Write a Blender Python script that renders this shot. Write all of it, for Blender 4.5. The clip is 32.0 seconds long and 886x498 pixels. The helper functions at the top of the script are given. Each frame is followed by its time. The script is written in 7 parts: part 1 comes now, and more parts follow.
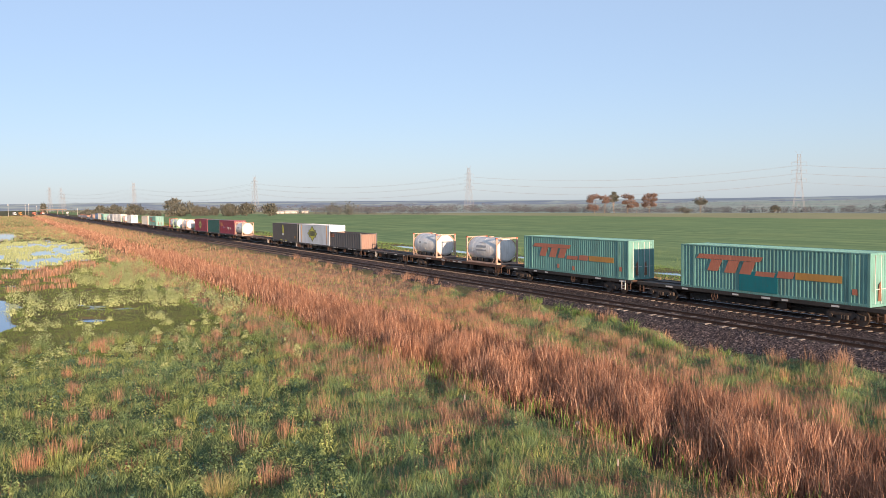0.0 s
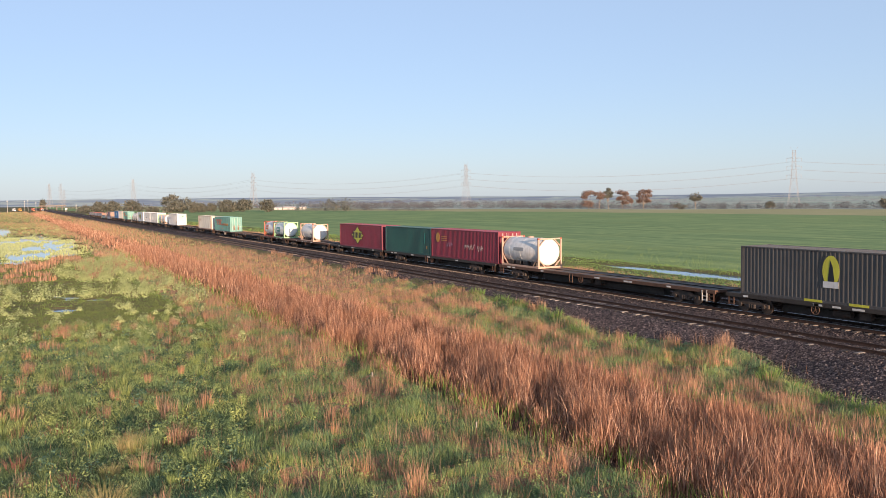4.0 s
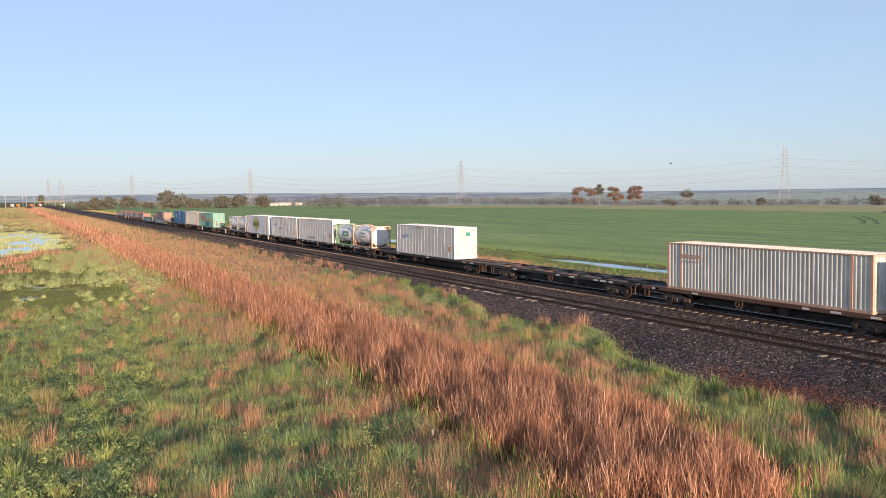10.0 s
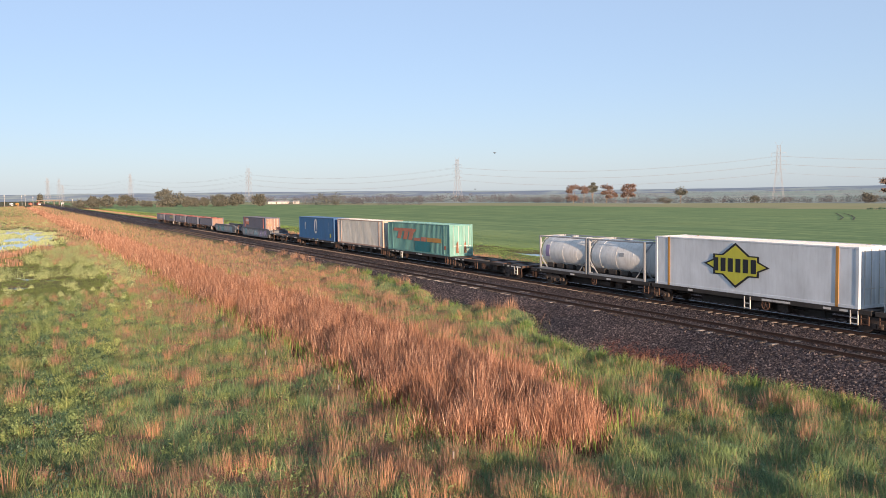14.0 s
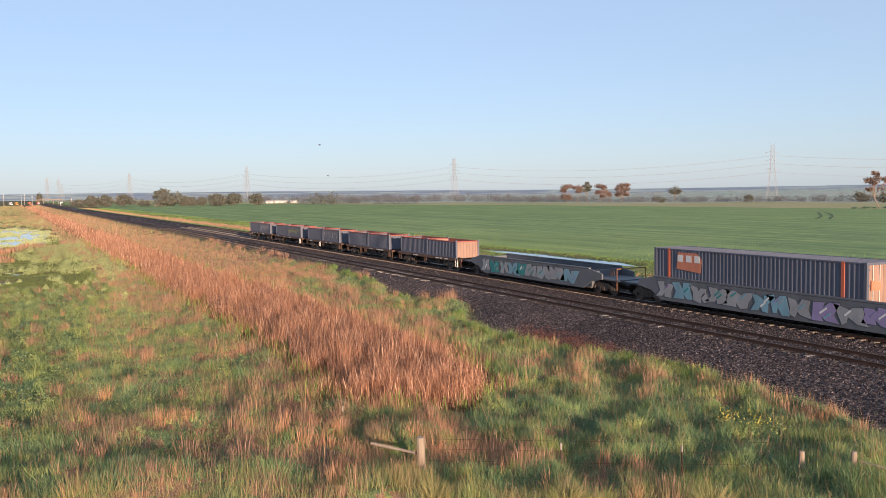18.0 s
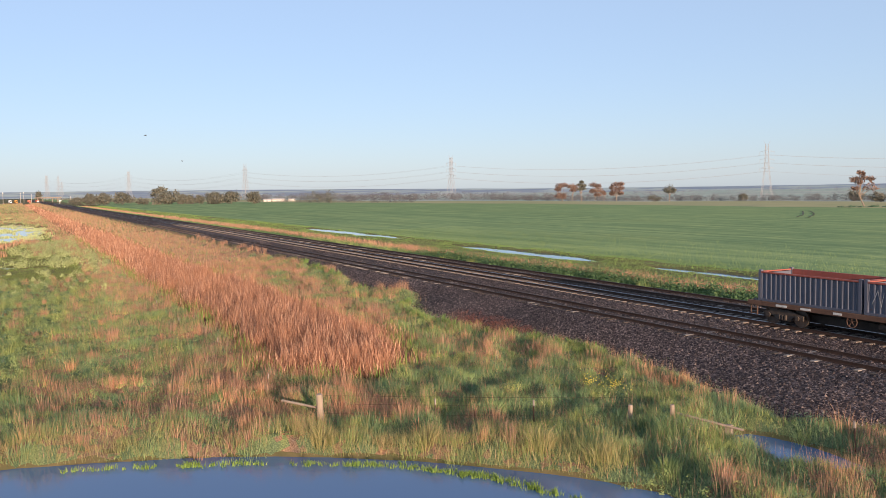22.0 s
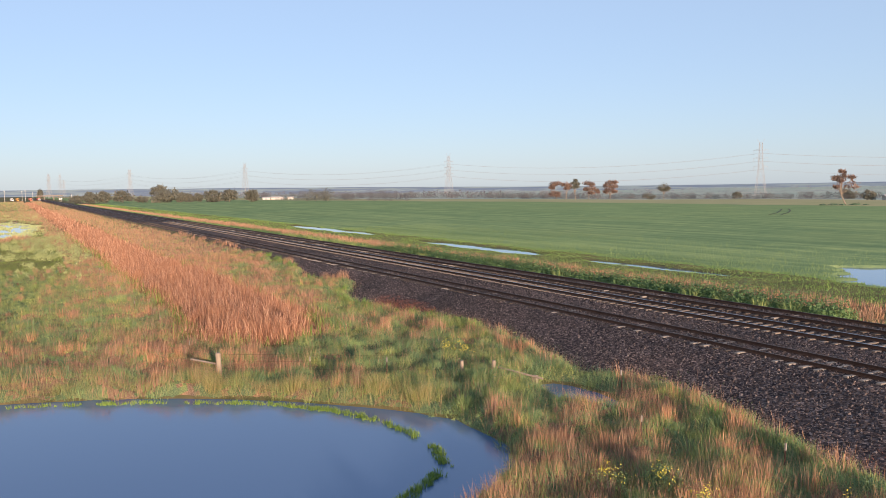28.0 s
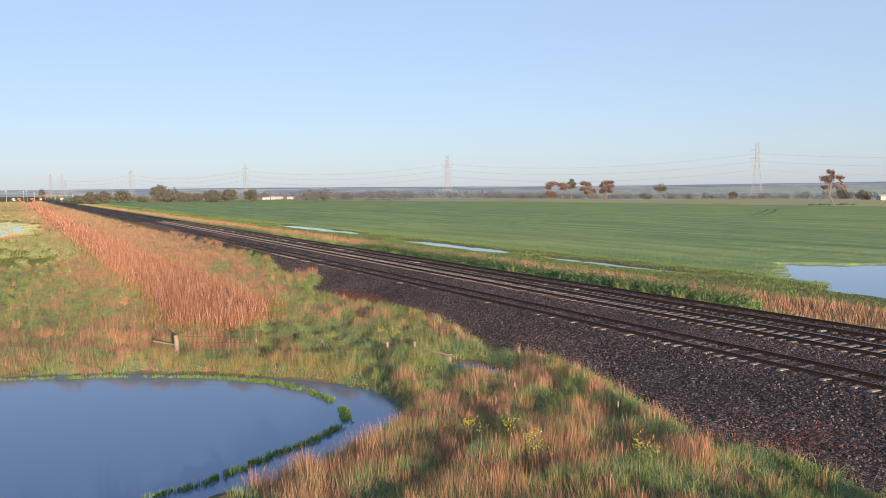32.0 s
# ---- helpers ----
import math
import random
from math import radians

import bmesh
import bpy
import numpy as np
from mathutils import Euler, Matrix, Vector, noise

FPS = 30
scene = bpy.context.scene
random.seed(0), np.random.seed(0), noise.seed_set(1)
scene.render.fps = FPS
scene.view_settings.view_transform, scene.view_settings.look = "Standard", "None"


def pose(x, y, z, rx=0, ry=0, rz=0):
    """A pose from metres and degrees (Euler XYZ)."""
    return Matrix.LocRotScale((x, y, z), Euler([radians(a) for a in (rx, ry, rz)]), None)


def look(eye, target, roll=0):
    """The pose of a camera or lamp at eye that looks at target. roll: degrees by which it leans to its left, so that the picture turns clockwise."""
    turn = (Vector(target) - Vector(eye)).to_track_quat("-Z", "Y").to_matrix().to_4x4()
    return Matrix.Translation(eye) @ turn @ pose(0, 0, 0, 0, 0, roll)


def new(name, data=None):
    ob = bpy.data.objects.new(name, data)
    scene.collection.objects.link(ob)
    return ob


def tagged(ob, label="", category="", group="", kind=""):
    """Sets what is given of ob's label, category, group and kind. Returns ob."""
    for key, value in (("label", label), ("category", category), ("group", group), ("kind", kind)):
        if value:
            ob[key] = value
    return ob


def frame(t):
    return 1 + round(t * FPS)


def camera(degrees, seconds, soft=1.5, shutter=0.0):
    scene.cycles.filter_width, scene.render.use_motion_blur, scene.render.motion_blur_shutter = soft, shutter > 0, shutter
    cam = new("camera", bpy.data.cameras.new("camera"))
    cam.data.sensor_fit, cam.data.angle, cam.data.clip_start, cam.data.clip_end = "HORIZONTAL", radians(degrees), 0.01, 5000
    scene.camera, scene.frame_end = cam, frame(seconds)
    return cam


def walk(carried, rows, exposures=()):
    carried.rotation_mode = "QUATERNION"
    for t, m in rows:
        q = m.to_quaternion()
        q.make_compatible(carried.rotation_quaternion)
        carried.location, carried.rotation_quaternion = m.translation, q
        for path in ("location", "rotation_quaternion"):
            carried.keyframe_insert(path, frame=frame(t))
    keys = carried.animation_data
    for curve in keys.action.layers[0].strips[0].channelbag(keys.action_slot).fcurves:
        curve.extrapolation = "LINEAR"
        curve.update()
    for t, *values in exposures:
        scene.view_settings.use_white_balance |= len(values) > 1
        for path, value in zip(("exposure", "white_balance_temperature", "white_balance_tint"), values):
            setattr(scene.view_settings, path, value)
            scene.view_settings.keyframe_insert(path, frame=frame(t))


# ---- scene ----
# World: x runs along the railway (the train goes towards +x), y across it, z is up from the top of the rails.
cam = camera(55.24, 32.0, soft=0.8)
PATH = [
    (0.0, 4.55, -42.95, 7.270, 62.991, -3.158, -0.894),
    (1.0, 5.94, -42.49, 7.285, 63.007, -3.231, -0.892),
    (2.0, 7.32, -42.05, 7.297, 63.016, -3.291, -0.893),
    (3.0, 8.72, -41.59, 7.299, 63.030, -3.355, -0.895),
    (3.5, 9.40, -41.38, 7.296, 63.041, -3.393, -0.903),
    (5.5, 12.08, -40.43, 7.272, 63.064, -3.515, -0.928),
    (6.0, 12.78, -40.21, 7.283, 63.073, -3.556, -0.917),
    (7.0, 14.21, -39.78, 7.344, 63.075, -3.581, -0.867),
    (8.0, 15.76, -39.41, 7.365, 63.071, -3.615, -0.832),
    (9.0, 17.39, -39.06, 7.373, 63.067, -3.661, -0.837),
    (10.0, 19.02, -38.78, 7.380, 63.075, -3.696, -0.853),
    (11.0, 20.64, -38.53, 7.379, 63.087, -3.715, -0.882),
    (12.0, 22.33, -38.31, 7.318, 63.105, -3.748, -0.887),
    (13.0, 24.03, -38.11, 7.232, 63.099, -3.776, -0.899),
    (14.0, 25.77, -37.93, 7.180, 63.072, -3.807, -0.949),
    (14.5, 26.64, -37.84, 7.167, 63.075, -3.814, -0.965),
    (16.5, 30.10, -37.37, 7.195, 63.089, -3.846, -0.929),
    (17.0, 30.94, -37.25, 7.189, 63.093, -3.854, -0.945),
    (18.0, 32.53, -36.96, 7.201, 63.084, -3.856, -0.965),
    (19.0, 34.09, -36.66, 7.183, 63.082, -3.864, -0.962),
    (20.0, 35.64, -36.41, 7.163, 63.079, -3.879, -0.938),
    (21.0, 37.29, -36.23, 7.151, 63.087, -3.912, -0.902),
    (22.0, 38.85, -35.98, 7.158, 63.093, -3.957, -0.888),
    (23.0, 40.41, -35.68, 7.157, 63.122, -3.975, -0.894),
    (24.0, 41.99, -35.37, 7.157, 63.152, -4.004, -0.921),
    (25.0, 43.58, -35.09, 7.144, 63.186, -4.030, -0.959),
    (25.5, 44.36, -34.97, 7.138, 63.197, -4.041, -0.969),
    (27.5, 47.54, -34.47, 7.162, 63.252, -4.078, -0.905),
    (28.0, 48.35, -34.33, 7.173, 63.257, -4.083, -0.892),
    (29.0, 49.95, -34.10, 7.184, 63.282, -4.107, -0.879),
    (30.0, 51.56, -33.90, 7.196, 63.327, -4.113, -0.886),
    (31.0, 53.23, -33.69, 7.233, 63.356, -4.099, -0.905),
    (32.0, 54.96, -33.49, 7.293, 63.387, -4.094, -0.885),
]
walk(cam, [(t, pose(x, y, z, 0, 0, yaw) @ pose(0, 0, 0, 90 + pitch, 0, 0) @ pose(0, 0, 0, 0, 0, roll)) for t, x, y, z, yaw, pitch, roll in PATH])

# ---------------------------------------------------------------- light
SKYUP = radians(6)
SUN_FROM = Vector((1.0, -0.10, 0.115)).normalized()
scene.view_settings.exposure = 0.8
world = bpy.data.worlds.new("sky")
scene.world = world
world.use_nodes = True
wn = world.node_tree
sky = wn.nodes.new("ShaderNodeTexSky")
sky.sky_type = "NISHITA"
sky.sun_disc = False
sky.sun_elevation = math.asin(SUN_FROM.z) + SKYUP
sky.sun_rotation = math.atan2(SUN_FROM.x, SUN_FROM.y)
sky.altitude = 50
sky.air_density = 1.0
sky.dust_density = 0.5
sky.ozone_density = 3.5
cast = wn.nodes.new("ShaderNodeMix")
cast.data_type, cast.blend_type = "RGBA", "MULTIPLY"
cast.inputs[0].default_value = 1.0
cast.inputs[7].default_value = (1.035, 0.95, 1.11, 1)
wn.links.new(sky.outputs[0], cast.inputs[6])
haze = wn.nodes.new("ShaderNodeMix")
haze.data_type = "RGBA"
haze.inputs[0].default_value = 0.58
haze.inputs[7].default_value = (3.22, 3.95, 4.72, 1)
wn.links.new(cast.outputs[2], haze.inputs[6])
wn.links.new(haze.outputs[2], wn.nodes["Background"].inputs[0])
wn.nodes["Background"].inputs[1].default_value = 0.10
sun = new("sun", bpy.data.lights.new("sun", "SUN"))
sun.data.energy = 5.5
sun.data.angle = radians(0.6)
sun.data.color = (1.0, 0.72, 0.50)
sun.matrix_world = look(SUN_FROM * 100, (0, 0, 0))

# ---------------------------------------------------------------- materials


def nodes_of(name):
    m = bpy.data.materials.new(name)
    m.use_nodes = True
    t = m.node_tree
    return m, t, t.nodes["Principled BSDF"]


def add(t, kind, **values):
    n = t.nodes.new(kind)
    for k, v in values.items():
        n.inputs[k.replace("_", " ")].default_value = v
    return n


def ramp(t, source, stops):
    n = t.nodes.new("ShaderNodeValToRGB")
    e = n.color_ramp.elements
    while len(e) < len(stops):
        e.new(0.5)
    for el, (pos, col) in zip(e, stops):
        el.position, el.color = pos, (*col, 1)
    t.links.new(source, n.inputs[0])
    return n.outputs[0]


def mixed(t, fac, a, b, blend="MIX"):
    n = t.nodes.new("ShaderNodeMix")
    n.data_type, n.blend_type = "RGBA", blend
    for sock, v in ((n.inputs[0], fac), (n.inputs[6], a), (n.inputs[7], b)):
        if isinstance(v, (tuple, list)):
            sock.default_value = (*v, 1)
        elif isinstance(v, (int, float)):
            sock.default_value = v
        else:
            t.links.new(v, sock)
    return n.outputs[2]


def noise_of(t, scale, stretch=(1, 1, 1), detail=4.0, where="Object", rough=0.55):
    c = t.nodes.new("ShaderNodeTexCoord")
    mp = t.nodes.new("ShaderNodeMapping")
    mp.inputs["Scale"].default_value = stretch
    t.links.new(c.outputs[where], mp.inputs[0])
    n = add(t, "ShaderNodeTexNoise", Scale=scale, Detail=detail, Roughness=rough)
    t.links.new(mp.outputs[0], n.inputs["Vector"])
    return n.outputs["Fac"]


def relief(t, bsdf, height, strength=0.3, distance=0.02):
    b = add(t, "ShaderNodeBump", Strength=strength, Distance=distance)
    t.links.new(height, b.inputs["Height"])
    t.links.new(b.outputs[0], bsdf.inputs["Normal"])


def tone(c, k):
    return tuple(max(0.0, min(1.0, v * k)) for v in c)


def paint(name, col, rough=0.55, dirt=0.35, rust=0.1, metal=0.0):
    """Weathered paint on steel: fading, vertical grime streaks and specks of rust."""
    m, t, b = nodes_of(name)
    fade = noise_of(t, 0.7, (1, 1, 0.6))
    base = ramp(t, fade, [(0.3, tone(col, 0.82)), (0.7, tone(col, 1.12))])
    streak = noise_of(t, 3.0, (2.2, 2.2, 0.22), 5)
    grime = ramp(t, streak, [(0.45, (0, 0, 0)), (0.8, (dirt, dirt, dirt))])
    base = mixed(t, grime, base, tone((0.09, 0.075, 0.06), 1.0))
    speck = noise_of(t, 5.0, (1, 1, 0.5), 6)
    spots = ramp(t, speck, [(0.66, (0, 0, 0)), (0.74, (rust * 4,) * 3)])
    base = mixed(t, spots, base, (0.16, 0.06, 0.03))
    t.links.new(base, b.inputs["Base Color"])
    b.inputs["Roughness"].default_value, b.inputs["Metallic"].default_value = rough, metal
    relief(t, b, noise_of(t, 9.0), 0.12, 0.01)
    return m


def plain(name, a, c, scale=4.0, rough=0.8, metal=0.0, bump=0.3, stretch=(1, 1, 1), dist=0.02):
    m, t, b = nodes_of(name)
    big, fine = noise_of(t, scale * 0.15, stretch), noise_of(t, scale, stretch, 6)
    base = ramp(t, fine, [(0.3, a), (0.7, c)])
    base = mixed(t, 0.5, base, ramp(t, big, [(0.3, tone(a, 0.9)), (0.7, tone(c, 1.05))]))
    t.links.new(base, b.inputs["Base Color"])
    b.inputs["Roughness"].default_value, b.inputs["Metallic"].default_value = rough, metal
    if bump:
        relief(t, b, fine, bump, dist)
    return m


def herb(name, stops, patch=None, rough=0.7, through_light=0.25, patch_scale=0.35, clump=0.0):
    """Leaves and blades: each blade takes a tone of its own, with drifts over the ground."""
    m, t, b = nodes_of(name)
    g = t.nodes.new("ShaderNodeNewGeometry")
    stops = [(p, (a, b_, min(1.0, c * 1.08))) for p, (a, b_, c) in stops]
    patch = patch and (patch[0], patch[1], patch[2] * 1.08)
    base = ramp(t, g.outputs["Random Per Island"], stops)
    if patch:
        f = ramp(t, noise_of(t, patch_scale, (1, 1, 0.2), 3), [(0.42, (0, 0, 0)), (0.62, (0.6, 0.6, 0.6))])
        base = mixed(t, f, base, patch)
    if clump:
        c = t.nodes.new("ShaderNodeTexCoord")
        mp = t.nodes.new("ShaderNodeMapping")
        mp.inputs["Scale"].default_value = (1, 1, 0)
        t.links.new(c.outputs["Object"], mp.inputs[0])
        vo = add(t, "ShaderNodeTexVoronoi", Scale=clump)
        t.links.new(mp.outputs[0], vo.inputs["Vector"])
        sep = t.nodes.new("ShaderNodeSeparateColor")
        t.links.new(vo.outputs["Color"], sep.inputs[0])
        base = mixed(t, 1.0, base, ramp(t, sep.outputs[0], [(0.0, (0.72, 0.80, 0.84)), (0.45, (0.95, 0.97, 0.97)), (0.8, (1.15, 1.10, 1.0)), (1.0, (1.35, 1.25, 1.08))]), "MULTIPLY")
    t.links.new(base, b.inputs["Base Color"])
    b.inputs["Roughness"].default_value = rough
    b.inputs["Specular IOR Level"].default_value = 0.25
    tr = t.nodes.new("ShaderNodeBsdfTranslucent")
    t.links.new(base, tr.inputs[0])
    mx = t.nodes.new("ShaderNodeMixShader")
    mx.inputs[0].default_value = through_light
    out = t.nodes["Material Output"]
    t.links.new(b.outputs[0], mx.inputs[1])
    t.links.new(tr.outputs[0], mx.inputs[2])
    t.links.new(mx.outputs[0], out.inputs[0])
    return m


def stone_pieces(name, stops, rough=0.9):
    m, t, b = nodes_of(name)
    g = t.nodes.new("ShaderNodeNewGeometry")
    base = ramp(t, g.outputs["Random Per Island"], stops)
    big = ramp(t, noise_of(t, 0.25, (0.4, 1, 1), 4), [(0.35, (0.68, 0.7, 0.78)), (0.65, (1.1, 1.08, 1.15))])
    base = mixed(t, 1.0, base, big, "MULTIPLY")
    t.links.new(base, b.inputs["Base Color"])
    b.inputs["Roughness"].default_value = rough
    return m


M_ROUGH = plain("rough_pasture_soil", (0.07, 0.085, 0.03), (0.20, 0.15, 0.075), 1.6, 0.95, bump=0.6, dist=0.1)


def ballast_material():
    """Crushed stone: each stone has a tone of its own, with dark gaps between."""
    m, t, b = nodes_of("ballast_bed")
    c = t.nodes.new("ShaderNodeTexCoord")
    vo = add(t, "ShaderNodeTexVoronoi", Scale=13.0)
    t.links.new(c.outputs["Object"], vo.inputs["Vector"])
    sep = t.nodes.new("ShaderNodeSeparateColor")
    t.links.new(vo.outputs["Color"], sep.inputs[0])
    base = ramp(t, sep.outputs[0], [(0.0, (0.022, 0.018, 0.018)), (0.5, (0.075, 0.056, 0.050)), (0.85, (0.17, 0.125, 0.105)), (1.0, (0.36, 0.27, 0.215))])
    big = ramp(t, noise_of(t, 0.3, (0.4, 1, 1), 4), [(0.35, (0.68, 0.7, 0.8)), (0.65, (1.08, 1.04, 1.12))])
    base = mixed(t, 1.0, base, big, "MULTIPLY")
    t.links.new(base, b.inputs["Base Color"])
    b.inputs["Roughness"].default_value = 0.95
    inv = t.nodes.new("ShaderNodeMath")
    inv.operation = "SUBTRACT"
    inv.inputs[0].default_value = 1.0
    t.links.new(vo.outputs["Distance"], inv.inputs[1])
    relief(t, b, inv.outputs[0], 1.0, 0.06)
    return m


M_BALLAST = ballast_material()
M_STONES = stone_pieces("ballast_stones", [(0.0, (0.024, 0.02, 0.021)), (0.45, (0.085, 0.065, 0.058)), (0.8, (0.18, 0.135, 0.115)), (1.0, (0.38, 0.295, 0.24))])
M_RAIL = plain("rusty_rail_steel", (0.03, 0.016, 0.012), (0.075, 0.04, 0.028), 12.0, 0.7, 0.3, 0.2)
M_HEAD = plain("polished_rail_head", (0.22, 0.24, 0.28), (0.34, 0.37, 0.42), 20.0, 0.32, 1.0, 0.0)
M_HEAD_DULL = plain("dull_rail_head", (0.05, 0.032, 0.026), (0.12, 0.08, 0.06), 20.0, 0.5, 0.6, 0.0)
M_SLEEPER = plain("concrete_sleeper", (0.125, 0.10, 0.085), (0.25, 0.205, 0.175), 5.0, 0.9)
M_SLEEPER_PALE = plain("pale_concrete_sleeper", (0.17, 0.145, 0.13), (0.31, 0.27, 0.24), 4.0, 0.9)
M_SLEEPER_OLD = plain("weathered_timber_sleeper", (0.045, 0.035, 0.03), (0.12, 0.09, 0.07), 6.0, 0.95)
M_UNDER = plain("black_underframe_steel", (0.018, 0.016, 0.015), (0.06, 0.05, 0.044), 5.0, 0.75, 0.1)
M_DECK = plain("grimy_wagon_deck", (0.05, 0.04, 0.037), (0.12, 0.092, 0.08), 2.5, 0.85, 0.0, 0.3, (0.5, 1, 1))
M_DECKRUST = plain("rusted_deck_steel", (0.06, 0.03, 0.02), (0.14, 0.075, 0.05), 3.0, 0.85)
M_BOGIE = plain("greasy_cast_bogie", (0.03, 0.025, 0.022), (0.10, 0.072, 0.058), 6.0, 0.8, 0.1)
M_RUST = plain("rust_orange", (0.13, 0.06, 0.035), (0.25, 0.12, 0.07), 5.0, 0.85)
M_WHITE = plain("grimy_white_paint", (0.42, 0.40, 0.37), (0.72, 0.70, 0.66), 5.0, 0.6)
M_WHEEL = plain("wheel_steel", (0.05, 0.04, 0.036), (0.13, 0.10, 0.085), 9.0, 0.5, 0.6)


def water_material():
    m, t, b = nodes_of("still_floodwater")
    # Blue base colour stands for turbid water and part of the sky's reflection.
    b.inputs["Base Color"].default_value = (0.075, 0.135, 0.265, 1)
    b.inputs["Roughness"].default_value = 0.03
    b.inputs["IOR"].default_value = 1.4
    relief(t, b, noise_of(t, 2.2, (1, 1, 1), 3), 0.04, 0.02)
    return m


M_WATER = water_material()


def crop_material():
    m, t, b = nodes_of("young_wheat_crop")
    rows = noise_of(t, 0.35, (0.07, 1.0, 1), 5)
    fine = noise_of(t, 1.4, (1, 0.35, 1), 6)
    # Greens carry extra blue to stand in for haze over the field.
    base = ramp(t, fine, [(0.3, (0.185, 0.258, 0.125)), (0.7, (0.285, 0.362, 0.168))])
    base = mixed(t, 0.65, base, ramp(t, rows, [(0.35, (0.15, 0.225, 0.115)), (0.5, (0.235, 0.315, 0.15)), (0.66, (0.36, 0.425, 0.185))]))
    pale = ramp(t, noise_of(t, 0.03, (1, 1, 1), 3), [(0.5, (0, 0, 0)), (0.7, (0.5, 0.5, 0.5))])
    base = mixed(t, pale, base, (0.27, 0.325, 0.145))
    t.links.new(base, b.inputs["Base Color"])
    b.inputs["Roughness"].default_value = 0.9
    b.inputs["Specular IOR Level"].default_value = 0.08
    relief(t, b, fine, 0.6, 0.15)
    return m


M_CROP = crop_material()
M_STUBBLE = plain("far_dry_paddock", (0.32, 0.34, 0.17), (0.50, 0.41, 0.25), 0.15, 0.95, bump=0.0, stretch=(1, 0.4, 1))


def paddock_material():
    """Distant fields: broad strips of green, straw and fallow, paled in colour for haze."""
    m, t, b = nodes_of("far_hazy_green_paddock")
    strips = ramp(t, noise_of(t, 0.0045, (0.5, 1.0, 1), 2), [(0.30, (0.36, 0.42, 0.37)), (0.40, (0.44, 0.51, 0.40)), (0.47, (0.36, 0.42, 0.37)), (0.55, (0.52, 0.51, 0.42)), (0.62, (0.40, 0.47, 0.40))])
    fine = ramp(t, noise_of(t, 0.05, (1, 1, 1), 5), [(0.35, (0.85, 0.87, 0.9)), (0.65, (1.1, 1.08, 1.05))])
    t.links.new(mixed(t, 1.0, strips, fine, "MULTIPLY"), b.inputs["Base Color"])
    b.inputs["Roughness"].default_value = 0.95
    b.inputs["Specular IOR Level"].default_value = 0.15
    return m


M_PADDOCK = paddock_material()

for flat in (M_STUBBLE, M_PADDOCK, M_CROP):
    flat.node_tree.nodes["Principled BSDF"].inputs["Specular IOR Level"].default_value = 0.0
for dull in (M_ROUGH, M_BALLAST, M_STONES):
    dull.node_tree.nodes["Principled BSDF"].inputs["Specular IOR Level"].default_value = 0.12

# ---------------------------------------------------------------- mesh tools


def link_mesh(name, me, mats, parent=None, label="", category="", group="", kind=""):
    for m in mats if isinstance(mats, (list, tuple)) else [mats]:
        me.materials.append(m)
    ob = new(name, me)
    ob.parent = parent
    return tagged(ob, label, category, group, kind)


def solid(name, verts, faces, mat, parent=None, label="", category="", group="", kind="", smooth=False):
    me = bpy.data.meshes.new(name)
    me.from_pydata([tuple(v) for v in verts], [], faces)
    bm = bmesh.new()
    bm.from_mesh(me)
    bmesh.ops.recalc_face_normals(bm, faces=bm.faces)
    bm.to_mesh(me)
    bm.free()
    if smooth:
        me.polygons.foreach_set("use_smooth", [True] * len(me.polygons))
    return link_mesh(name, me, mat, parent, label, category, group, kind)


BOX_F = [(0, 2, 3, 1), (4, 5, 7, 6), (0, 1, 5, 4), (2, 6, 7, 3), (0, 4, 6, 2), (1, 3, 7, 5)]


def box_data(x0, x1, y0, y1, z0, z1, c=0.0):
    """A box with its upper and lower long edges chamfered by c."""
    if c <= 0:
        return [(x, y, z) for x in (x0, x1) for y in (y0, y1) for z in (z0, z1)], BOX_F
    ring = [(y0 + c, z0), (y1 - c, z0), (y1, z0 + c), (y1, z1 - c), (y1 - c, z1), (y0 + c, z1), (y0, z1 - c), (y0, z0 + c)]
    v = [(x, y, z) for x in (x0, x1) for y, z in ring]
    f = [tuple(range(7, -1, -1)), tuple(range(8, 16))] + [(i, (i + 1) % 8, 8 + (i + 1) % 8, 8 + i) for i in range(8)]
    return v, f


def gather(pieces):
    verts, faces = [], []
    for v, f in pieces:
        o = len(verts)
        verts += list(v)
        faces += [tuple(i + o for i in q) for q in f]
    return verts, faces


def boxes(name, dims, mat, parent=None, label="", c=0.0, **tags):
    v, f = gather([box_data(*d, c) for d in dims])
    return solid(name, v, f, mat, parent, label, **tags)


def tube_data(p, q, r, n=8, r2=None):
    p, q = Vector(p), Vector(q)
    d = (q - p).normalized()
    a = d.orthogonal().normalized()
    b = d.cross(a)
    r2 = r if r2 is None else r2
    v = [c + (a * math.cos(k * math.tau / n) + b * math.sin(k * math.tau / n)) * s for c, s in ((p, r), (q, r2)) for k in range(n)]
    f = [(k, (k + 1) % n, n + (k + 1) % n, n + k) for k in range(n)] + [tuple(range(n - 1, -1, -1)), tuple(range(n, 2 * n))]
    return v, f


def ring_data(R, r, n=18, m=6):
    """A hoop in the plane across y."""
    v = [((R + r * math.cos(b)) * math.cos(a), r * math.sin(b), (R + r * math.cos(b)) * math.sin(a)) for a in (k * math.tau / n for k in range(n)) for b in (j * math.tau / m for j in range(m))]
    return v, [(k * m + j, k * m + (j + 1) % m, (k + 1) % n * m + (j + 1) % m, (k + 1) % n * m + j) for k in range(n) for j in range(m)]


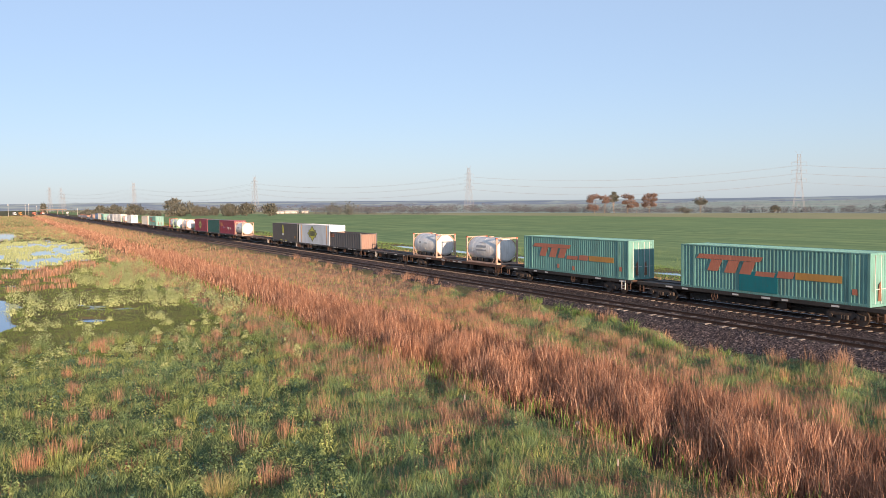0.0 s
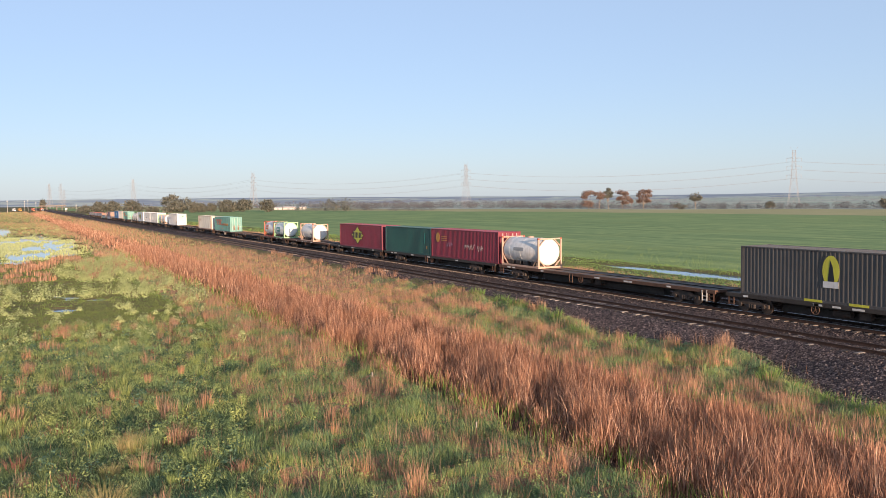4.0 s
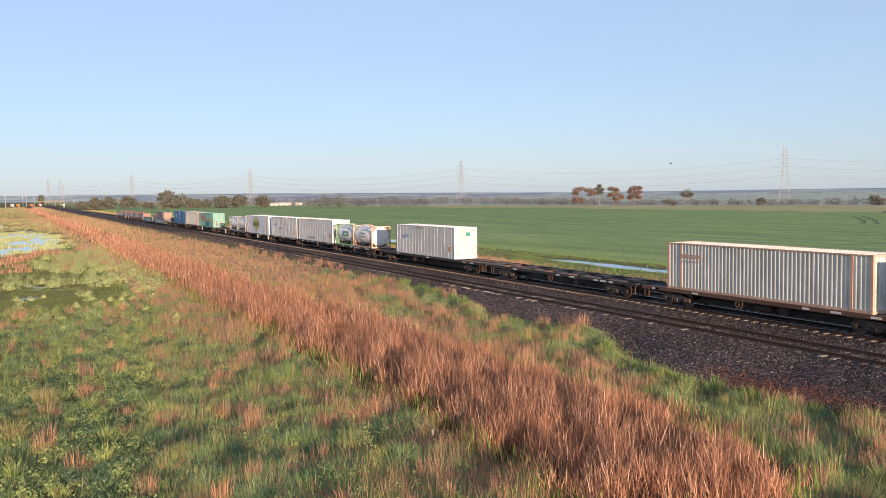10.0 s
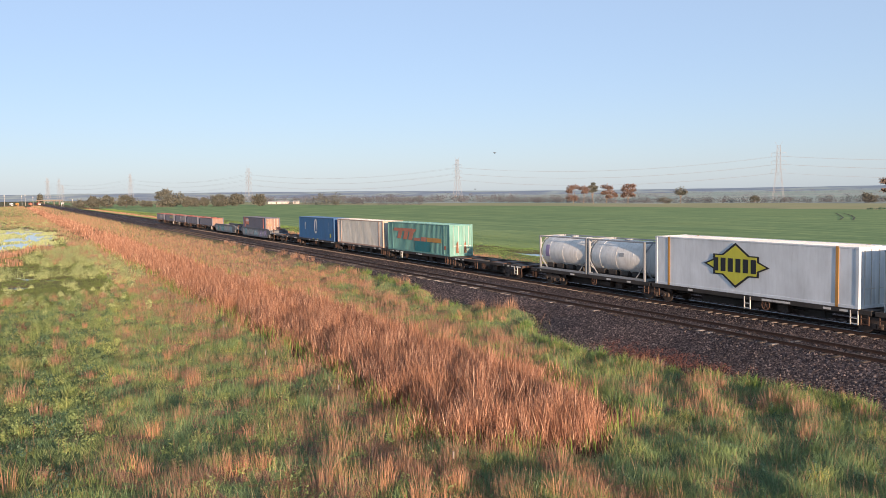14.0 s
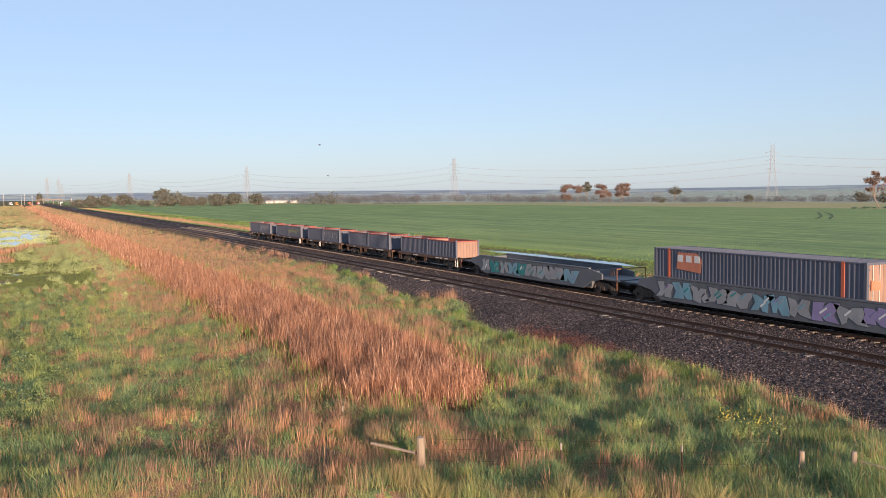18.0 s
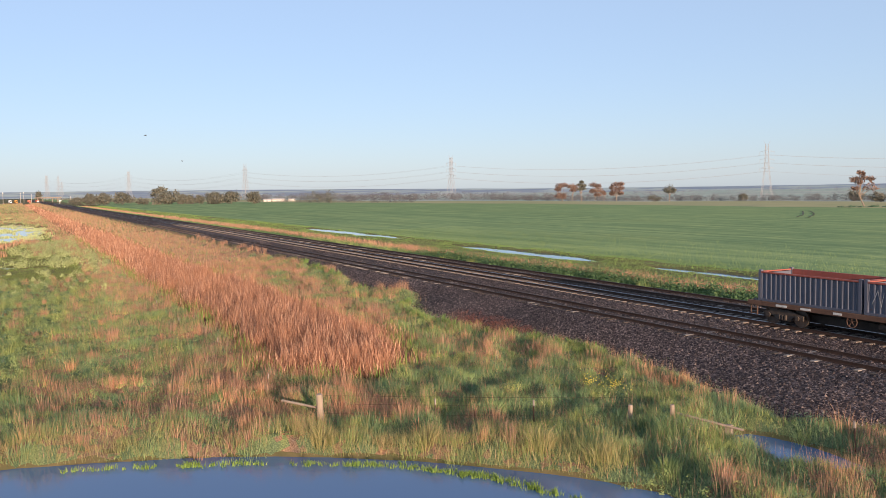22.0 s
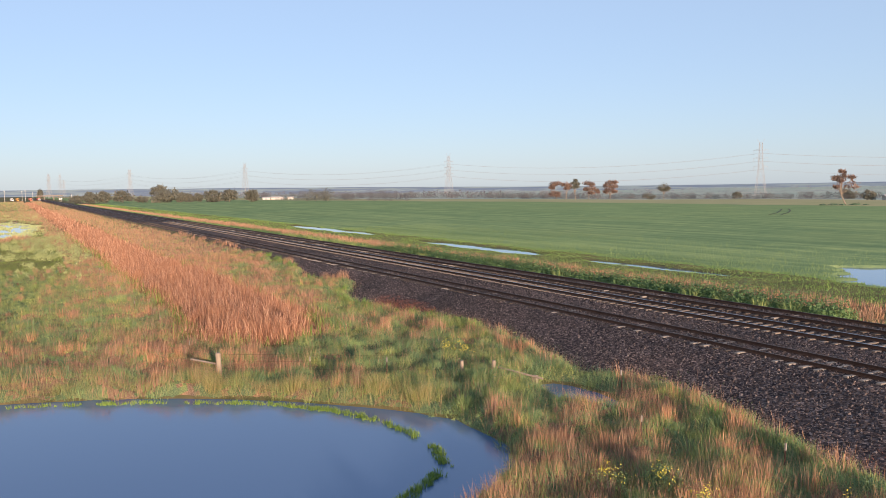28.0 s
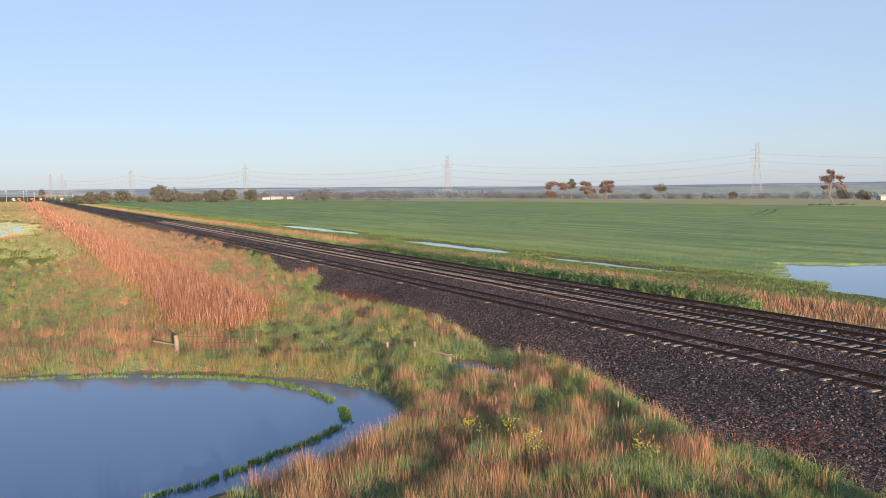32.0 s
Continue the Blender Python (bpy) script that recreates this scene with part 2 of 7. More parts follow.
def wire_data(pts, r, n=3):
    v, f = [], []
    for p in pts:
        v += [(p[0], p[1] + r * math.cos(k * math.tau / n), p[2] + r * math.sin(k * math.tau / n)) for k in range(n)]
    for i in range(len(pts) - 1):
        f += [(i * n + k, i * n + (k + 1) % n, (i + 1) * n + (k + 1) % n, (i + 1) * n + k) for k in range(n)]
    return v, f + [tuple(range(n - 1, -1, -1)), tuple(range((len(pts) - 1) * n, len(pts) * n))]


def lathe_data(profile, n=20, axis="x", at=(0, 0, 0)):
    """profile: (along, radius) pairs, closed at both ends."""
    v, f = [], []
    for s, r in profile:
        for k in range(n):
            c, d = r * math.cos(k * math.tau / n), r * math.sin(k * math.tau / n)
            p = {"x": (s, c, d), "y": (c, s, d), "z": (c, d, s)}[axis]
            v.append((p[0] + at[0], p[1] + at[1], p[2] + at[2]))
    for i in range(len(profile) - 1):
        f += [(i * n + k, i * n + (k + 1) % n, (i + 1) * n + (k + 1) % n, (i + 1) * n + k) for k in range(n)]
    f += [tuple(range(n - 1, -1, -1)), tuple(range((len(profile) - 1) * n, len(profile) * n))]
    return v, f


def tris_mesh(name, co, tri, mats, index=None, **tags):
    """A large mesh of triangles from arrays."""
    me = bpy.data.meshes.new(name)
    me.vertices.add(len(co))
    me.vertices.foreach_set("co", np.asarray(co, np.float32).ravel())
    me.loops.add(tri.size)
    me.loops.foreach_set("vertex_index", np.asarray(tri, np.int32).ravel())
    me.polygons.add(len(tri))
    me.polygons.foreach_set("loop_start", np.arange(0, tri.size, 3, dtype=np.int32))
    if index is not None:
        me.polygons.foreach_set("material_index", np.asarray(index, np.int32))
    me.update(calc_edges=True)
    return link_mesh(name, me, mats, **tags)


LATTICE = np.random.default_rng(5).random((64, 256, 256)).astype(np.float32)


def value_noise(x, y, scale, seed=0, octaves=3):
    """Smooth noise in 0..1 over arrays of plan coordinates."""
    x, y = np.asarray(x, float), np.asarray(y, float)
    total, amp, norm = np.zeros(x.shape), 1.0, 0.0
    for o in range(octaves):
        u, w = x / scale + seed * 17.3, y / scale + seed * 5.7
        i, j = np.floor(u), np.floor(w)
        fu, fw = u - i, w - j
        fu, fw = fu * fu * (3 - 2 * fu), fw * fw * (3 - 2 * fw)
        i, j, tab = i.astype(np.int64) & 255, j.astype(np.int64) & 255, LATTICE[(seed * 3 + o) % 64]
        i1, j1 = (i + 1) & 255, (j + 1) & 255
        total = total + amp * ((tab[i, j] * (1 - fu) + tab[i1, j] * fu) * (1 - fw) + (tab[i, j1] * (1 - fu) + tab[i1, j1] * fu) * fw)
        norm += amp
        amp, scale = amp * 0.5, scale * 0.5
    return total / norm

# ---------------------------------------------------------------- ground and water
WATER_Z = -1.36
POND = np.array([(9.6, -36.4), (9.2, -45), (12, -54), (25, -58), (37, -50), (35, -37), (31.2, -29), (29.8, -26), (28, -23), (26.5, -21.3), (24.5, -20.4), (21, -20.4), (18.4, -22), (15, -25.2), (12.7, -28.5), (10.7, -33)])
POOLS = [(-188, -39, 56, 10), (-74, -47, 15, 4.5), (-125, 25.7, 26, 2.3), (-57, 24.4, 15, 1.8), (13, 40, 20, 14), (-18, 24.3, 10, 1.1), (20.3, -14.2, 1.8, 0.75), (-300, -50, 50, 10)]


def inside(poly, x, y):
    res = np.zeros(np.shape(x), bool)
    for (x0, y0), (x1, y1) in zip(poly, np.roll(poly, -1, 0)):
        res ^= ((y0 > y) != (y1 > y)) & (x < (x1 - x0) * (y - y0) / (y1 - y0 + 1e-9) + x0)
    return res


def edge_distance(poly, x, y):
    best = np.full(np.shape(x), 1e9)
    for (x0, y0), (x1, y1) in zip(poly, np.roll(poly, -1, 0)):
        dx, dy = x1 - x0, y1 - y0
        s = np.clip(((x - x0) * dx + (y - y0) * dy) / (dx * dx + dy * dy), 0, 1)
        best = np.minimum(best, np.hypot(x - x0 - s * dx, y - y0 - s * dy))
    return best


def ramp01(v, a, b):
    s = np.clip((v - a) / (b - a), 0, 1)
    return s * s * (3 - 2 * s)


def wetness(x, y):
    """Positive inside water, in metres from the shore; negative on land."""
    d = np.where(inside(POND, x, y), 1, -1) * edge_distance(POND, x, y)
    wob = 0.6 * (value_noise(x * 0.5, y, 5.0, 3) - 0.5) + 0.5 * (value_noise(x * 0.6, y, 1.6, 4) - 0.5)
    for cx, cy, a, b in POOLS:
        r = np.hypot((x - cx) / a, (y - cy) / b)
        d = np.maximum(d, np.clip((1 - r + wob) * min(a, b), -5, 3))
    marsh = (value_noise(x, y, 3.2, 8) - 0.82 - 0.3 * ramp01(x, -30, 8)) * 4 - 3 * ramp01(y, -31, -28)
    return np.maximum(d, np.clip(marsh, -5, 0.6))


TOE = [(-400, -6.7), (-160, -6.8), (-90, -6.9), (-64, -7.1), (-54, -6.9), (-47, -7.4), (-40, -7.5), (-34, -8.7), (-30.5, -9.9), (-26, -8.7), (-22, -7.7), (-19, -8.8), (-15, -10.9), (-11, -12.1), (-7, -11.9), (-3, -11.5), (2, -10.1), (8, -9.9), (13, -10.9), (17.5, -11.9), (20.5, -10.1), (24, -10.7), (28, -11.9), (31, -12.9), (34, -13.5), (38, -13.0), (60, -13.2)]


def toe(x):
    """Plan line where the ballast shoulder ends on the camera's side."""
    return np.interp(x, [p[0] for p in TOE], [p[1] for p in TOE]) + 0.7 * (value_noise(x, 0 * x, 2.6, 5) - 0.5)


def fall(y):
    """How far the land drops beyond the crop's near edge."""
    return np.interp(y, [45, 230, 350, 410, 500, 620, 900, 4000], [0, 1.5, 2.0, 3.0, 5.2, 7.0, 8.5, 10.0])


def ground_z(x, y):
    z = -1.2 + 0.22 * (value_noise(x, y, 4.5, 1) - 0.5) * ramp01(np.abs(y), 14, 18) - fall(y)
    t = toe(x)
    z = z + 0.9 * ramp01(y, t - 1.5, -6.0) * (1 - ramp01(y, 5.4, 9.0))
    bank = np.interp(y, [-10.6, -9.2, -8.2, -7.2, -6.6], [-1.3, -0.90, -0.61, -0.30, -0.18])
    z = np.where((y < t) & (y > -10.6), np.maximum(z, bank), z)
    return z - 0.42 * ramp01(wetness(x, y), -0.7, 0.5)


def spaced(dense0, dense1, step, lo, hi):
    mid = list(np.arange(dense0, dense1, step))
    out, s, v = [], step, dense0
    while v > lo:
        s *= 1.12
        v -= s
        out.append(v)
    up, s, v = [], step, mid[-1]
    while v < hi:
        s *= 1.12
        v += s
        up.append(v)
    return np.array(out[::-1] + mid + up)


def field_near(x):
    return 28.2 + 1.6 * (value_noise(x, 0 * x, 9.0, 6) - 0.5) - 3.2 * ramp01(x, -4, 14)


def field_far(x):
    return np.interp(x, [-1400, -1264, -874, -607, -490, -410, -320, 500], [70, 92, 200, 253, 276, 284, 284, 290])


gx, gy = spaced(-150, 62, 0.75, -4600, 3500), spaced(-58, 58, 0.75, -3500, 4600)
GX, GY = np.meshgrid(gx, gy, indexing="ij")
GZ = ground_z(GX, GY)
nx, ny = GX.shape
idx = np.arange(nx * ny).reshape(nx, ny)
q = np.stack([idx[:-1, :-1], idx[1:, :-1], idx[1:, 1:], idx[:-1, 1:]], -1).reshape(-1, 4)
tri = np.concatenate([q[:, [0, 1, 2]], q[:, [0, 2, 3]]])
cx = GX.ravel()[tri].mean(1)
cy = GY.ravel()[tri].mean(1)
kind_of = np.zeros(len(tri), int)
kind_of[(cy > toe(cx)) & (cy < 7.6)] = 1
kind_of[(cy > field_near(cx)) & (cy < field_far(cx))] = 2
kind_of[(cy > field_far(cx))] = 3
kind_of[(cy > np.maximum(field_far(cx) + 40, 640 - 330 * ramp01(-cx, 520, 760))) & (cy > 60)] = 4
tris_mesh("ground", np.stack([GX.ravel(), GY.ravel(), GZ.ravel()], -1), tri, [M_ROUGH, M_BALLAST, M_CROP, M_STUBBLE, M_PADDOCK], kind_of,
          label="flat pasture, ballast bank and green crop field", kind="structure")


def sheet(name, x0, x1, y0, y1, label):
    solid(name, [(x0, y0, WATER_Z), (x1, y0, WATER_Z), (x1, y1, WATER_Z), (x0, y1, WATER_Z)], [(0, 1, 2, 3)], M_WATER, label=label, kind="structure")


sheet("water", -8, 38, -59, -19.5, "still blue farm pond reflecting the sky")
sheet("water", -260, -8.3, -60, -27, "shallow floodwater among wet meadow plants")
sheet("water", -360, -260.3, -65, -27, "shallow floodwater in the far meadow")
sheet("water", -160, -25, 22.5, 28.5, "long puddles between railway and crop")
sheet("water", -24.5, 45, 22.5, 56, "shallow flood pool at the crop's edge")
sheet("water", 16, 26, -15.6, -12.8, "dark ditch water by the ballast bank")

# ---------------------------------------------------------------- railway
RAIL = [(-0.075, -0.16), (0.075, -0.16), (0.075, -0.148), (0.012, -0.13), (0.012, -0.045), (0.036, -0.035), (0.036, -0.006), (0.028, 0.0), (-0.028, 0.0), (-0.036, -0.006), (-0.036, -0.035), (-0.012, -0.045), (-0.012, -0.13), (-0.075, -0.148)]


def rail(y, head, parent):
    n, v, f, mi = len(RAIL), [], [], []
    for x in (-1500.0, 400.0):
        v += [(x, y + a, b) for a, b in RAIL]
    for k in range(n):
        f.append((k, (k + 1) % n, n + (k + 1) % n, n + k))
    f += [tuple(range(n - 1, -1, -1)), tuple(range(n, 2 * n))]
    ob = solid("rail", v, f, [M_RAIL, head], parent)
    for p in ob.data.polygons:
        if p.center.z > -0.008:
            p.material_index = 1
    return ob


def sleeper_mesh(name, mat, length=2.6):
    h = length / 2
    prof = [(-0.125, -0.40), (0.125, -0.40), (0.11, -0.172), (0.09, -0.158), (-0.09, -0.158), (-0.11, -0.172)]
    v = [(a, y, b - (0.035 if abs(y) < 0.3 else 0)) for y in (-h, 0.0, h) for a, b in prof]
    n = len(prof)
    f = [tuple(range(n - 1, -1, -1)), tuple(range(2 * n, 3 * n))]
    f += [(s * n + k, s * n + (k + 1) % n, (s + 1) * n + (k + 1) % n, (s + 1) * n + k) for s in (0, 1) for k in range(n)]
    me = bpy.data.meshes.new(name)
    me.from_pydata(v, [], f)
    me.materials.append(mat)
    return me


def track(name, y, gauge, head, sleeper_mats, pitch, sink, label):
    root = tagged(new(name), label, "railway track", kind="structure")
    rail(y - gauge / 2, head, root)
    rail(y + gauge / 2, head, root)
    rng = random.Random(int(abs(y) * 100))
    shapes = [sleeper_mesh("sleeper", m) for m in sleeper_mats]
    far = []
    x = -175.0
    while x < 60:
        share = 0.08 + 0.35 * float(value_noise(np.array(x), np.array(y), 7.0, 9) > 0.56) + 0.25 * float(ramp01(np.array(x), 20, 28))
        m = rng.choices(shapes, [1 - share, share] if len(shapes) > 1 else [1])[0]
        zoff = sink + rng.uniform(-0.012, 0.012) if len(shapes) == 1 or m is shapes[1] else sink - rng.uniform(0.0, 0.035)
        if x > -120:
            ob = new("sleeper", m)
            ob.parent = root
            ob.matrix_basis = pose(x, y + rng.uniform(-0.02, 0.02), zoff, 0, 0, rng.uniform(-0.6, 0.6))
        else:
            far.append(box_data(x - 0.12, x + 0.12, y - 1.3, y + 1.3, -0.4, -0.16 + zoff))
        x += pitch
    v, f = gather(far)
    solid("sleepers_beyond", v, f, sleeper_mats[0], root, kind="stuff")
    return root


track("railway_track_near", -5.295, 1.50, M_HEAD_DULL, [M_SLEEPER_OLD, M_SLEEPER_PALE], 0.68, 0.012, "rusty standard-gauge track with mixed old sleepers")
track("railway_track_middle", 0.0, 1.68, M_HEAD, [M_SLEEPER], 0.68, 0.0, "mainline track with polished rails on concrete sleepers")
track("railway_track_beyond", 3.70, 1.68, M_HEAD_DULL, [M_SLEEPER_OLD, M_SLEEPER_PALE], 0.68, 0.012, "rusty broad-gauge track with half-buried sleepers")

# ballast bed under the tracks, heaped between the rails and over the shoulders
bx, by = spaced(-150, 60, 1.5, -1500, 390), np.array([-9.2, -8.2, -7.2, -6.75, -6.2, -5.3, -4.4, -3.8, -3.0, -2.2, -1.6, -1.25, -0.4, 0.4, 1.25, 1.7, 2.2, 2.9, 3.7, 4.5, 5.1, 5.7, 6.5, 7.5])
bz = np.array([-0.95, -0.66, -0.33, -0.22, -0.175, -0.185, -0.17, -0.2, -0.3, -0.34, -0.24, -0.21, -0.235, -0.235, -0.21, -0.24, -0.27, -0.2, -0.175, -0.19, -0.2, -0.28, -0.6, -0.98])
BX, BY = np.meshgrid(bx, by, indexing="ij")
BZ = np.broadcast_to(bz, BX.shape) + 0.05 * (value_noise(BX, BY, 2.2, 11) - 0.5)
idx = np.arange(BX.size).reshape(BX.shape)
q = np.stack([idx[:-1, :-1], idx[1:, :-1], idx[1:, 1:], idx[:-1, 1:]], -1).reshape(-1, 4)
tris_mesh("ballast", np.stack([BX.ravel(), BY.ravel(), BZ.ravel()], -1), np.concatenate([q[:, [0, 1, 2]], q[:, [0, 2, 3]]]), [M_BALLAST],
          label="dark crushed-stone ballast bed under the tracks", kind="structure")


def stones(name, n, x0, x1, size0, size1, seed):
    """Loose angular stones over the ballast and its shoulder."""
    r = np.random.default_rng(seed)
    x, y = r.uniform(x0, x1, n), r.uniform(-12.0, 7.2, n)
    keep = y > toe(x) - 0.5 + r.normal(0, 0.45, n)
    x, y = x[keep], y[keep]
    n = len(x)
    z = np.maximum(np.interp(y, by, bz, left=-9), ground_z(x, y))
    s = r.uniform(size0, size1, (n, 1, 1))
    shape = np.array([(-1, -0.8, -0.5), (1, -0.7, -0.5), (0.1, 1, -0.5), (0.0, 0.1, 0.75)])
    v = shape[None] + r.normal(0, 0.28, (n, 4, 3))
    a = r.uniform(0, math.tau, n)
    c, d = np.cos(a)[:, None], np.sin(a)[:, None]
    v = np.stack([v[..., 0] * c - v[..., 1] * d, v[..., 0] * d + v[..., 1] * c, v[..., 2]], -1) * s
    v += np.stack([x, y, z], -1)[:, None]
    t3 = np.array([(0, 1, 3), (1, 2, 3), (2, 0, 3)])
    t = (np.arange(n)[:, None, None] * 4 + t3[None]).reshape(-1, 3)
    tris_mesh(name, v.reshape(-1, 3), t, [M_STONES], label="loose dark ballast stones along the railway", kind="stuff")


stones("ballast_stones", 84000, -24, 41, 0.03, 0.075, 21)
stones("ballast_stones", 20000, -90, -26, 0.045, 0.085, 22)

# ---------------------------------------------------------------- train
SPEED = 29.1
DECK = 1.16
MOVING = []


def thing(name, x, z, label, category, group=""):
    ob = tagged(new(name), label, category, group)
    MOVING.append((ob, x, z))
    return ob


def wave(length, height, pitch, depth, sides):
    """Outline of a corrugated sheet as (along, out) pairs over its length."""
    n = max(2, round(length / pitch))
    p = length / n
    out = [(0.0, 0.0)]
    for k in range(n):
        a = k * p
        out += [(a + p * 0.15, 0.0), (a + p * 0.35, -depth), (a + p * 0.75, -depth), (a + p * 0.95, 0.0)]
    out.append((length, 0.0))
    return out


def corrugated(name, x0, x1, y, side, z0, z1, mat, parent, pitch=0.28, depth=0.024, thick=0.05):
    """An upright corrugated wall along x; side is -1 or 1, the way that it faces."""
    prof = wave(x1 - x0, z1 - z0, pitch, depth, side)
    v, n = [], len(prof)
    for z in (z0, z1):
        v += [(x0 + a, y + side * o, z) for a, o in prof]
    for z in (z0, z1):
        v += [(x0, y - side * thick, z), (x1, y - side * thick, z)]
    f = [(k, k + 1, n + k + 1, n + k) for k in range(n - 1)]
    b = 2 * n
    f += [(b, b + 2, b + 3, b + 1), (0, n, b + 2, b), (n - 1, b + 1, b + 3, 2 * n - 1)]
    f += [tuple([b] + [b + 1] + list(range(n - 1, -1, -1))), tuple([b + 3, b + 2] + list(range(n, 2 * n)))]
    return solid(name, v, f, mat, parent)


def corrugated_end(name, x, side, y0, y1, z0, z1, mat, parent, pitch=0.25, depth=0.03, thick=0.05):
    prof = wave(y1 - y0, z1 - z0, pitch, depth, side)
    v, n = [], len(prof)
    for z in (z0, z1):
        v += [(x + side * o, y0 + a, z) for a, o in prof]
    for z in (z0, z1):
        v += [(x - side * thick, y0, z), (x - side * thick, y1, z)]
    f = [(k, k + 1, n + k + 1, n + k) for k in range(n - 1)]
    b = 2 * n
    f += [(b, b + 2, b + 3, b + 1), (0, n, b + 2, b), (n - 1, b + 1, b + 3, 2 * n - 1)]
    f += [tuple([b] + [b + 1] + list(range(n - 1, -1, -1))), tuple([b + 3, b + 2] + list(range(n, 2 * n)))]
    return solid(name, v, f, mat, parent)


def patch(name, outline, y, mat, parent, label="", thick=0.006):
    """A flat painted shape on the side that faces -y; outline in (x, z)."""
    n = len(outline)
    v = [(x, y, z) for x, z in outline] + [(x, y - thick, z) for x, z in outline]
    f = [tuple(range(n)), tuple(range(2 * n - 1, n - 1, -1))] + [(k, n + k, n + (k + 1) % n, (k + 1) % n) for k in range(n)]
    return solid(name, v, f, mat, parent, label)


def patch_end(name, outline, x, mat, parent, label="", thick=0.006):
    n = len(outline)
    v = [(x, y, z) for y, z in outline] + [(x + thick, y, z) for y, z in outline]
    f = [tuple(range(n)), tuple(range(2 * n - 1, n - 1, -1))] + [(k, n + k, n + (k + 1) % n, (k + 1) % n) for k in range(n)]
    return solid(name, v, f, mat, parent, label)


def rect(x0, x1, z0, z1, skew=0.0):
    return [(x0, z0), (x1, z0), (x1 + skew, z1), (x0 + skew, z1)]


C_TEAL = (0.14, 0.325, 0.29)
M_TEAL = paint("teal_container_paint", C_TEAL, 0.6, 0.6, 0.16)
M_TEALDARK = paint("fresh_teal_patch", (0.004, 0.17, 0.19), 0.5, 0.2, 0.05)
M_MAROON = paint("maroon_container_paint", (0.19, 0.022, 0.045), 0.5, 0.2, 0.08)
M_GREEN = paint("dark_green_container_paint", (0.014, 0.075, 0.068), 0.5, 0.2, 0.06)
M_GREY = paint("charcoal_container_paint", (0.075, 0.072, 0.072), 0.55, 0.2, 0.06)
M_BLUE = paint("blue_container_paint", (0.018, 0.095, 0.24), 0.5, 0.2, 0.06)
M_CREAM = paint("grubby_white_container_paint", (0.575, 0.564, 0.517), 0.55, 0.35, 0.15)
M_REEFER = paint("white_insulated_panel", (0.66, 0.70, 0.74), 0.4, 0.12, 0.02)
M_SILVER = paint("dull_aluminium_panel", (0.60, 0.60, 0.60), 0.4, 0.35, 0.05)
M_TANK = paint("pale_tank_paint", (0.74, 0.72, 0.69), 0.4, 0.3, 0.05)
M_STEELTANK = paint("brushed_steel_tank", (0.72, 0.73, 0.72), 0.45, 0.25, 0.04, 0.0)
M_FRAMEPINK = paint("faded_pink_frame", (0.50, 0.33, 0.25), 0.6, 0.3, 0.2)
M_FRAMEGREEN = paint("pale_green_frame", (0.30, 0.48, 0.26), 0.55, 0.2, 0.1)
M_FRAMEORANGE = paint("orange_red_frame", (0.45, 0.10, 0.05), 0.55, 0.2, 0.1)
M_FRAMEGREY = paint("grey_frame", (0.30, 0.31, 0.32), 0.55, 0.3, 0.1)
M_NAVY = paint("scuffed_navy_grey_paint", (0.085, 0.095, 0.135), 0.6, 0.4, 0.25)
M_REDINSIDE = paint("red_oxide_paint", (0.30, 0.075, 0.055), 0.65, 0.3, 0.2)
M_BROWN = paint("dull_brown_grey_paint", (0.10, 0.095, 0.095), 0.6, 0.35, 0.2)
M_DARKEND = paint("dusty_salmon_end", (0.27, 0.165, 0.13), 0.6, 0.4, 0.2)
M_WELL = paint("scratched_slate_paint", (0.10, 0.11, 0.13), 0.6, 0.35, 0.15)
M_YELLOW = paint("yellow_emblem_paint", (0.56, 0.54, 0.06), 0.5, 0.15, 0.02)
M_BLACK = paint("black_emblem_paint", (0.012, 0.014, 0.02), 0.5, 0.1, 0.0)
M_ORANGE = paint("faded_orange_emblem_paint", (0.50, 0.175, 0.105), 0.55, 0.2, 0.03)
M_AMBER = paint("amber_stripe_paint", (0.50, 0.25, 0.06), 0.55, 0.2, 0.03)
M_WHITEPAINT = paint("white_marking_paint", (0.62, 0.62, 0.62), 0.55, 0.2, 0.02)
M_SEAGREEN = paint("sea_green_label", (0.02, 0.22, 0.19), 0.5, 0.1, 0.0)
M_LILAC = paint("lilac_spray_paint", (0.24, 0.20, 0.36), 0.5, 0.1, 0.0)
M_SPRAYBLUE = paint("pale_blue_spray_paint", (0.16, 0.30, 0.38), 0.5, 0.1, 0.0)
M_SPRAYGREY = paint("pale_grey_spray_paint", (0.26, 0.27, 0.29), 0.5, 0.1, 0.0)
M_SPRAYDARK = paint("slate_spray_paint", (0.07, 0.075, 0.095), 0.5, 0.1, 0.0)
M_SPRAYTEAL = paint("teal_spray_paint", (0.02, 0.20, 0.20), 0.5, 0.1, 0.0)
M_SPRAYYELLOW = paint("olive_yellow_spray_paint", (0.26, 0.30, 0.05), 0.5, 0.1, 0.0)
M_INKBLUE = paint("blue_marker_paint", (0.06, 0.10, 0.40), 0.5, 0.1, 0.0)


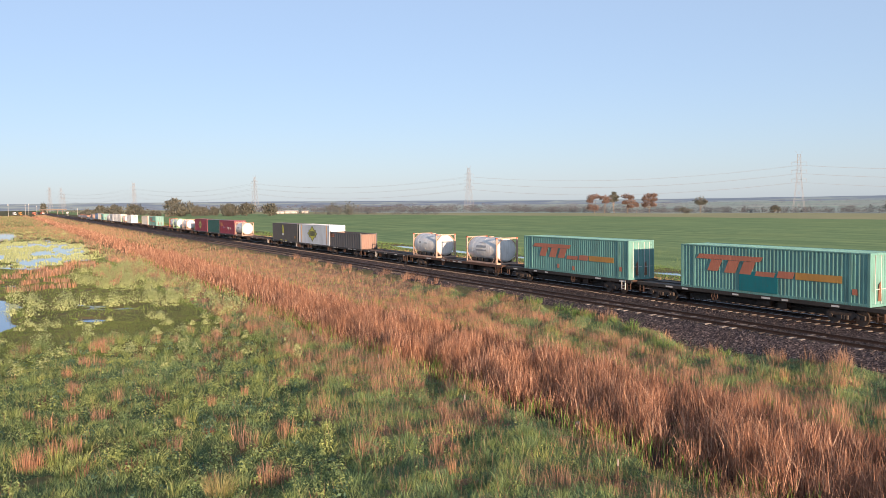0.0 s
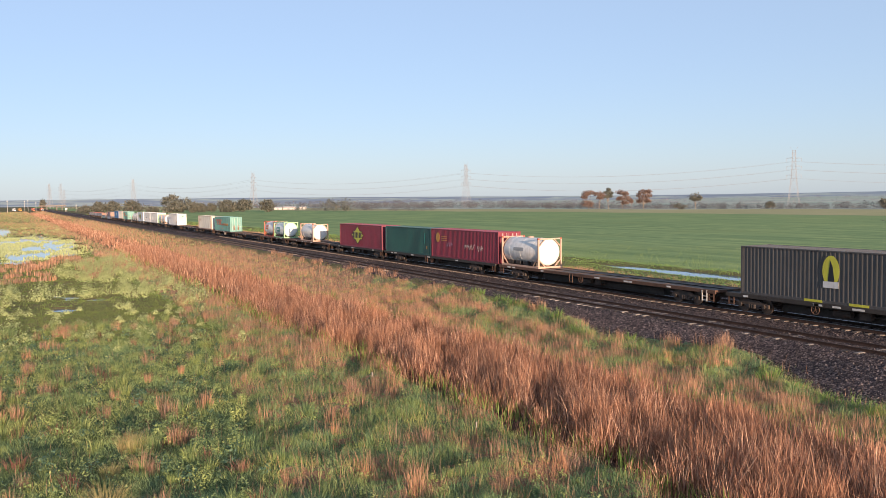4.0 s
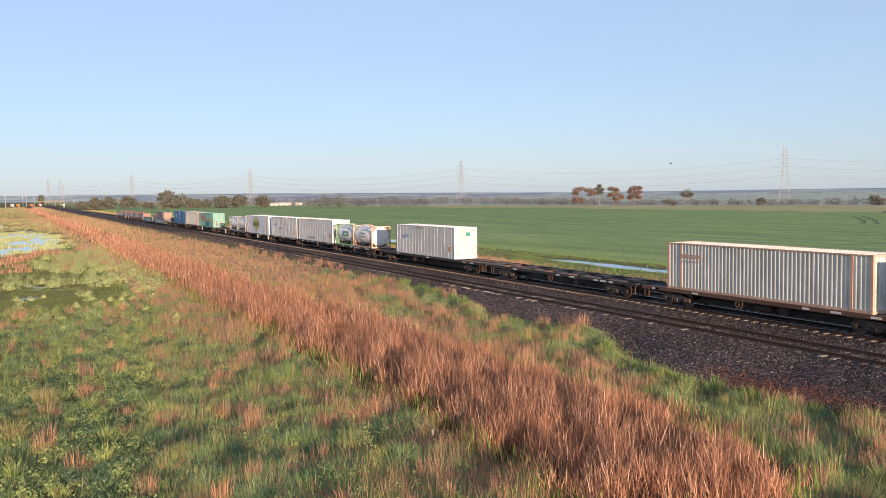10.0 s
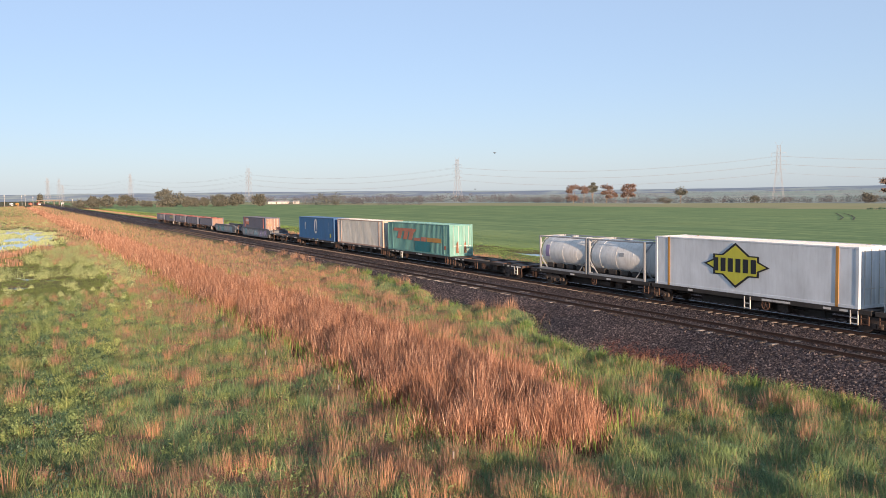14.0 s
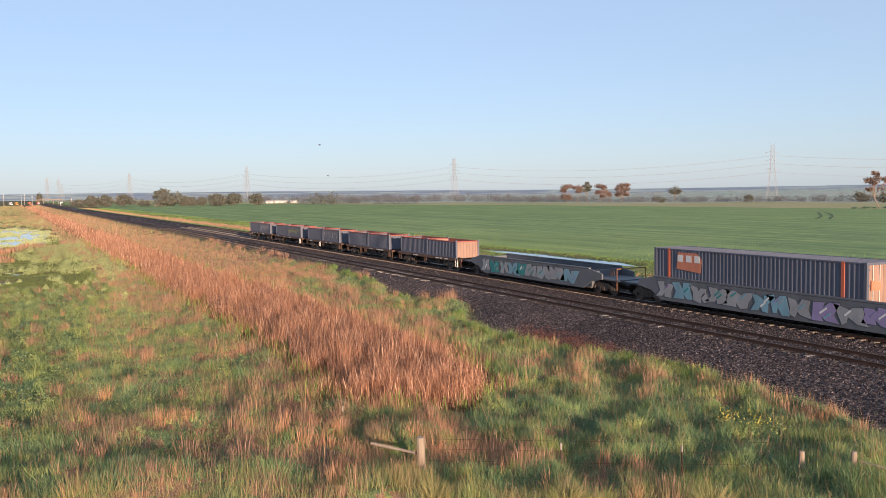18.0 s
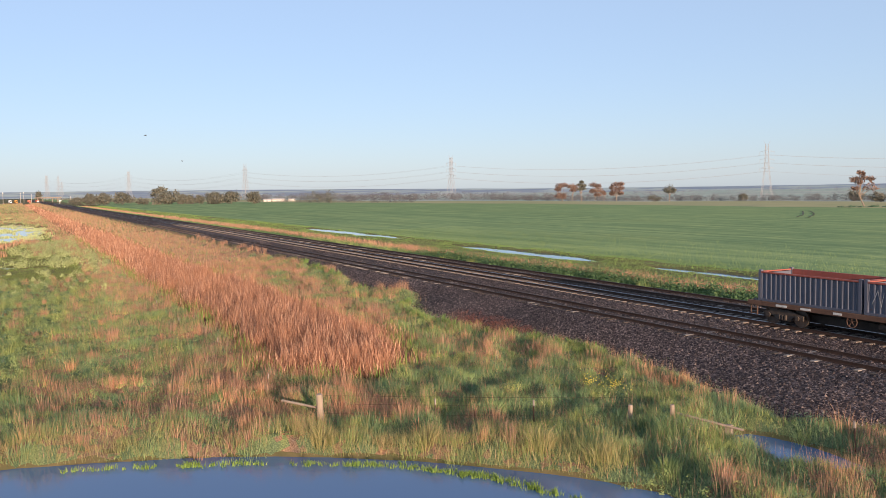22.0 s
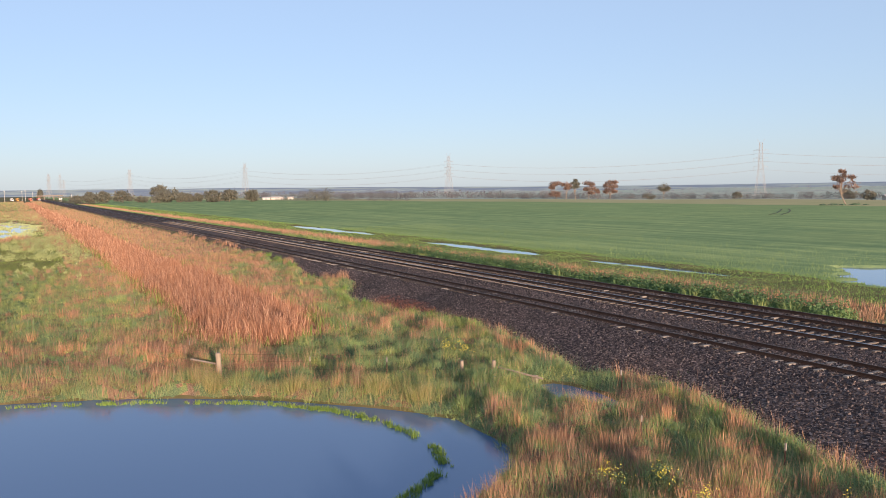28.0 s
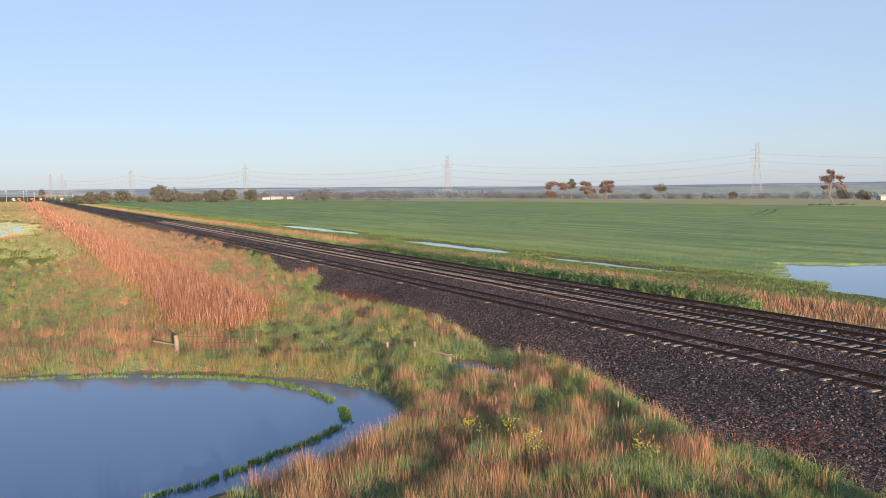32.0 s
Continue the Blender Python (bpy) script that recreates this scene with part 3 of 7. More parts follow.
def frame_boxes(L, W, H, post=0.16):
    h = W / 2
    return dict(
        corner_post=[(x, x + post, y, y + post, 0.12, H - 0.12) for x in (0, L - post) for y in (-h, h - post)],
        casting=[(x, x + 0.178, y, y + 0.162, z, z + 0.118) for x in (-0.004, L - 0.174) for y in (-h - 0.004, h - 0.158) for z in (0.0, H - 0.118)],
        long_rail=[(0.178, L - 0.178, y, y + 0.07, z, z + d) for y in (-h + 0.004, h - 0.074) for z, d in ((0.0, 0.16), (H - 0.10, 0.09))],
        cross_rail=[(x, x + 0.08, -h + 0.16, h - 0.16, z, z + d) for x in (0.01, L - 0.09) for z, d in ((0.0, 0.15), (H - 0.13, 0.12))],
    )


def box_container(s0, L, H, mats, label, z=DECK - 0.018, W=2.44, extra=None, name="freight_container", doors=True, posts40=False, door_mat=None, ribs=False, trim=None):
    """A closed container whose rear end lies at s0 on the train; extra(root, L, H, half width) paints its side."""
    body, roof = mats[0], mats[-1]
    trim = trim or body
    root = thing(name, s0, z, label, "container", "containers of the freight train")
    h = W / 2
    fb = frame_boxes(L, W, H)
    for key, dims in fb.items():
        for d in dims:
            boxes(key, [d], trim, root, c=0.012)
    if ribs:
        pitch = 0.75 if ribs is True else ribs
        for side in (-1, 1):
            boxes("side_panel", [(0.17, L - 0.17, side * (h - 0.05) - 0.025, side * (h - 0.05) + 0.025, 0.15, H - 0.1)], body, root)
            for k in range(1, int(L / pitch)):
                x = 0.17 + k * pitch
                boxes("seam_rib", [(x - 0.016, x + 0.016, side * (h - 0.022) - 0.008, side * (h - 0.022) + 0.008, 0.16, H - 0.1)], body, root)
    else:
        for side in (-1, 1):
            corrugated("side_panel", 0.17, L - 0.17, side * (h - 0.022), side, 0.15, H - 0.1, body, root)
    n = int(L / 0.3)
    v, f = gather([box_data(0.09, L - 0.09, -h + 0.05, h - 0.05, H - 0.075, H - 0.035)] + [box_data(0.25 + k * 0.3, 0.4 + k * 0.3, -h + 0.2, h - 0.2, H - 0.036, H - 0.018) for k in range(n - 1)])
    solid("roof", v, f, roof, root)
    boxes("floor", [(0.09, L - 0.09, -h + 0.08, h - 0.08, 0.06, 0.15)], M_UNDER, root)
    corrugated_end("front_wall", 0.045, -1, -h + 0.16, h - 0.16, 0.14, H - 0.12, body, root)
    if doors:
        for a, b in ((-h + 0.165, -0.01), (0.01, h - 0.165)):
            d = corrugated_end("door", L - 0.05, 1, a, b, 0.15, H - 0.13, door_mat or body, root, 0.42, 0.02)
            for y in (a + 0.3 * (b - a), a + 0.75 * (b - a)):
                vv, ff = tube_data((L - 0.03, y, 0.12), (L - 0.03, y, H - 0.12), 0.02, 6)
                solid("lock_rod", vv, ff, M_WHITE, d)
                boxes("rod_handle", [(L - 0.03, L - 0.004, y, y + 0.34, 0.95, 0.99)], M_WHITE, d)
            for k in range(4):
                zz = 0.3 + k * (H - 0.7) / 3
                yy = a if a < -0.5 else b
                boxes("hinge", [(L - 0.05, L - 0.012, yy - 0.09, yy + 0.09, zz, zz + 0.08)], M_RUST if ribs is True else trim, d)
    else:
        corrugated_end("rear_wall", L - 0.045, 1, -h + 0.16, h - 0.16, 0.14, H - 0.12, door_mat or body, root)
    if posts40:
        for x in ((L - 12.19) / 2, L - (L - 12.19) / 2):
            for y in (-h + 0.0, h - 0.1):
                boxes("lifting_post", [(x - 0.09, x + 0.09, y, y + 0.1, 0.0, H - 0.01)], posts40, root, c=0.012)
    if extra:
        extra(root, L, H, -h)
    return root


def star(cx, cz, w, h):
    """Eight-cornered lozenge: a square with a point on each side."""
    a, b = w / 2, h / 2
    i, j = a * 0.70, b * 0.46
    pts = [(-a, 0), (-i, -0.22 * b), (-i, -j), (-0.42 * a, -j), (0, -b), (0.42 * a, -j), (i, -j), (i, -0.22 * b), (a, 0), (i, 0.22 * b), (i, j), (0.42 * a, j), (0, b), (-0.42 * a, j), (-i, j), (-i, 0.22 * b)]
    return [(cx + x, cz + z) for x, z in pts]


def lozenge(size, at):
    def go(root, L, H, y):
        cx, cz = L * at, H * 0.53
        w, h = size
        rim = patch("emblem_border", star(cx, cz, w, h), y - 0.004, M_BLACK, root, "black lozenge border")
        patch("emblem", star(cx, cz, w * 0.90, h * 0.88), y - 0.011, M_YELLOW, root, "yellow lozenge emblem")
        x0 = cx - w * 0.34
        for k in range(6):
            x = x0 + k * w * 0.115
            patch("emblem_bar", rect(x, x + w * 0.075, cz - h * 0.15, cz + h * 0.15), y - 0.018, M_BLACK, root)
    return go


def carrier_marks(dark):
    """Slanted orange block shapes with an amber stripe, as plain shapes."""
    def go(root, L, H, y):
        z1 = H * 0.80
        u = L / 14.65
        patch("emblem_block", [(1.45 * u, z1 - 0.32), (7.0 * u, z1 - 0.32), (7.25 * u, z1), (1.8 * u, z1)], y - 0.004, M_ORANGE, root, "faded orange emblem")
        for x0, za in ((2.5, 1.1), (4.0, 1.15), (5.3, 1.15)):
            patch("emblem_block", [(x0 * u, z1 - za), ((x0 + 0.95) * u, z1 - za), ((x0 + 1.35) * u, z1 - 0.34), ((x0 + 0.4) * u, z1 - 0.34)], y - 0.004, M_ORANGE, root)
        patch("emblem_block", [(6.6 * u, z1 - 1.2), (8.1 * u, z1 - 1.2), (8.2 * u, z1 - 0.9), (6.7 * u, z1 - 0.9)], y - 0.004, M_ORANGE, root)
        patch("emblem_block", rect(8.3 * u, 9.5 * u, z1 - 1.2, z1 - 0.78, 0.15), y - 0.004, M_ORANGE, root)
        patch("emblem_stripe", rect(9.7 * u, 12.9 * u, z1 - 1.2, z1 - 0.78), y - 0.004, M_AMBER, root, "amber painted stripe")
        if dark:
            patch("repainted_panel", rect(dark[0] * u, dark[1] * u, 0.17, H * 0.48), y - 0.003, M_TEALDARK, root, "darker repainted teal panel")
        for x, z in ((13.55, 0.6),) if dark else ((5.2, 0.36), (13.55, 0.6), (7.4, 0.3)):
            patch("placard", rect(x * u, (x + 0.32) * u, z, z + 0.34), y - 0.004, M_ORANGE, root, "small faded placard")
        for yy in (-0.55, 0.3):
            patch_end("rust_run", [(yy, 0.3), (yy + 0.28, 0.3), (yy + 0.2, 1.4), (yy + 0.05, 1.2)], L - 0.012, M_RUST, root, "rust run on the end wall")
    return go


def side_bars(spec):
    """Lettering that cannot be named, as plain bars: (x0, x1, z0, z1, material)."""
    def go(root, L, H, y):
        for x0, x1, z0, z1, m in spec:
            patch("lettering_bar", rect(x0, x1, z0, z1), y - 0.004, m, root)
    return go


def disc(cx, cz, rx, rz, n=20):
    return [(cx + rx * math.cos(k * math.tau / n), cz + rz * math.sin(k * math.tau / n)) for k in range(n)]


def scrawl(root, x0, x1, z0, z1, y, mat, seed, label="sprayed graffiti stroke", thick=0.09):
    """Graffiti as plain bent strokes."""
    r = random.Random(seed)
    n = max(2, int((x1 - x0) / ((z1 - z0) * 0.8)))
    for k in range(n):
        a = x0 + (x1 - x0) * k / n
        w = (x1 - x0) / n * 0.8
        p = [(a, z0 + r.random() * 0.2 * (z1 - z0)), (a + w * r.uniform(0.2, 0.5), z1 - r.random() * 0.2 * (z1 - z0)), (a + w * r.uniform(0.5, 0.8), z0 + r.random() * 0.5 * (z1 - z0)), (a + w, z1 - r.random() * 0.4 * (z1 - z0))]
        up = [(px, pz + thick) for px, pz in p]
        patch("graffiti_stroke", p + up[::-1], y - 0.004, mat, root, label)


def tank_container(s0, shell, frame_mat, label, z=DECK - 0.018, L=6.06, H=2.6, W=2.44, marks=None, name="tank_container"):
    root = thing(name, s0, z, label, "tank container", "tank containers of the freight train")
    h, r = W / 2, 1.185
    for key, dims in frame_boxes(L, W, H, 0.13).items():
        if key == "long_rail":
            dims = [d for d in dims if d[4] < 0.5] if frame_mat is M_FRAMEPINK else dims
        for d in dims:
            cap = key == "casting" and d[4] > 0.5 and frame_mat is M_FRAMEPINK
            boxes(key, [d], M_FRAMEORANGE if cap else frame_mat, root, "red-painted corner casting" if cap else "", c=0.012)
    for x in (0.07, L - 0.07):
        for y0, y1 in ((-h + 0.1, -h + 0.75), (h - 0.1, h - 0.75)):
            for z0, z1 in ((0.75, 0.1), (H - 0.75, H - 0.1)):
                v, f = tube_data((x, y0, z0), (x, y1, z1), 0.05, 6)
                solid("corner_brace", v, f, frame_mat, root)
    for y in (-h + 0.08, h - 0.08):
        for x0, x1 in ((0.1, 1.0), (L - 0.1, L - 1.0)):
            v, f = tube_data((x0, y, 1.0), (x1, y, 0.1), 0.045, 6)
            solid("side_brace", v, f, frame_mat, root)
    zc = H * 0.53
    prof = [(0.09, 0.05), (0.11, 0.62), (0.15, 0.92), (0.21, r * 0.93), (0.30, r * 0.985), (0.40, r)]
    prof = prof + [(L - a, b) for a, b in prof[::-1]]
    v, f = lathe_data(prof, 32, "x", (0, 0, zc))
    t = solid("tank_shell", v, f, shell, root, smooth=True)
    for x in (1.25, L / 2, L - 1.25):
        v, f = lathe_data([(x - 0.03, r * 0.99), (x - 0.03, r + 0.008), (x + 0.03, r + 0.008), (x + 0.03, r * 0.99)], 32, "x", (0, 0, zc))
        solid("shell_band", v, f, shell, t)
    v, f = lathe_data([(zc + r - 0.05, 0.28), (zc + r + 0.08, 0.28), (zc + r + 0.10, 0.2)], 14, "z", (L / 2, 0, 0))
    solid("manhole", v, f, frame_mat, t)
    boxes("walkway", [(0.9, L - 0.9, -0.28, 0.28, H - 0.1, H - 0.06)], M_FRAMEGREY, root)
    for x in (1.0, L - 1.2):
        boxes("saddle", [(x, x + 0.2, -0.75, 0.75, 0.1, 0.5)], frame_mat, root)
    for k in range(4):
        x = 0.75 + k * (L - 2.3) / 3
        boxes("belly_skirt", [(x, x + 0.8, -0.98, 0.98, 0.16, 0.52)], M_UNDER, root, "dark belly skirt", c=0.06)
    if isinstance(marks, list):
        for x0, x1, z0, z1, m in marks:
            wrap(x0, x1, z0, z1, r + 0.012, zc, m, t)
    return root


def wrap(x0, x1, z0, z1, r, zc, mat, parent):
    """A marking that follows the round shell on the side that faces -y."""
    n, v = 6, []
    for rr in (r, r + 0.006):
        for k in range(n + 1):
            zz = z0 + (z1 - z0) * k / n - zc
            yy = -math.sqrt(max(0.01, rr * rr - zz * zz))
            v += [(x0, yy, zz + zc), (x1, yy, zz + zc)]
    m = 2 * (n + 1)
    f = [(2 * k, 2 * k + 1, 2 * k + 3, 2 * k + 2) for k in range(n)] + [(m + 2 * k, m + 2 * k + 2, m + 2 * k + 3, m + 2 * k + 1) for k in range(n)]
    f += [(2 * k, 2 * k + 2, m + 2 * k + 2, m + 2 * k) for k in range(n)] + [(2 * k + 1, m + 2 * k + 1, m + 2 * k + 3, 2 * k + 3) for k in range(n)]
    f += [(0, m, m + 1, 1), (2 * n, 2 * n + 1, m + 2 * n + 1, m + 2 * n)]
    return solid("lettering_bar", v, f, mat, parent)


def open_container(s0, label, mat, inside_mat, z=DECK - 0.018, L=6.06, H=1.55, W=2.44, end_mat=None, spray=None, seed=0, pitch=0.3, bars=None):
    """A half-height open-topped container."""
    root = thing("open_container", s0, z, label, "open container", "open-topped containers of the freight train")
    h = W / 2
    for x in (0, L - 0.16):
        for y in (-h, h - 0.16):
            boxes("corner_post", [(x, x + 0.16, y, y + 0.16, 0, H + 0.08)], mat, root, c=0.012)
    for y, s in ((-h + 0.022, -1), (h - 0.022, 1)):
        corrugated("side_panel", 0.16, L - 0.16, y, s, 0.12, H - 0.08, mat, root, pitch, 0.05, 0.075)
        boxes("lining", [(0.16, L - 0.16, y - s * 0.098 - 0.004, y - s * 0.098 + 0.004, 0.14, H - 0.06)], inside_mat, root)
    boxes("top_rail", [(0.16, L - 0.16, y, y + 0.1, H - 0.09, H) for y in (-h, h - 0.1)], inside_mat, root, c=0.012)
    boxes("bottom_rail", [(0.16, L - 0.16, y, y + 0.1, 0, 0.13) for y in (-h + 0.003, h - 0.103)], mat, root, c=0.012)
    boxes("floor", [(0.1, L - 0.1, -h + 0.1, h - 0.1, 0.05, 0.14)], inside_mat, root)
    corrugated_end("front_wall", 0.06, -1, -h + 0.16, h - 0.16, 0.02, H - 0.06, end_mat or mat, root, 0.3, 0.03, 0.06)
    corrugated_end("rear_wall", L - 0.06, 1, -h + 0.16, h - 0.16, 0.02, H - 0.06, end_mat or mat, root, 0.3, 0.03, 0.06)
    boxes("end_rail", [(x, x + 0.12, -h + 0.16, h - 0.16, H - 0.09, H) for x in (0.0, L - 0.12)], inside_mat, root, c=0.012)
    if spray:
        scrawl(root, 0.4, L - 0.4, 0.35, H - 0.3, -h, spray, seed)
    for b in bars or []:
        patch("lettering_bar", rect(*b[:4]), -h - 0.004, b[4], root)
    return root


# wagons -----------------------------------------------------------


def shared(name, data, mat, smooth=False):
    me = bpy.data.meshes.new(name)
    me.from_pydata([tuple(v) for v in data[0]], [], data[1])
    bm = bmesh.new()
    bm.from_mesh(me)
    bmesh.ops.recalc_face_normals(bm, faces=bm.faces)
    bm.to_mesh(me)
    bm.free()
    me.materials.append(mat)
    return me


def sideframe_data():
    pts = [(-1.25, 0.36), (-1.25, 0.60), (-0.9, 0.66), (-0.45, 0.80), (0.45, 0.80), (0.9, 0.66), (1.25, 0.60), (1.25, 0.36), (1.02, 0.36), (0.95, 0.50), (0.6, 0.44), (0.4, 0.26), (-0.4, 0.26), (-0.6, 0.44), (-0.95, 0.50), (-1.02, 0.36)]
    n = len(pts)
    v = [(x, y, z) for y in (-0.07, 0.07) for x, z in pts]
    f = [tuple(range(n)), tuple(range(2 * n - 1, n - 1, -1))] + [(k, n + k, n + (k + 1) % n, (k + 1) % n) for k in range(n)]
    return gather([(v, f), lathe_data([(-0.13, 0.12), (0.13, 0.12)], 10, "y", (-0.9, 0, 0.46)), lathe_data([(-0.13, 0.12), (0.13, 0.12)], 10, "y", (0.9, 0, 0.46))])


ME_FRAME = shared("side_frame", sideframe_data(), M_BOGIE)
ME_BOLSTER = shared("bogie", gather([box_data(-0.28, 0.28, -1.05, 1.05, 0.52, 0.78, 0.04), box_data(-1.2, 1.2, -0.12, 0.12, 0.5, 0.6)]), M_BOGIE)
ME_WHEELS = shared("wheelset", gather([lathe_data([(s * 0.77 - 0.07, 0.46), (s * 0.77 + 0.045, 0.455), (s * 0.77 + 0.06, 0.40), (s * 0.77 + 0.03, 0.36), (s * 0.77 + 0.03, 0.16), (s * 0.77 + 0.07, 0.12)], 20, "y", (0, 0, 0.455)) for s in (-1,)]
                                     + [lathe_data([(0.77 - 0.045, 0.455), (0.77 + 0.07, 0.46), (0.77 + 0.075, 0.40), (0.77 + 0.03, 0.36), (0.77 + 0.03, 0.16), (0.77 + 0.07, 0.12)], 20, "y", (0, 0, 0.455)), lathe_data([(-1.0, 0.075), (1.0, 0.075)], 8, "y", (0, 0, 0.455))]), M_WHEEL)
ME_SPRING = shared("spring", gather([lathe_data([(0.3, 0.09), (0.36, 0.1), (0.42, 0.09), (0.48, 0.1), (0.54, 0.09)], 8, "z", (x, 0, 0)) for x in (-0.18, 0, 0.18)]), M_BOGIE)
ME_HANDWHEEL = shared("handbrake_wheel", gather([ring_data(0.27, 0.022)] + [tube_data((0, 0, 0), (0.27 * math.cos(a), 0, 0.27 * math.sin(a)), 0.018, 5) for a in (0.3, 1.55, 2.8, 4.1, 5.35)]), M_DECKRUST)
ME_COUPLER = shared("coupler", gather([box_data(0.0, 0.55, -0.09, 0.09, 0.78, 0.98, 0.02), box_data(0.5, 0.78, -0.16, 0.16, 0.72, 1.04, 0.05), tube_data((0.2, 0.3, 0.95), (0.7, 0.12, 0.62), 0.025, 6)]), M_BOGIE)
ME_STEP = shared("ladder", gather([box_data(x, x + 0.05, -0.02, 0.03, 0.3, 1.0) for x in (-0.22, 0.19)] + [box_data(-0.2, 0.2, -0.02, 0.03, z, z + 0.04) for z in (0.34, 0.6)]), M_WHITE)
ME_STEPRUST = shared("ladder", gather([box_data(x, x + 0.05, -0.02, 0.03, 0.3, 1.0) for x in (-0.22, 0.19)] + [box_data(-0.2, 0.2, -0.02, 0.03, z, z + 0.04) for z in (0.34, 0.6)]), M_DECKRUST)


def child(name, me, parent, m=None, label=""):
    ob = new(name, me)
    ob.parent = parent
    if m is not None:
        ob.matrix_basis = m
    return tagged(ob, label)


def bogie(parent, x):
    b = child("bogie", ME_BOLSTER, parent, pose(x, 0, 0))
    for y in (-1.02, 1.02):
        child("side_frame", ME_FRAME, b, pose(0, y, 0))
        child("spring", ME_SPRING, b, pose(0, y * 1.05, 0))
    for dx in (-0.9, 0.9):
        child("wheelset", ME_WHEELS, b, pose(dx, 0, 0), "worn steel wheelset")


def flat_wagon(a, b, bogies, label, mat=None, deck=DECK, rng_seed=0, coupled=(True, True), skeletal=False):
    """A container flat wagon from a to b along the train, with its bogies at the given places."""
    r = random.Random(rng_seed)
    root = thing("flat_wagon", a, 0.0, label, "flat wagon", "wagons of the freight train")
    L, mat = b - a, mat or M_UNDER
    side = (0.42, 0.30, 0.36)[rng_seed % 3]
    for y in (-1.3, 1.18):
        boxes("side_sill", [(0.05, L - 0.05, y, y + 0.12, deck - 0.24 - (0.0 if skeletal else 0.02), deck - 0.02)], mat, root, c=0.015)
    boxes("centre_sill", [(0.0, L, -0.22, 0.22, deck - 0.55, deck - 0.05), (L * 0.22, L * 0.78, -0.3, 0.3, deck - 0.55 - side, deck - 0.5)], M_UNDER, root, c=0.02)
    n = max(4, int(L / 1.6))
    for k in range(n + 1):
        x = 0.08 + (L - 0.3) * k / n
        boxes("cross_bearer", [(x, x + 0.14, -1.19, 1.19, deck - 0.2, deck - 0.03)], M_DECKRUST if k % 3 else M_UNDER, root)
    for k in range(n):
        if skeletal and k % 2:
            continue
        x = 0.24 + (L - 0.3) * k / n
        boxes("deck_plate", [(x, x + (L - 0.3) / n - 0.16, -1.17, 1.17, deck - 0.09, deck - 0.05)], M_DECK, root)
    for x in bogies:
        bogie(root, x - a)
    if coupled[1]:
        child("coupler", ME_COUPLER, root, pose(L - 0.1, 0, 0))
    if coupled[0]:
        child("coupler", ME_COUPLER, root, pose(0.1, 0, 0, 0, 0, 180))
    hx = L * r.uniform(0.35, 0.6)
    child("handbrake_wheel", ME_HANDWHEEL, root, pose(hx, -1.28, deck - 0.42), "rusty brown handbrake wheel")
    for x in (hx - 1.3, L - 1.0):
        roll = r.random()
        if roll < 0.45:
            child("ladder", ME_STEP if roll < 0.15 else ME_STEPRUST, root, pose(x, -1.3, 0.08))
    for x in (0.45, L - 0.45):
        child("end_step", ME_STEPRUST, root, pose(x, -1.24, 0.1), "rusty end step")
    for k in range(r.randint(5, 7)):
        x = L * r.uniform(0.05, 0.92)
        boxes("marking_plate", [(x, x + r.uniform(0.35, 0.8), -1.305, -1.298, deck - 0.2, deck - 0.09)], M_WHITE, root)
    x = L * r.uniform(0.3, 0.6)
    v, f = tube_data((x, -0.7, deck - 0.55), (x + 1.1, -0.7, deck - 0.55), 0.2, 12)
    solid("air_tank", v, f, M_BOGIE, root)
    boxes("brake_gear", [(x + 1.6, x + 2.3, -0.8, -0.4, deck - 0.75, deck - 0.35), (x + 2.3, x + 3.2, -0.62, -0.56, deck - 0.6, deck - 0.54)], M_BOGIE, root, c=0.02)
    return root


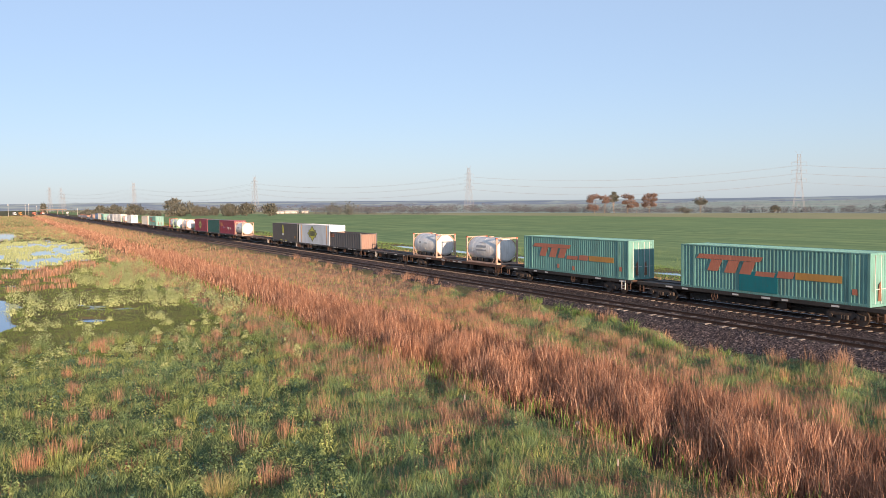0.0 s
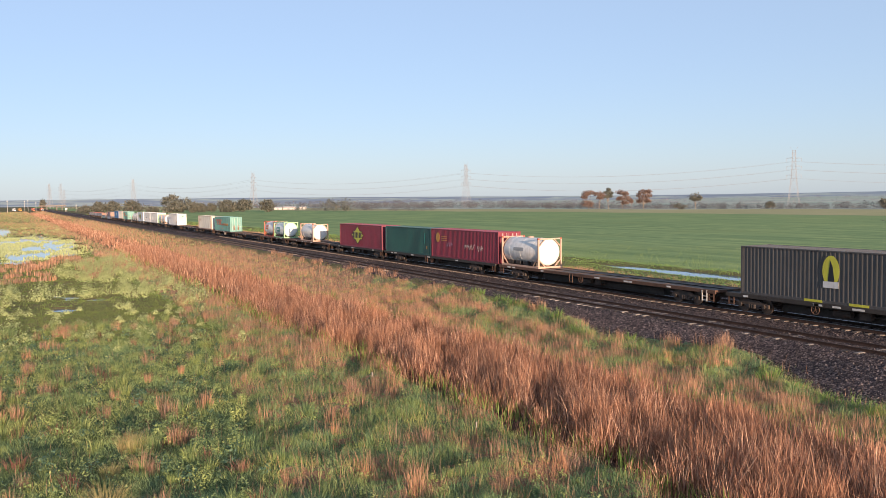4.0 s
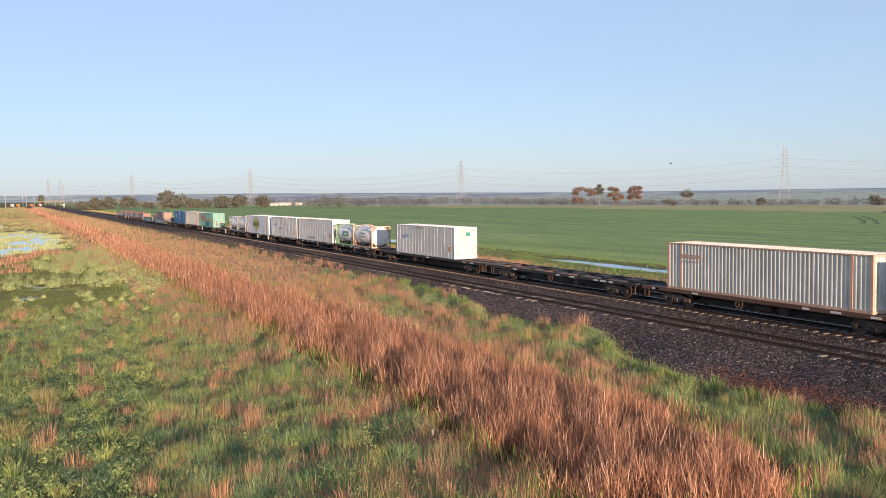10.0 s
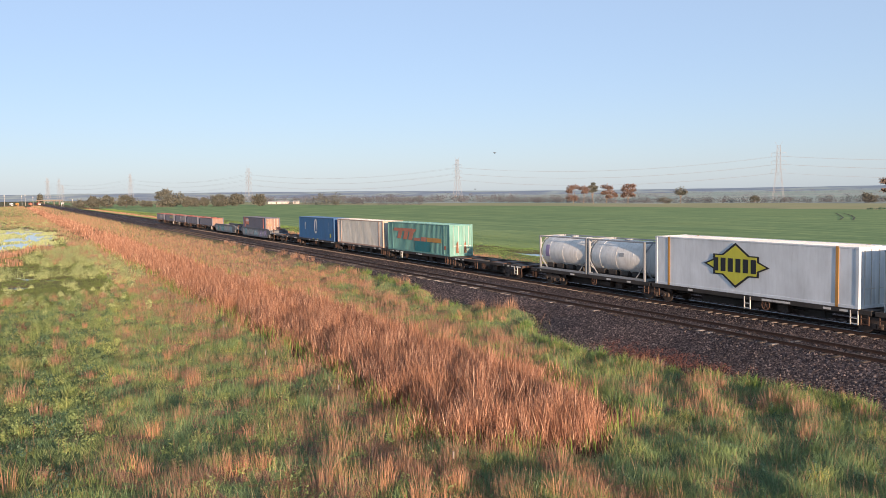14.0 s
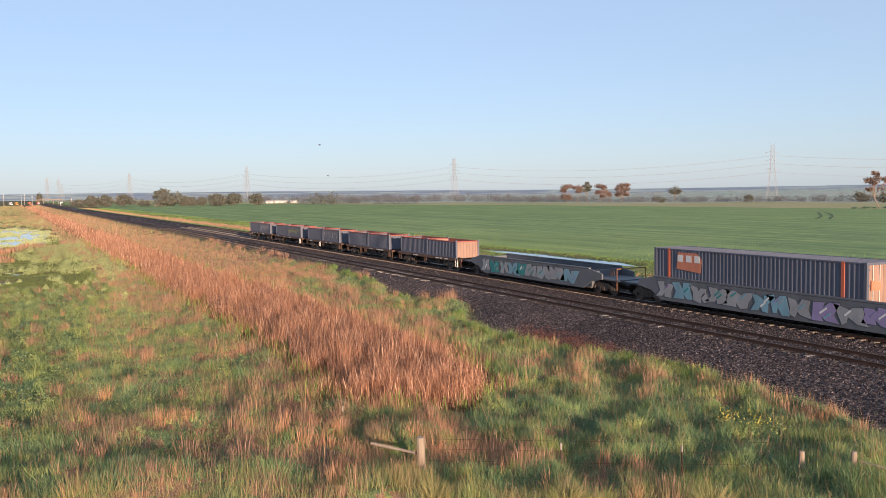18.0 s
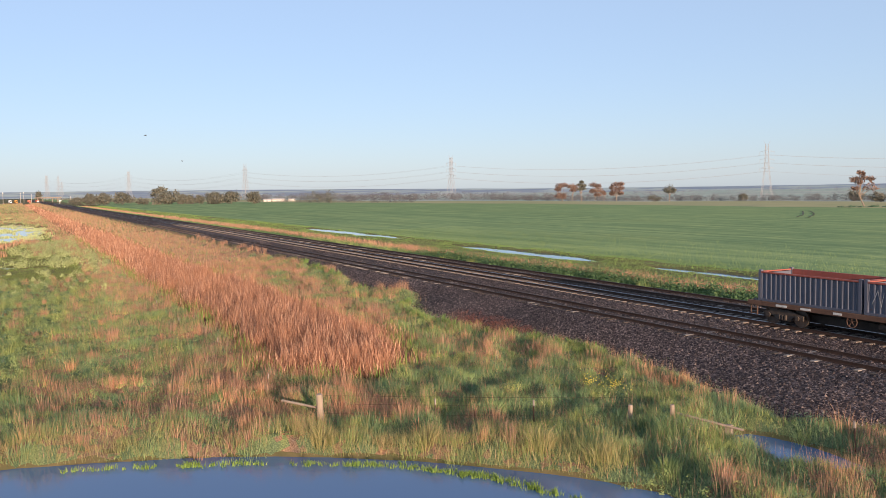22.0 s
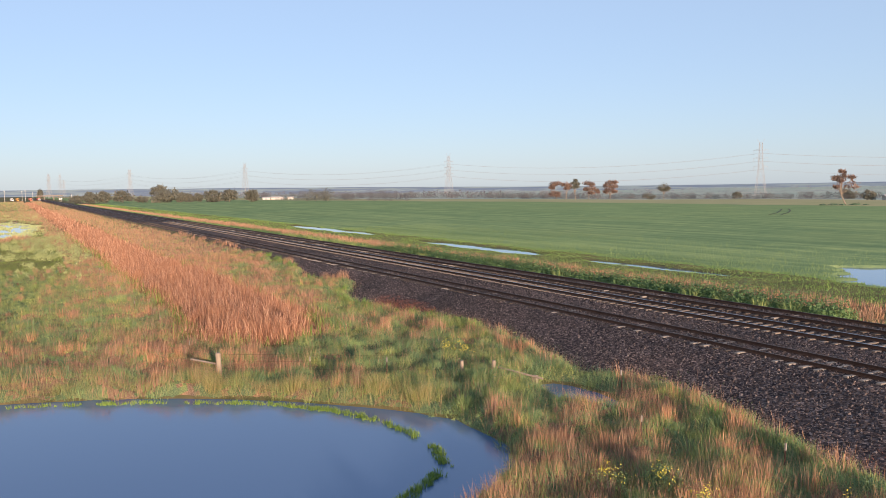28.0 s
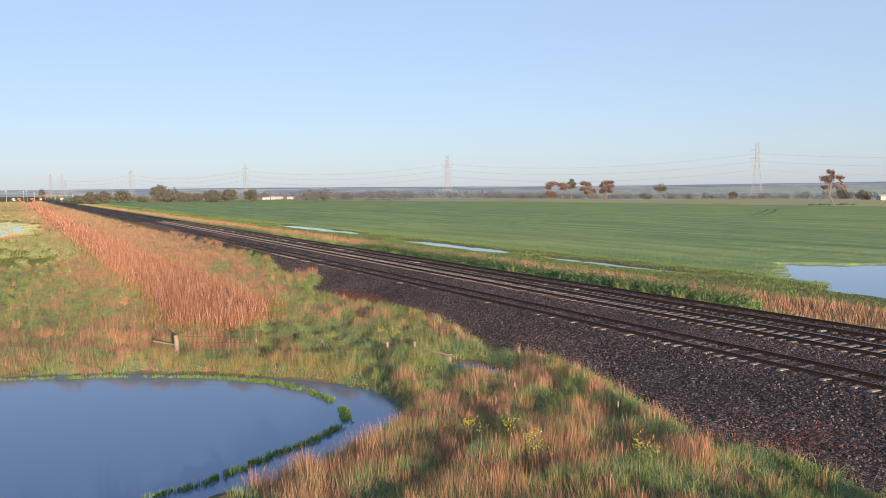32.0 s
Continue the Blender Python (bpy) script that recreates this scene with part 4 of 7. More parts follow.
def well_wagon(a, b, bogies, label, seed, empty):
    root = thing("well_wagon", a, 0.0, label, "well wagon", "wagons of the freight train")
    L = b - a
    x0, x1 = 3.0, L - 3.0
    for y in (-1.42, 1.30):
        pts = [(1.6, 1.05), (x0 - 0.2, 0.85), (x0 + 0.7, 0.32), (x1 - 0.7, 0.32), (x1 + 0.2, 0.85), (L - 1.6, 1.05), (L - 1.6, 1.45), (x1 + 0.1, 1.68), (x0 - 0.1, 1.68), (1.6, 1.45)]
        n = len(pts)
        v = [(x, yy, z) for yy in (y, y + 0.12) for x, z in pts]
        f = [tuple(range(n)), tuple(range(2 * n - 1, n - 1, -1))] + [(k, n + k, n + (k + 1) % n, (k + 1) % n) for k in range(n)]
        solid("side_wall", v, f, M_WELL, root)
        boxes("top_chord", [(x0, x1, y - 0.03, y + 0.16, 1.68, 1.78)], M_WELL, root, c=0.015)
    boxes("well_floor", [(x0, x1, -1.3, 1.3, 0.36, 0.44)], M_DECK, root)
    for s, (p, q) in enumerate(((0.0, 3.0), (L - 3.0, L))):
        boxes("end_platform", [(p, q, -1.25, 1.25, 1.02, 1.14), (p + 0.2, q - 0.2, -0.4, 0.4, 0.7, 1.03)], M_WELL, root, c=0.02)
        boxes("bulkhead", [((2.9, 3.04) if s == 0 else (L - 3.04, L - 2.9)) + (-1.28, 1.28, 0.45, 1.6)], M_WELL, root)
    for x in bogies:
        bogie(root, x - a)
    child("coupler", ME_COUPLER, root, pose(L - 0.1, 0, 0))
    child("coupler", ME_COUPLER, root, pose(0.1, 0, 0, 0, 0, 180))
    child("handbrake_wheel", ME_HANDWHEEL, root, pose(L - 0.9, -1.1, 1.55))
    boxes("handrail", [(L - 0.25, L - 0.2, -1.25, -1.2, 0.4, 1.9), (L - 0.25, L - 0.2, 1.2, 1.25, 0.4, 1.9), (L - 0.25, L - 0.2, -1.2, 1.2, 1.84, 1.9)], M_RUST, root)
    r = random.Random(seed)
    mats = [M_SPRAYGREY, M_SPRAYBLUE, M_SPRAYTEAL, M_LILAC, M_SPRAYGREY, M_SPRAYBLUE]
    x = x0 + 0.4
    while x < x1 - 1.8:
        w = r.uniform(1.2, 2.0)
        m, cz = r.choice(mats), r.uniform(0.95, 1.05)
        slant = r.uniform(-0.25, 0.3)
        ring = [(-0.5, -0.5), (-0.1, -0.5), (0.0, -0.15), (0.15, -0.5), (0.5, -0.5), (0.42, 0.0), (0.55, 0.5), (0.1, 0.5), (0.0, 0.2), (-0.15, 0.5), (-0.55, 0.5), (-0.4, 0.0)]
        ring = [(u + r.uniform(-0.12, 0.12), v + r.uniform(-0.1, 0.1)) for u, v in ring]
        for grow, out, mm, lb in ((1.0, 0.0, M_SPRAYDARK, "dark graffiti outline"), (0.9, 0.007, m, "sprayed graffiti shape")):
            patch("graffiti_shape", [(x + w / 2 + (u + slant * v) * w * 1.05 * grow, cz + v * 0.98 * grow) for u, v in ring], -1.424 - out, mm, root, lb)
        for k in range(2):
            u, v = r.uniform(-0.3, 0.2), r.uniform(-0.35, 0.1)
            patch("graffiti_stroke", [(x + w / 2 + u * w, cz + v), (x + w / 2 + (u + 0.22) * w, cz + v + 0.28), (x + w / 2 + (u + 0.2) * w, cz + v + 0.36), (x + w / 2 + (u - 0.04) * w, cz + v + 0.08)], -1.438, r.choice(mats + [M_WHITEPAINT]), root, "sprayed graffiti stroke")
        x += w * r.uniform(0.86, 1.0)
    return root


def build_train():
    G = "black container flat wagon on two bogies"
    flat_wagon(-45.2, -24.8, (-42.8, -27.6), G, rng_seed=1)
    flat_wagon(-64.2, -45.8, (-61.6, -48.2), G, rng_seed=2)
    flat_wagon(-85.9, -64.8, (-83.3, -67.6), "rust-brown flat wagon carrying two tank containers", M_DECKRUST, rng_seed=3)
    flat_wagon(-100.6, -86.4, (-98.2, -88.8), "empty dark flat wagon", rng_seed=4)
    flat_wagon(-114.2, -101.2, (-113.2, -103.4), "low black articulated flat wagon", rng_seed=5, coupled=(False, True))
    flat_wagon(-129.0, -114.3, (-128.8,), "low black articulated flat wagon", rng_seed=7, coupled=(False, False))
    flat_wagon(-145.6, -129.1, (-143.6,), "low black articulated flat wagon", rng_seed=8, coupled=(True, False))
    flat_wagon(-173.4, -146.4, (-170.5, -149.4), "long flat wagon with one tank and bare deck", M_DECKRUST, rng_seed=9)
    flat_wagon(-200.4, -174.0, (-196.3, -178.3), "long black flat wagon with two closed containers", rng_seed=10)
    flat_wagon(-219.6, -201.0, (-217.0, -203.0), G, rng_seed=11)
    flat_wagon(-240.8, -220.2, (-238.1, -222.9), "rust-brown flat wagon with a single tank", M_DECKRUST, rng_seed=12)
    flat_wagon(-256.2, -241.4, (-252.5, -243.4), "short flat wagon carrying two tank containers", M_DECKRUST, rng_seed=13)
    flat_wagon(-275.8, -257.0, (-273.7, -259.6), "empty rust-stained skeletal wagon", M_DECKRUST, rng_seed=14, skeletal=True)
    flat_wagon(-296.6, -276.2, (-293.8, -279.0), "rust-brown container flat wagon", M_DECKRUST, rng_seed=15)
    flat_wagon(-316.4, -297.0, (-313.4, -299.4), "rust-brown container flat wagon", M_DECKRUST, rng_seed=16)
    flat_wagon(-336.8, -316.9, (-334.4, -319.4), "empty dark skeletal wagon", rng_seed=17, skeletal=True)
    flat_wagon(-362.2, -337.3, (-359.4, -340.8), "long dark wagon with an insulated container", rng_seed=18)
    for k, (a, b, bg) in enumerate(((-377.2, -363.2, (-377.0, -365.4)), (-393.1, -377.3, (-393.0,)), (-408.2, -393.2, (-408.1,)), (-424.1, -408.3, (-424.0,)), (-438.4, -424.2, (-435.5,)))):
        flat_wagon(a, b, bg, "low black articulated flat wagon", rng_seed=19 + k, coupled=(k == 4, k == 0))
    for k, (a, b, bg) in enumerate(((-452.0, -439.6, (-451.8, -441.8)), (-467.6, -452.1, (-467.4,)), (-483.6, -467.7, (-483.5,)), (-499.6, -483.7, (-499.4,)), (-511.2, -499.7, (-508.8,)))):
        flat_wagon(a, b, bg, "low black articulated flat wagon", rng_seed=30 + k, coupled=(k == 4, k == 0), skeletal=k in (0, 4))
    well_wagon(-535.3, -512.4, (-533.4, -515.4), "slate well wagon covered in graffiti with a container", 3, False)
    well_wagon(-557.4, -535.9, (-555.0, -537.8), "empty slate well wagon covered in graffiti", 4, True)
    for k, a in enumerate((-571.9, -587.3, -602.9, -618.6, -634.0)):
        flat_wagon(a, a + 14.0, (a + 2.2, a + 11.6), "dark flat wagon with two open containers", M_DECKRUST, rng_seed=40 + k)

    T = "teal corrugated container with faded orange emblem"
    box_container(-40.57, 14.65, 2.98, (M_TEAL,), T, W=2.5, posts40=M_TEAL, extra=carrier_marks((5.3, 8.4)))
    box_container(-60.9, 14.65, 2.98, (M_TEAL,), T, W=2.5, posts40=M_TEAL, extra=carrier_marks(None))
    K = M_SPRAYGREY
    dark_bars = [(2.0, 3.9, 1.55, 1.78, M_FRAMEGREY), (1.9, 4.0, 1.22, 1.38, M_FRAMEGREY), (2.4, 3.5, 1.98, 2.06, M_FRAMEGREY)]
    tank_container(-72.0, M_TANK, M_FRAMEPINK, "white cement tank container in a pinkish frame", marks=dark_bars)
    tank_container(-85.0, M_TANK, M_FRAMEPINK, "dusty pale tank container in a pinkish frame", marks=[(1.6, 2.0, 1.5, 1.7, M_FRAMEGREY), (3.0, 3.6, 1.5, 1.6, M_FRAMEGREY)])
    open_container(-113.9, "dark grey half-height open container", M_BROWN, M_BROWN, DECK - 0.018, 12.2, 2.05, end_mat=M_DARKEND, pitch=0.95, bars=[(0.4, 1.9, 1.35, 1.8, M_ORANGE), (0.5, 1.6, 1.5, 1.7, M_WHITEPAINT)])
    box_container(-128.7, 14.65, 2.98, (M_REEFER, M_SILVER), "white insulated container with a yellow lozenge", W=2.5, ribs=14.0, posts40=M_AMBER, extra=lozenge((4.9, 2.5), 0.46), door_mat=M_REEFER)
    box_container(-144.4, 14.65, 2.95, (M_GREY,), "charcoal corrugated container with a small yellow badge", extra=badge)
    tank_container(-173.0, M_TANK, M_FRAMEPINK, "pale tank container in a pinkish frame", marks=[(2.0, 3.6, 1.4, 1.7, M_FRAMEGREY)])
    box_container(-187.6, 14.0, 2.95, (M_MAROON,), "maroon corrugated container with pale graffiti", extra=maroon_marks)
    box_container(-199.95, 12.19, 2.95, (M_GREEN,), "dark green corrugated container", extra=side_bars([(10.6, 10.75, 1.2, 2.4, M_SEAGREEN), (11.1, 11.3, 0.7, 1.0, M_AMBER)]))
    box_container(-215.8, 14.65, 2.95, (M_MAROON,), "maroon corrugated container with a yellow lozenge", extra=lozenge((4.5, 2.4), 0.45), W=2.5)
    tank_container(-233.7, M_TANK, M_FRAMEPINK, "pale cement tank container in a pinkish frame", marks=[(4.6, 5.3, 1.0, 1.2, M_FRAMEGREY)])
    tank_container(-248.7, M_STEELTANK, M_FRAMEGREEN, "steel tank container in a pale green frame", marks=[(1.6, 3.6, 1.0, 1.75, M_SEAGREEN), (1.9, 3.3, 1.25, 1.5, M_WHITEPAINT)])
    tank_container(-254.95, M_STEELTANK, M_FRAMEORANGE, "steel tank container in an orange-red frame", marks=[(0.9, 2.6, 1.2, 2.0, M_ORANGE), (1.2, 2.3, 1.5, 1.6, M_WHITEPAINT)])
    box_container(-295.8, 14.65, 2.98, (M_TEAL,), T, W=2.5, posts40=M_TEAL, extra=carrier_marks(None))
    box_container(-313.95, 14.65, 2.95, (M_CREAM,), "grubby white corrugated container with rusty trim", trim=M_FRAMEPINK, posts40=M_FRAMEPINK, W=2.5, extra=side_bars([(1.2, 3.0, 2.05, 2.25, M_FRAMEPINK), (1.5, 2.9, 1.8, 1.85, M_FRAMEPINK)]))
    box_container(-357.0, 13.5, 3.05, (M_SILVER,), "silvery insulated container with rusty door frame", ribs=True, W=2.5, door_mat=M_CREAM, trim=M_SILVER, extra=rig(M_INKBLUE, None))
    tank_container(-370.5, M_TANK, M_FRAMEPINK, "white cement tank container in a pinkish frame", marks=dark_bars)
    tank_container(-376.6, M_TANK, M_FRAMEGREEN, "white tank container in a green frame", marks=[(2.4, 4.4, 1.15, 1.75, M_SEAGREEN), (2.9, 4.0, 1.3, 1.55, M_WHITEPAINT)])
    box_container(-392.7, 14.65, 3.05, (M_SILVER,), "silvery ribbed insulated container with graffiti", ribs=True, W=2.5, trim=M_SILVER, door_mat=M_CREAM, extra=rig(None, M_BROWN))
    box_container(-407.3, 13.6, 3.05, (M_SILVER,), "silvery ribbed insulated container with scrawls", ribs=True, W=2.5, trim=M_SILVER, door_mat=M_CREAM, extra=rig(M_INKBLUE, M_BLACK))
    box_container(-423.75, 14.65, 3.05, (M_REEFER, M_SILVER), "white insulated container with a yellow lozenge", W=2.5, ribs=14.0, posts40=M_AMBER, extra=lozenge((4.9, 2.6), 0.46), door_mat=M_REEFER)
    tank_container(-437.2, M_TANK, M_FRAMEGREY, "off-white steel tank container in a grey frame", marks=[(0.8, 1.3, 1.0, 1.9, M_LILAC)])
    tank_container(-430.9, M_TANK, M_FRAMEGREY, "off-white steel tank container in a grey frame", marks=[(3.4, 3.9, 1.5, 1.75, M_FRAMEGREY)])
    box_container(-467.1, 14.65, 2.98, (M_TEAL,), T, W=2.5, posts40=M_TEAL, extra=carrier_marks((7.0, 10.5)))
    box_container(-483.2, 14.65, 2.98, (M_CREAM,), "grubby white corrugated container with rusty trim", trim=M_FRAMEPINK, posts40=M_FRAMEPINK, W=2.5)
    box_container(-499.3, 14.65, 2.98, (M_BLUE,), "blue corrugated container with white badges", W=2.5, extra=blue_marks)
    box_container(-532.4, 14.8, 2.95, (M_NAVY,), "navy-grey container low in a well wagon", z=0.58, W=2.5, door_mat=M_DARKEND, posts40=M_FRAMEORANGE, extra=well_marks)
    for k, (s, sp) in enumerate(((-565.15, None), (-571.3, None), (-580.45, None), (-586.6, None), (-595.95, M_SPRAYGREY), (-602.2, None), (-611.5, M_SPRAYYELLOW), (-617.7, None), (-627.1, M_SPRAYGREY), (-633.3, None))):
        open_container(s, "scuffed navy half-height open container with red lining", M_NAVY, M_REDINSIDE, end_mat=M_DARKEND if k == 0 else None, spray=sp, seed=60 + k)


def badge(root, L, H, y):
    cx = L * 0.44
    patch("badge", disc(cx, H * 0.62, 0.55, 0.85), y - 0.004, M_YELLOW, root, "small yellow badge")
    patch("badge_figure", [(cx - 0.2, H * 0.4), (cx + 0.25, H * 0.4), (cx + 0.12, H * 0.7), (cx - 0.05, H * 0.82)], y - 0.011, M_BLACK, root)
    patch("badge_base", rect(cx - 0.5, cx + 0.5, H * 0.3, H * 0.42), y - 0.012, M_WHITEPAINT, root)
    for x in (4.7, 7.6):
        patch("fork_pocket_plate", rect(x, x + 1.2, 0.02, 0.16), y - 0.004, M_YELLOW, root)
    patch("placard", rect(L - 1.6, L - 1.15, 0.55, 0.95), y - 0.004, M_AMBER, root)


def maroon_marks(root, L, H, y):
    patch("badge", disc(1.6, H * 0.7, 0.45, 0.5), y - 0.004, M_AMBER, root, "pale gold round badge")
    for z in (1.75, 1.95, 2.15):
        patch("lettering_bar", rect(2.4, 3.6, z, z + 0.07), y - 0.004, M_AMBER, root)
    scrawl(root, 7.4, 9.6, 1.0, 1.6, y, M_WHITEPAINT, 5, thick=0.07)
    scrawl(root, 10.0, 11.2, 0.95, 1.55, y, M_WHITEPAINT, 6, thick=0.07)
    scrawl(root, 3.6, 5.0, 1.1, 1.6, y, M_LILAC, 7, thick=0.05)


def blue_marks(root, L, H, y):
    for cx, w, h in ((7.4, 0.9, 1.0), (2.9, 0.35, 0.5)):
        patch("badge", disc(cx, H * 0.6, w * 0.75, h), y - 0.004, M_WHITEPAINT, root, "white arched badge")
        patch("badge_figure", [(cx - w * 0.3, H * 0.6 - h * 0.7), (cx + w * 0.5, H * 0.6 - h * 0.7), (cx + w * 0.3, H * 0.6 + h * 0.4), (cx, H * 0.6 + h * 0.7)], y - 0.011, M_BLUE, root)
    patch("placard", rect(L - 1.6, L - 1.1, 0.45, 0.95), y - 0.004, M_YELLOW, root, "yellow placard")
    for x in (6.0, 7.8):
        patch("fork_pocket_plate", rect(x, x + 0.6, 0.02, 0.12), y - 0.004, M_YELLOW, root)
    for k in range(5):
        patch("lettering_bar", rect(L - 1.9, L - 1.82, 1.2 + k * 0.25, 1.36 + k * 0.25), y - 0.004, M_WHITEPAINT, root)


def well_marks(root, L, H, y):
    patch("emblem", [(2.0, 1.75), (4.0, 1.6), (4.1, 2.4), (3.7, 2.75), (2.1, 2.75)], y - 0.004, M_ORANGE, root, "orange-red emblem")
    for x in (2.1, 2.8, 3.5):
        patch("lettering_bar", rect(x, x + 0.45, 2.2, 2.6), y - 0.011, M_WHITEPAINT, root)
    patch_end("emblem", [(-0.9, 1.6), (-0.2, 1.6), (-0.2, 2.0), (-0.9, 2.1)], L - 0.012, M_ORANGE, root)


def rig(first, second):
    """A refrigeration frame at the rear and scrawls on the side."""
    def go(root, L, H, y):
        boxes("ladder_frame", [(-0.5, -0.44, yy, yy + 0.06, 0.0, H - 0.1) for yy in (y + 0.1, -y - 0.16)] + [(-0.5, -0.44, y + 0.1, -y - 0.1, z, z + 0.06) for z in (0.9, 1.9, H - 0.16)] + [(-0.5, 0.0, yy, yy + 0.05, z, z + 0.05) for yy in (y + 0.1, -y - 0.15) for z in (0.1, H - 0.16)], M_SILVER, root)
        patch("name_plate", rect(L * 0.38, L * 0.5, H - 0.28, H - 0.2), y - 0.004, M_FRAMEPINK, root)
        patch("placard", rect(L - 1.1, L - 0.75, 0.7, 1.15), y - 0.004, M_AMBER, root, "amber placard")
        if first:
            scrawl(root, L * 0.1, L * 0.24, H * 0.52, H * 0.66, y, first, 11, "sprayed marker strokes", 0.08)
        if second:
            scrawl(root, L * 0.27, L * 0.52, H * 0.36 if second is M_BLACK else 0.3, H * 0.5 if second is M_BLACK else 0.6, y, second, 12, "sprayed marker strokes", 0.04)
        patch_end("placard", [(0.1, 2.2), (0.5, 2.2), (0.5, 2.55), (0.1, 2.55)], L + 0.0, M_SEAGREEN, root)
    return go


build_train()

# ---------------------------------------------------------------- plants
M_REED = herb("dry_rust_reeds", [(0.0, (0.07, 0.04, 0.033)), (0.35, (0.265, 0.125, 0.076)), (0.7, (0.53, 0.275, 0.16)), (1.0, (0.92, 0.60, 0.39))], (0.44, 0.22, 0.12), patch_scale=0.35)
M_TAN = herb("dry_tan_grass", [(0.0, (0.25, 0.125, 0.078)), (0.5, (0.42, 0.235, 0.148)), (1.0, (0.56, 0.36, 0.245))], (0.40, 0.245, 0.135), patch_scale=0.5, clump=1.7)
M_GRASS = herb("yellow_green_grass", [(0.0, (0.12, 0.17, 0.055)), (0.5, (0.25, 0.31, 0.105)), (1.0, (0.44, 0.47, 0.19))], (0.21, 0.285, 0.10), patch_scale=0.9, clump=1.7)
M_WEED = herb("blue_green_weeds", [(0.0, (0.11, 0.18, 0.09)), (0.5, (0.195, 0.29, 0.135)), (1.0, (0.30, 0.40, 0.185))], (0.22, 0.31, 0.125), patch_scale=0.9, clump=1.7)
M_LAWN = herb("wet_meadow_grass", [(0.0, (0.10, 0.14, 0.032)), (0.5, (0.155, 0.205, 0.05)), (1.0, (0.22, 0.265, 0.075))], (0.155, 0.195, 0.052), patch_scale=0.3)
M_SAGE = herb("pale_sage_tussock", [(0.0, (0.32, 0.37, 0.14)), (0.5, (0.41, 0.46, 0.19)), (1.0, (0.50, 0.53, 0.25))], None)
M_BANK = herb("straw_green_bank_grass", [(0.0, (0.17, 0.20, 0.06)), (0.5, (0.32, 0.33, 0.115)), (1.0, (0.48, 0.40, 0.20))], (0.36, 0.26, 0.13), patch_scale=0.8)
M_SEDGE = herb("bright_water_sedge", [(0.0, (0.112, 0.203, 0.038)), (1.0, (0.255, 0.360, 0.082))], None)
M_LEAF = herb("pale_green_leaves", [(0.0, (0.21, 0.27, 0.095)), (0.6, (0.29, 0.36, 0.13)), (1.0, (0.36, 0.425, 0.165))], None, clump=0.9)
M_DARKLEAF = herb("deep_green_leaves", [(0.0, (0.062, 0.114, 0.070)), (0.6, (0.118, 0.199, 0.111)), (1.0, (0.212, 0.297, 0.158))], None)
M_VERGE = herb("dark_verge_leaves", [(0.0, (0.055, 0.115, 0.045)), (0.5, (0.12, 0.21, 0.075)), (1.0, (0.22, 0.32, 0.12))], (0.13, 0.21, 0.08), patch_scale=0.5)
M_FLOWER = herb("yellow_flowers", [(0.0, (0.60, 0.50, 0.06)), (1.0, (0.75, 0.66, 0.14))], None)
M_FRESH = herb("fresh_bright_grass", [(0.0, (0.10, 0.19, 0.04)), (0.5, (0.17, 0.28, 0.065)), (1.0, (0.27, 0.35, 0.10))], None)
M_REDWEED = herb("dry_red_weeds", [(0.0, (0.13, 0.05, 0.04)), (1.0, (0.26, 0.12, 0.085))], None)


def reed_end(y):
    return 4.6 - 0.55 * np.abs(y + 22.0) + 2.4 * (value_noise(y, 0 * y, 2.0, 13) - 0.5)


def reed_belt(x, y):
    """How far a place lies inside the belt of dry reeds, in metres."""
    wob = 1.6 * (value_noise(x, 0 * x, 7.0, 12) - 0.5)
    wide = 1.0 - 0.25 * ramp01(-x, 120, 400)
    return np.minimum(np.minimum(y + 25.6 - wob * 0.6, (-17.9 + wob - y)) * wide, (reed_end(y) - x) * 0.8)


def dry_share(x, y):
    """0 to 1: how dry and tan the grass grows at a place."""
    d = 0.5 + 0.75 * (value_noise(x, y, 1.5, 31, 3) - 0.5) + 0.35 * (value_noise(x, y, 7.0, 32, 2) - 0.5)
    d += 0.10 * np.exp(-((y + 27.5) / 2.2) ** 2)
    d += 0.22 * ramp01(-x, 38, 75) * ramp01(y, -19, -17.5) + 0.12 * ramp01(-x, 60, 120)
    d -= 0.20 * wetland(x, y)
    d -= 0.05 * ramp01(y, -24, -20) * ramp01(x, 0, 6)
    d -= 0.09 * ramp01(-y, 31, 34) * ramp01(-x, 8, 22)
    d += 0.10 * np.exp(-((y + 16) / 3.5) ** 2) * ramp01(-x, 0, 20)
    d -= 0.07 * ramp01(x, 2, 6) * (1 - ramp01(x, 18, 24)) * ramp01(y, -24, -21)
    d += 0.08 * ramp01(x, 20, 26) * ramp01(y, -26, -22)
    d -= 0.16 * np.exp(-((y - toe(x) + 1.0) / 1.0) ** 2)
    return d


def wetland(x, y):
    """0 to 1: boggy ground grown with separate leafy bushes."""
    edge = np.interp(x, [-60, -45, -25, -15, 0, 12], [28.5, 29.5, 33.0, 34.5, 36.5, 38.0]) + 1.6 * (value_noise(x, y, 3.0, 34) - 0.5)
    return ramp01(-y, edge - 0.6, edge + 0.6) * ramp01(-x, -10, 10) * (1 - ramp01(-x, 50, 57))


def meadow_share(x, y):
    """0 to 1: flat wet lawn on the camera's side of the dry drifts."""
    start = 43 + 9 * (value_noise(x, y, 4.0, 44) - 0.5)
    return (1 - ramp01(-x, 140, 175)) * ramp01(-x, start, start + 6) * ramp01(-y, 28.6 + 1.2 * (value_noise(x, y, 5.0, 33) - 0.5), 30.0)


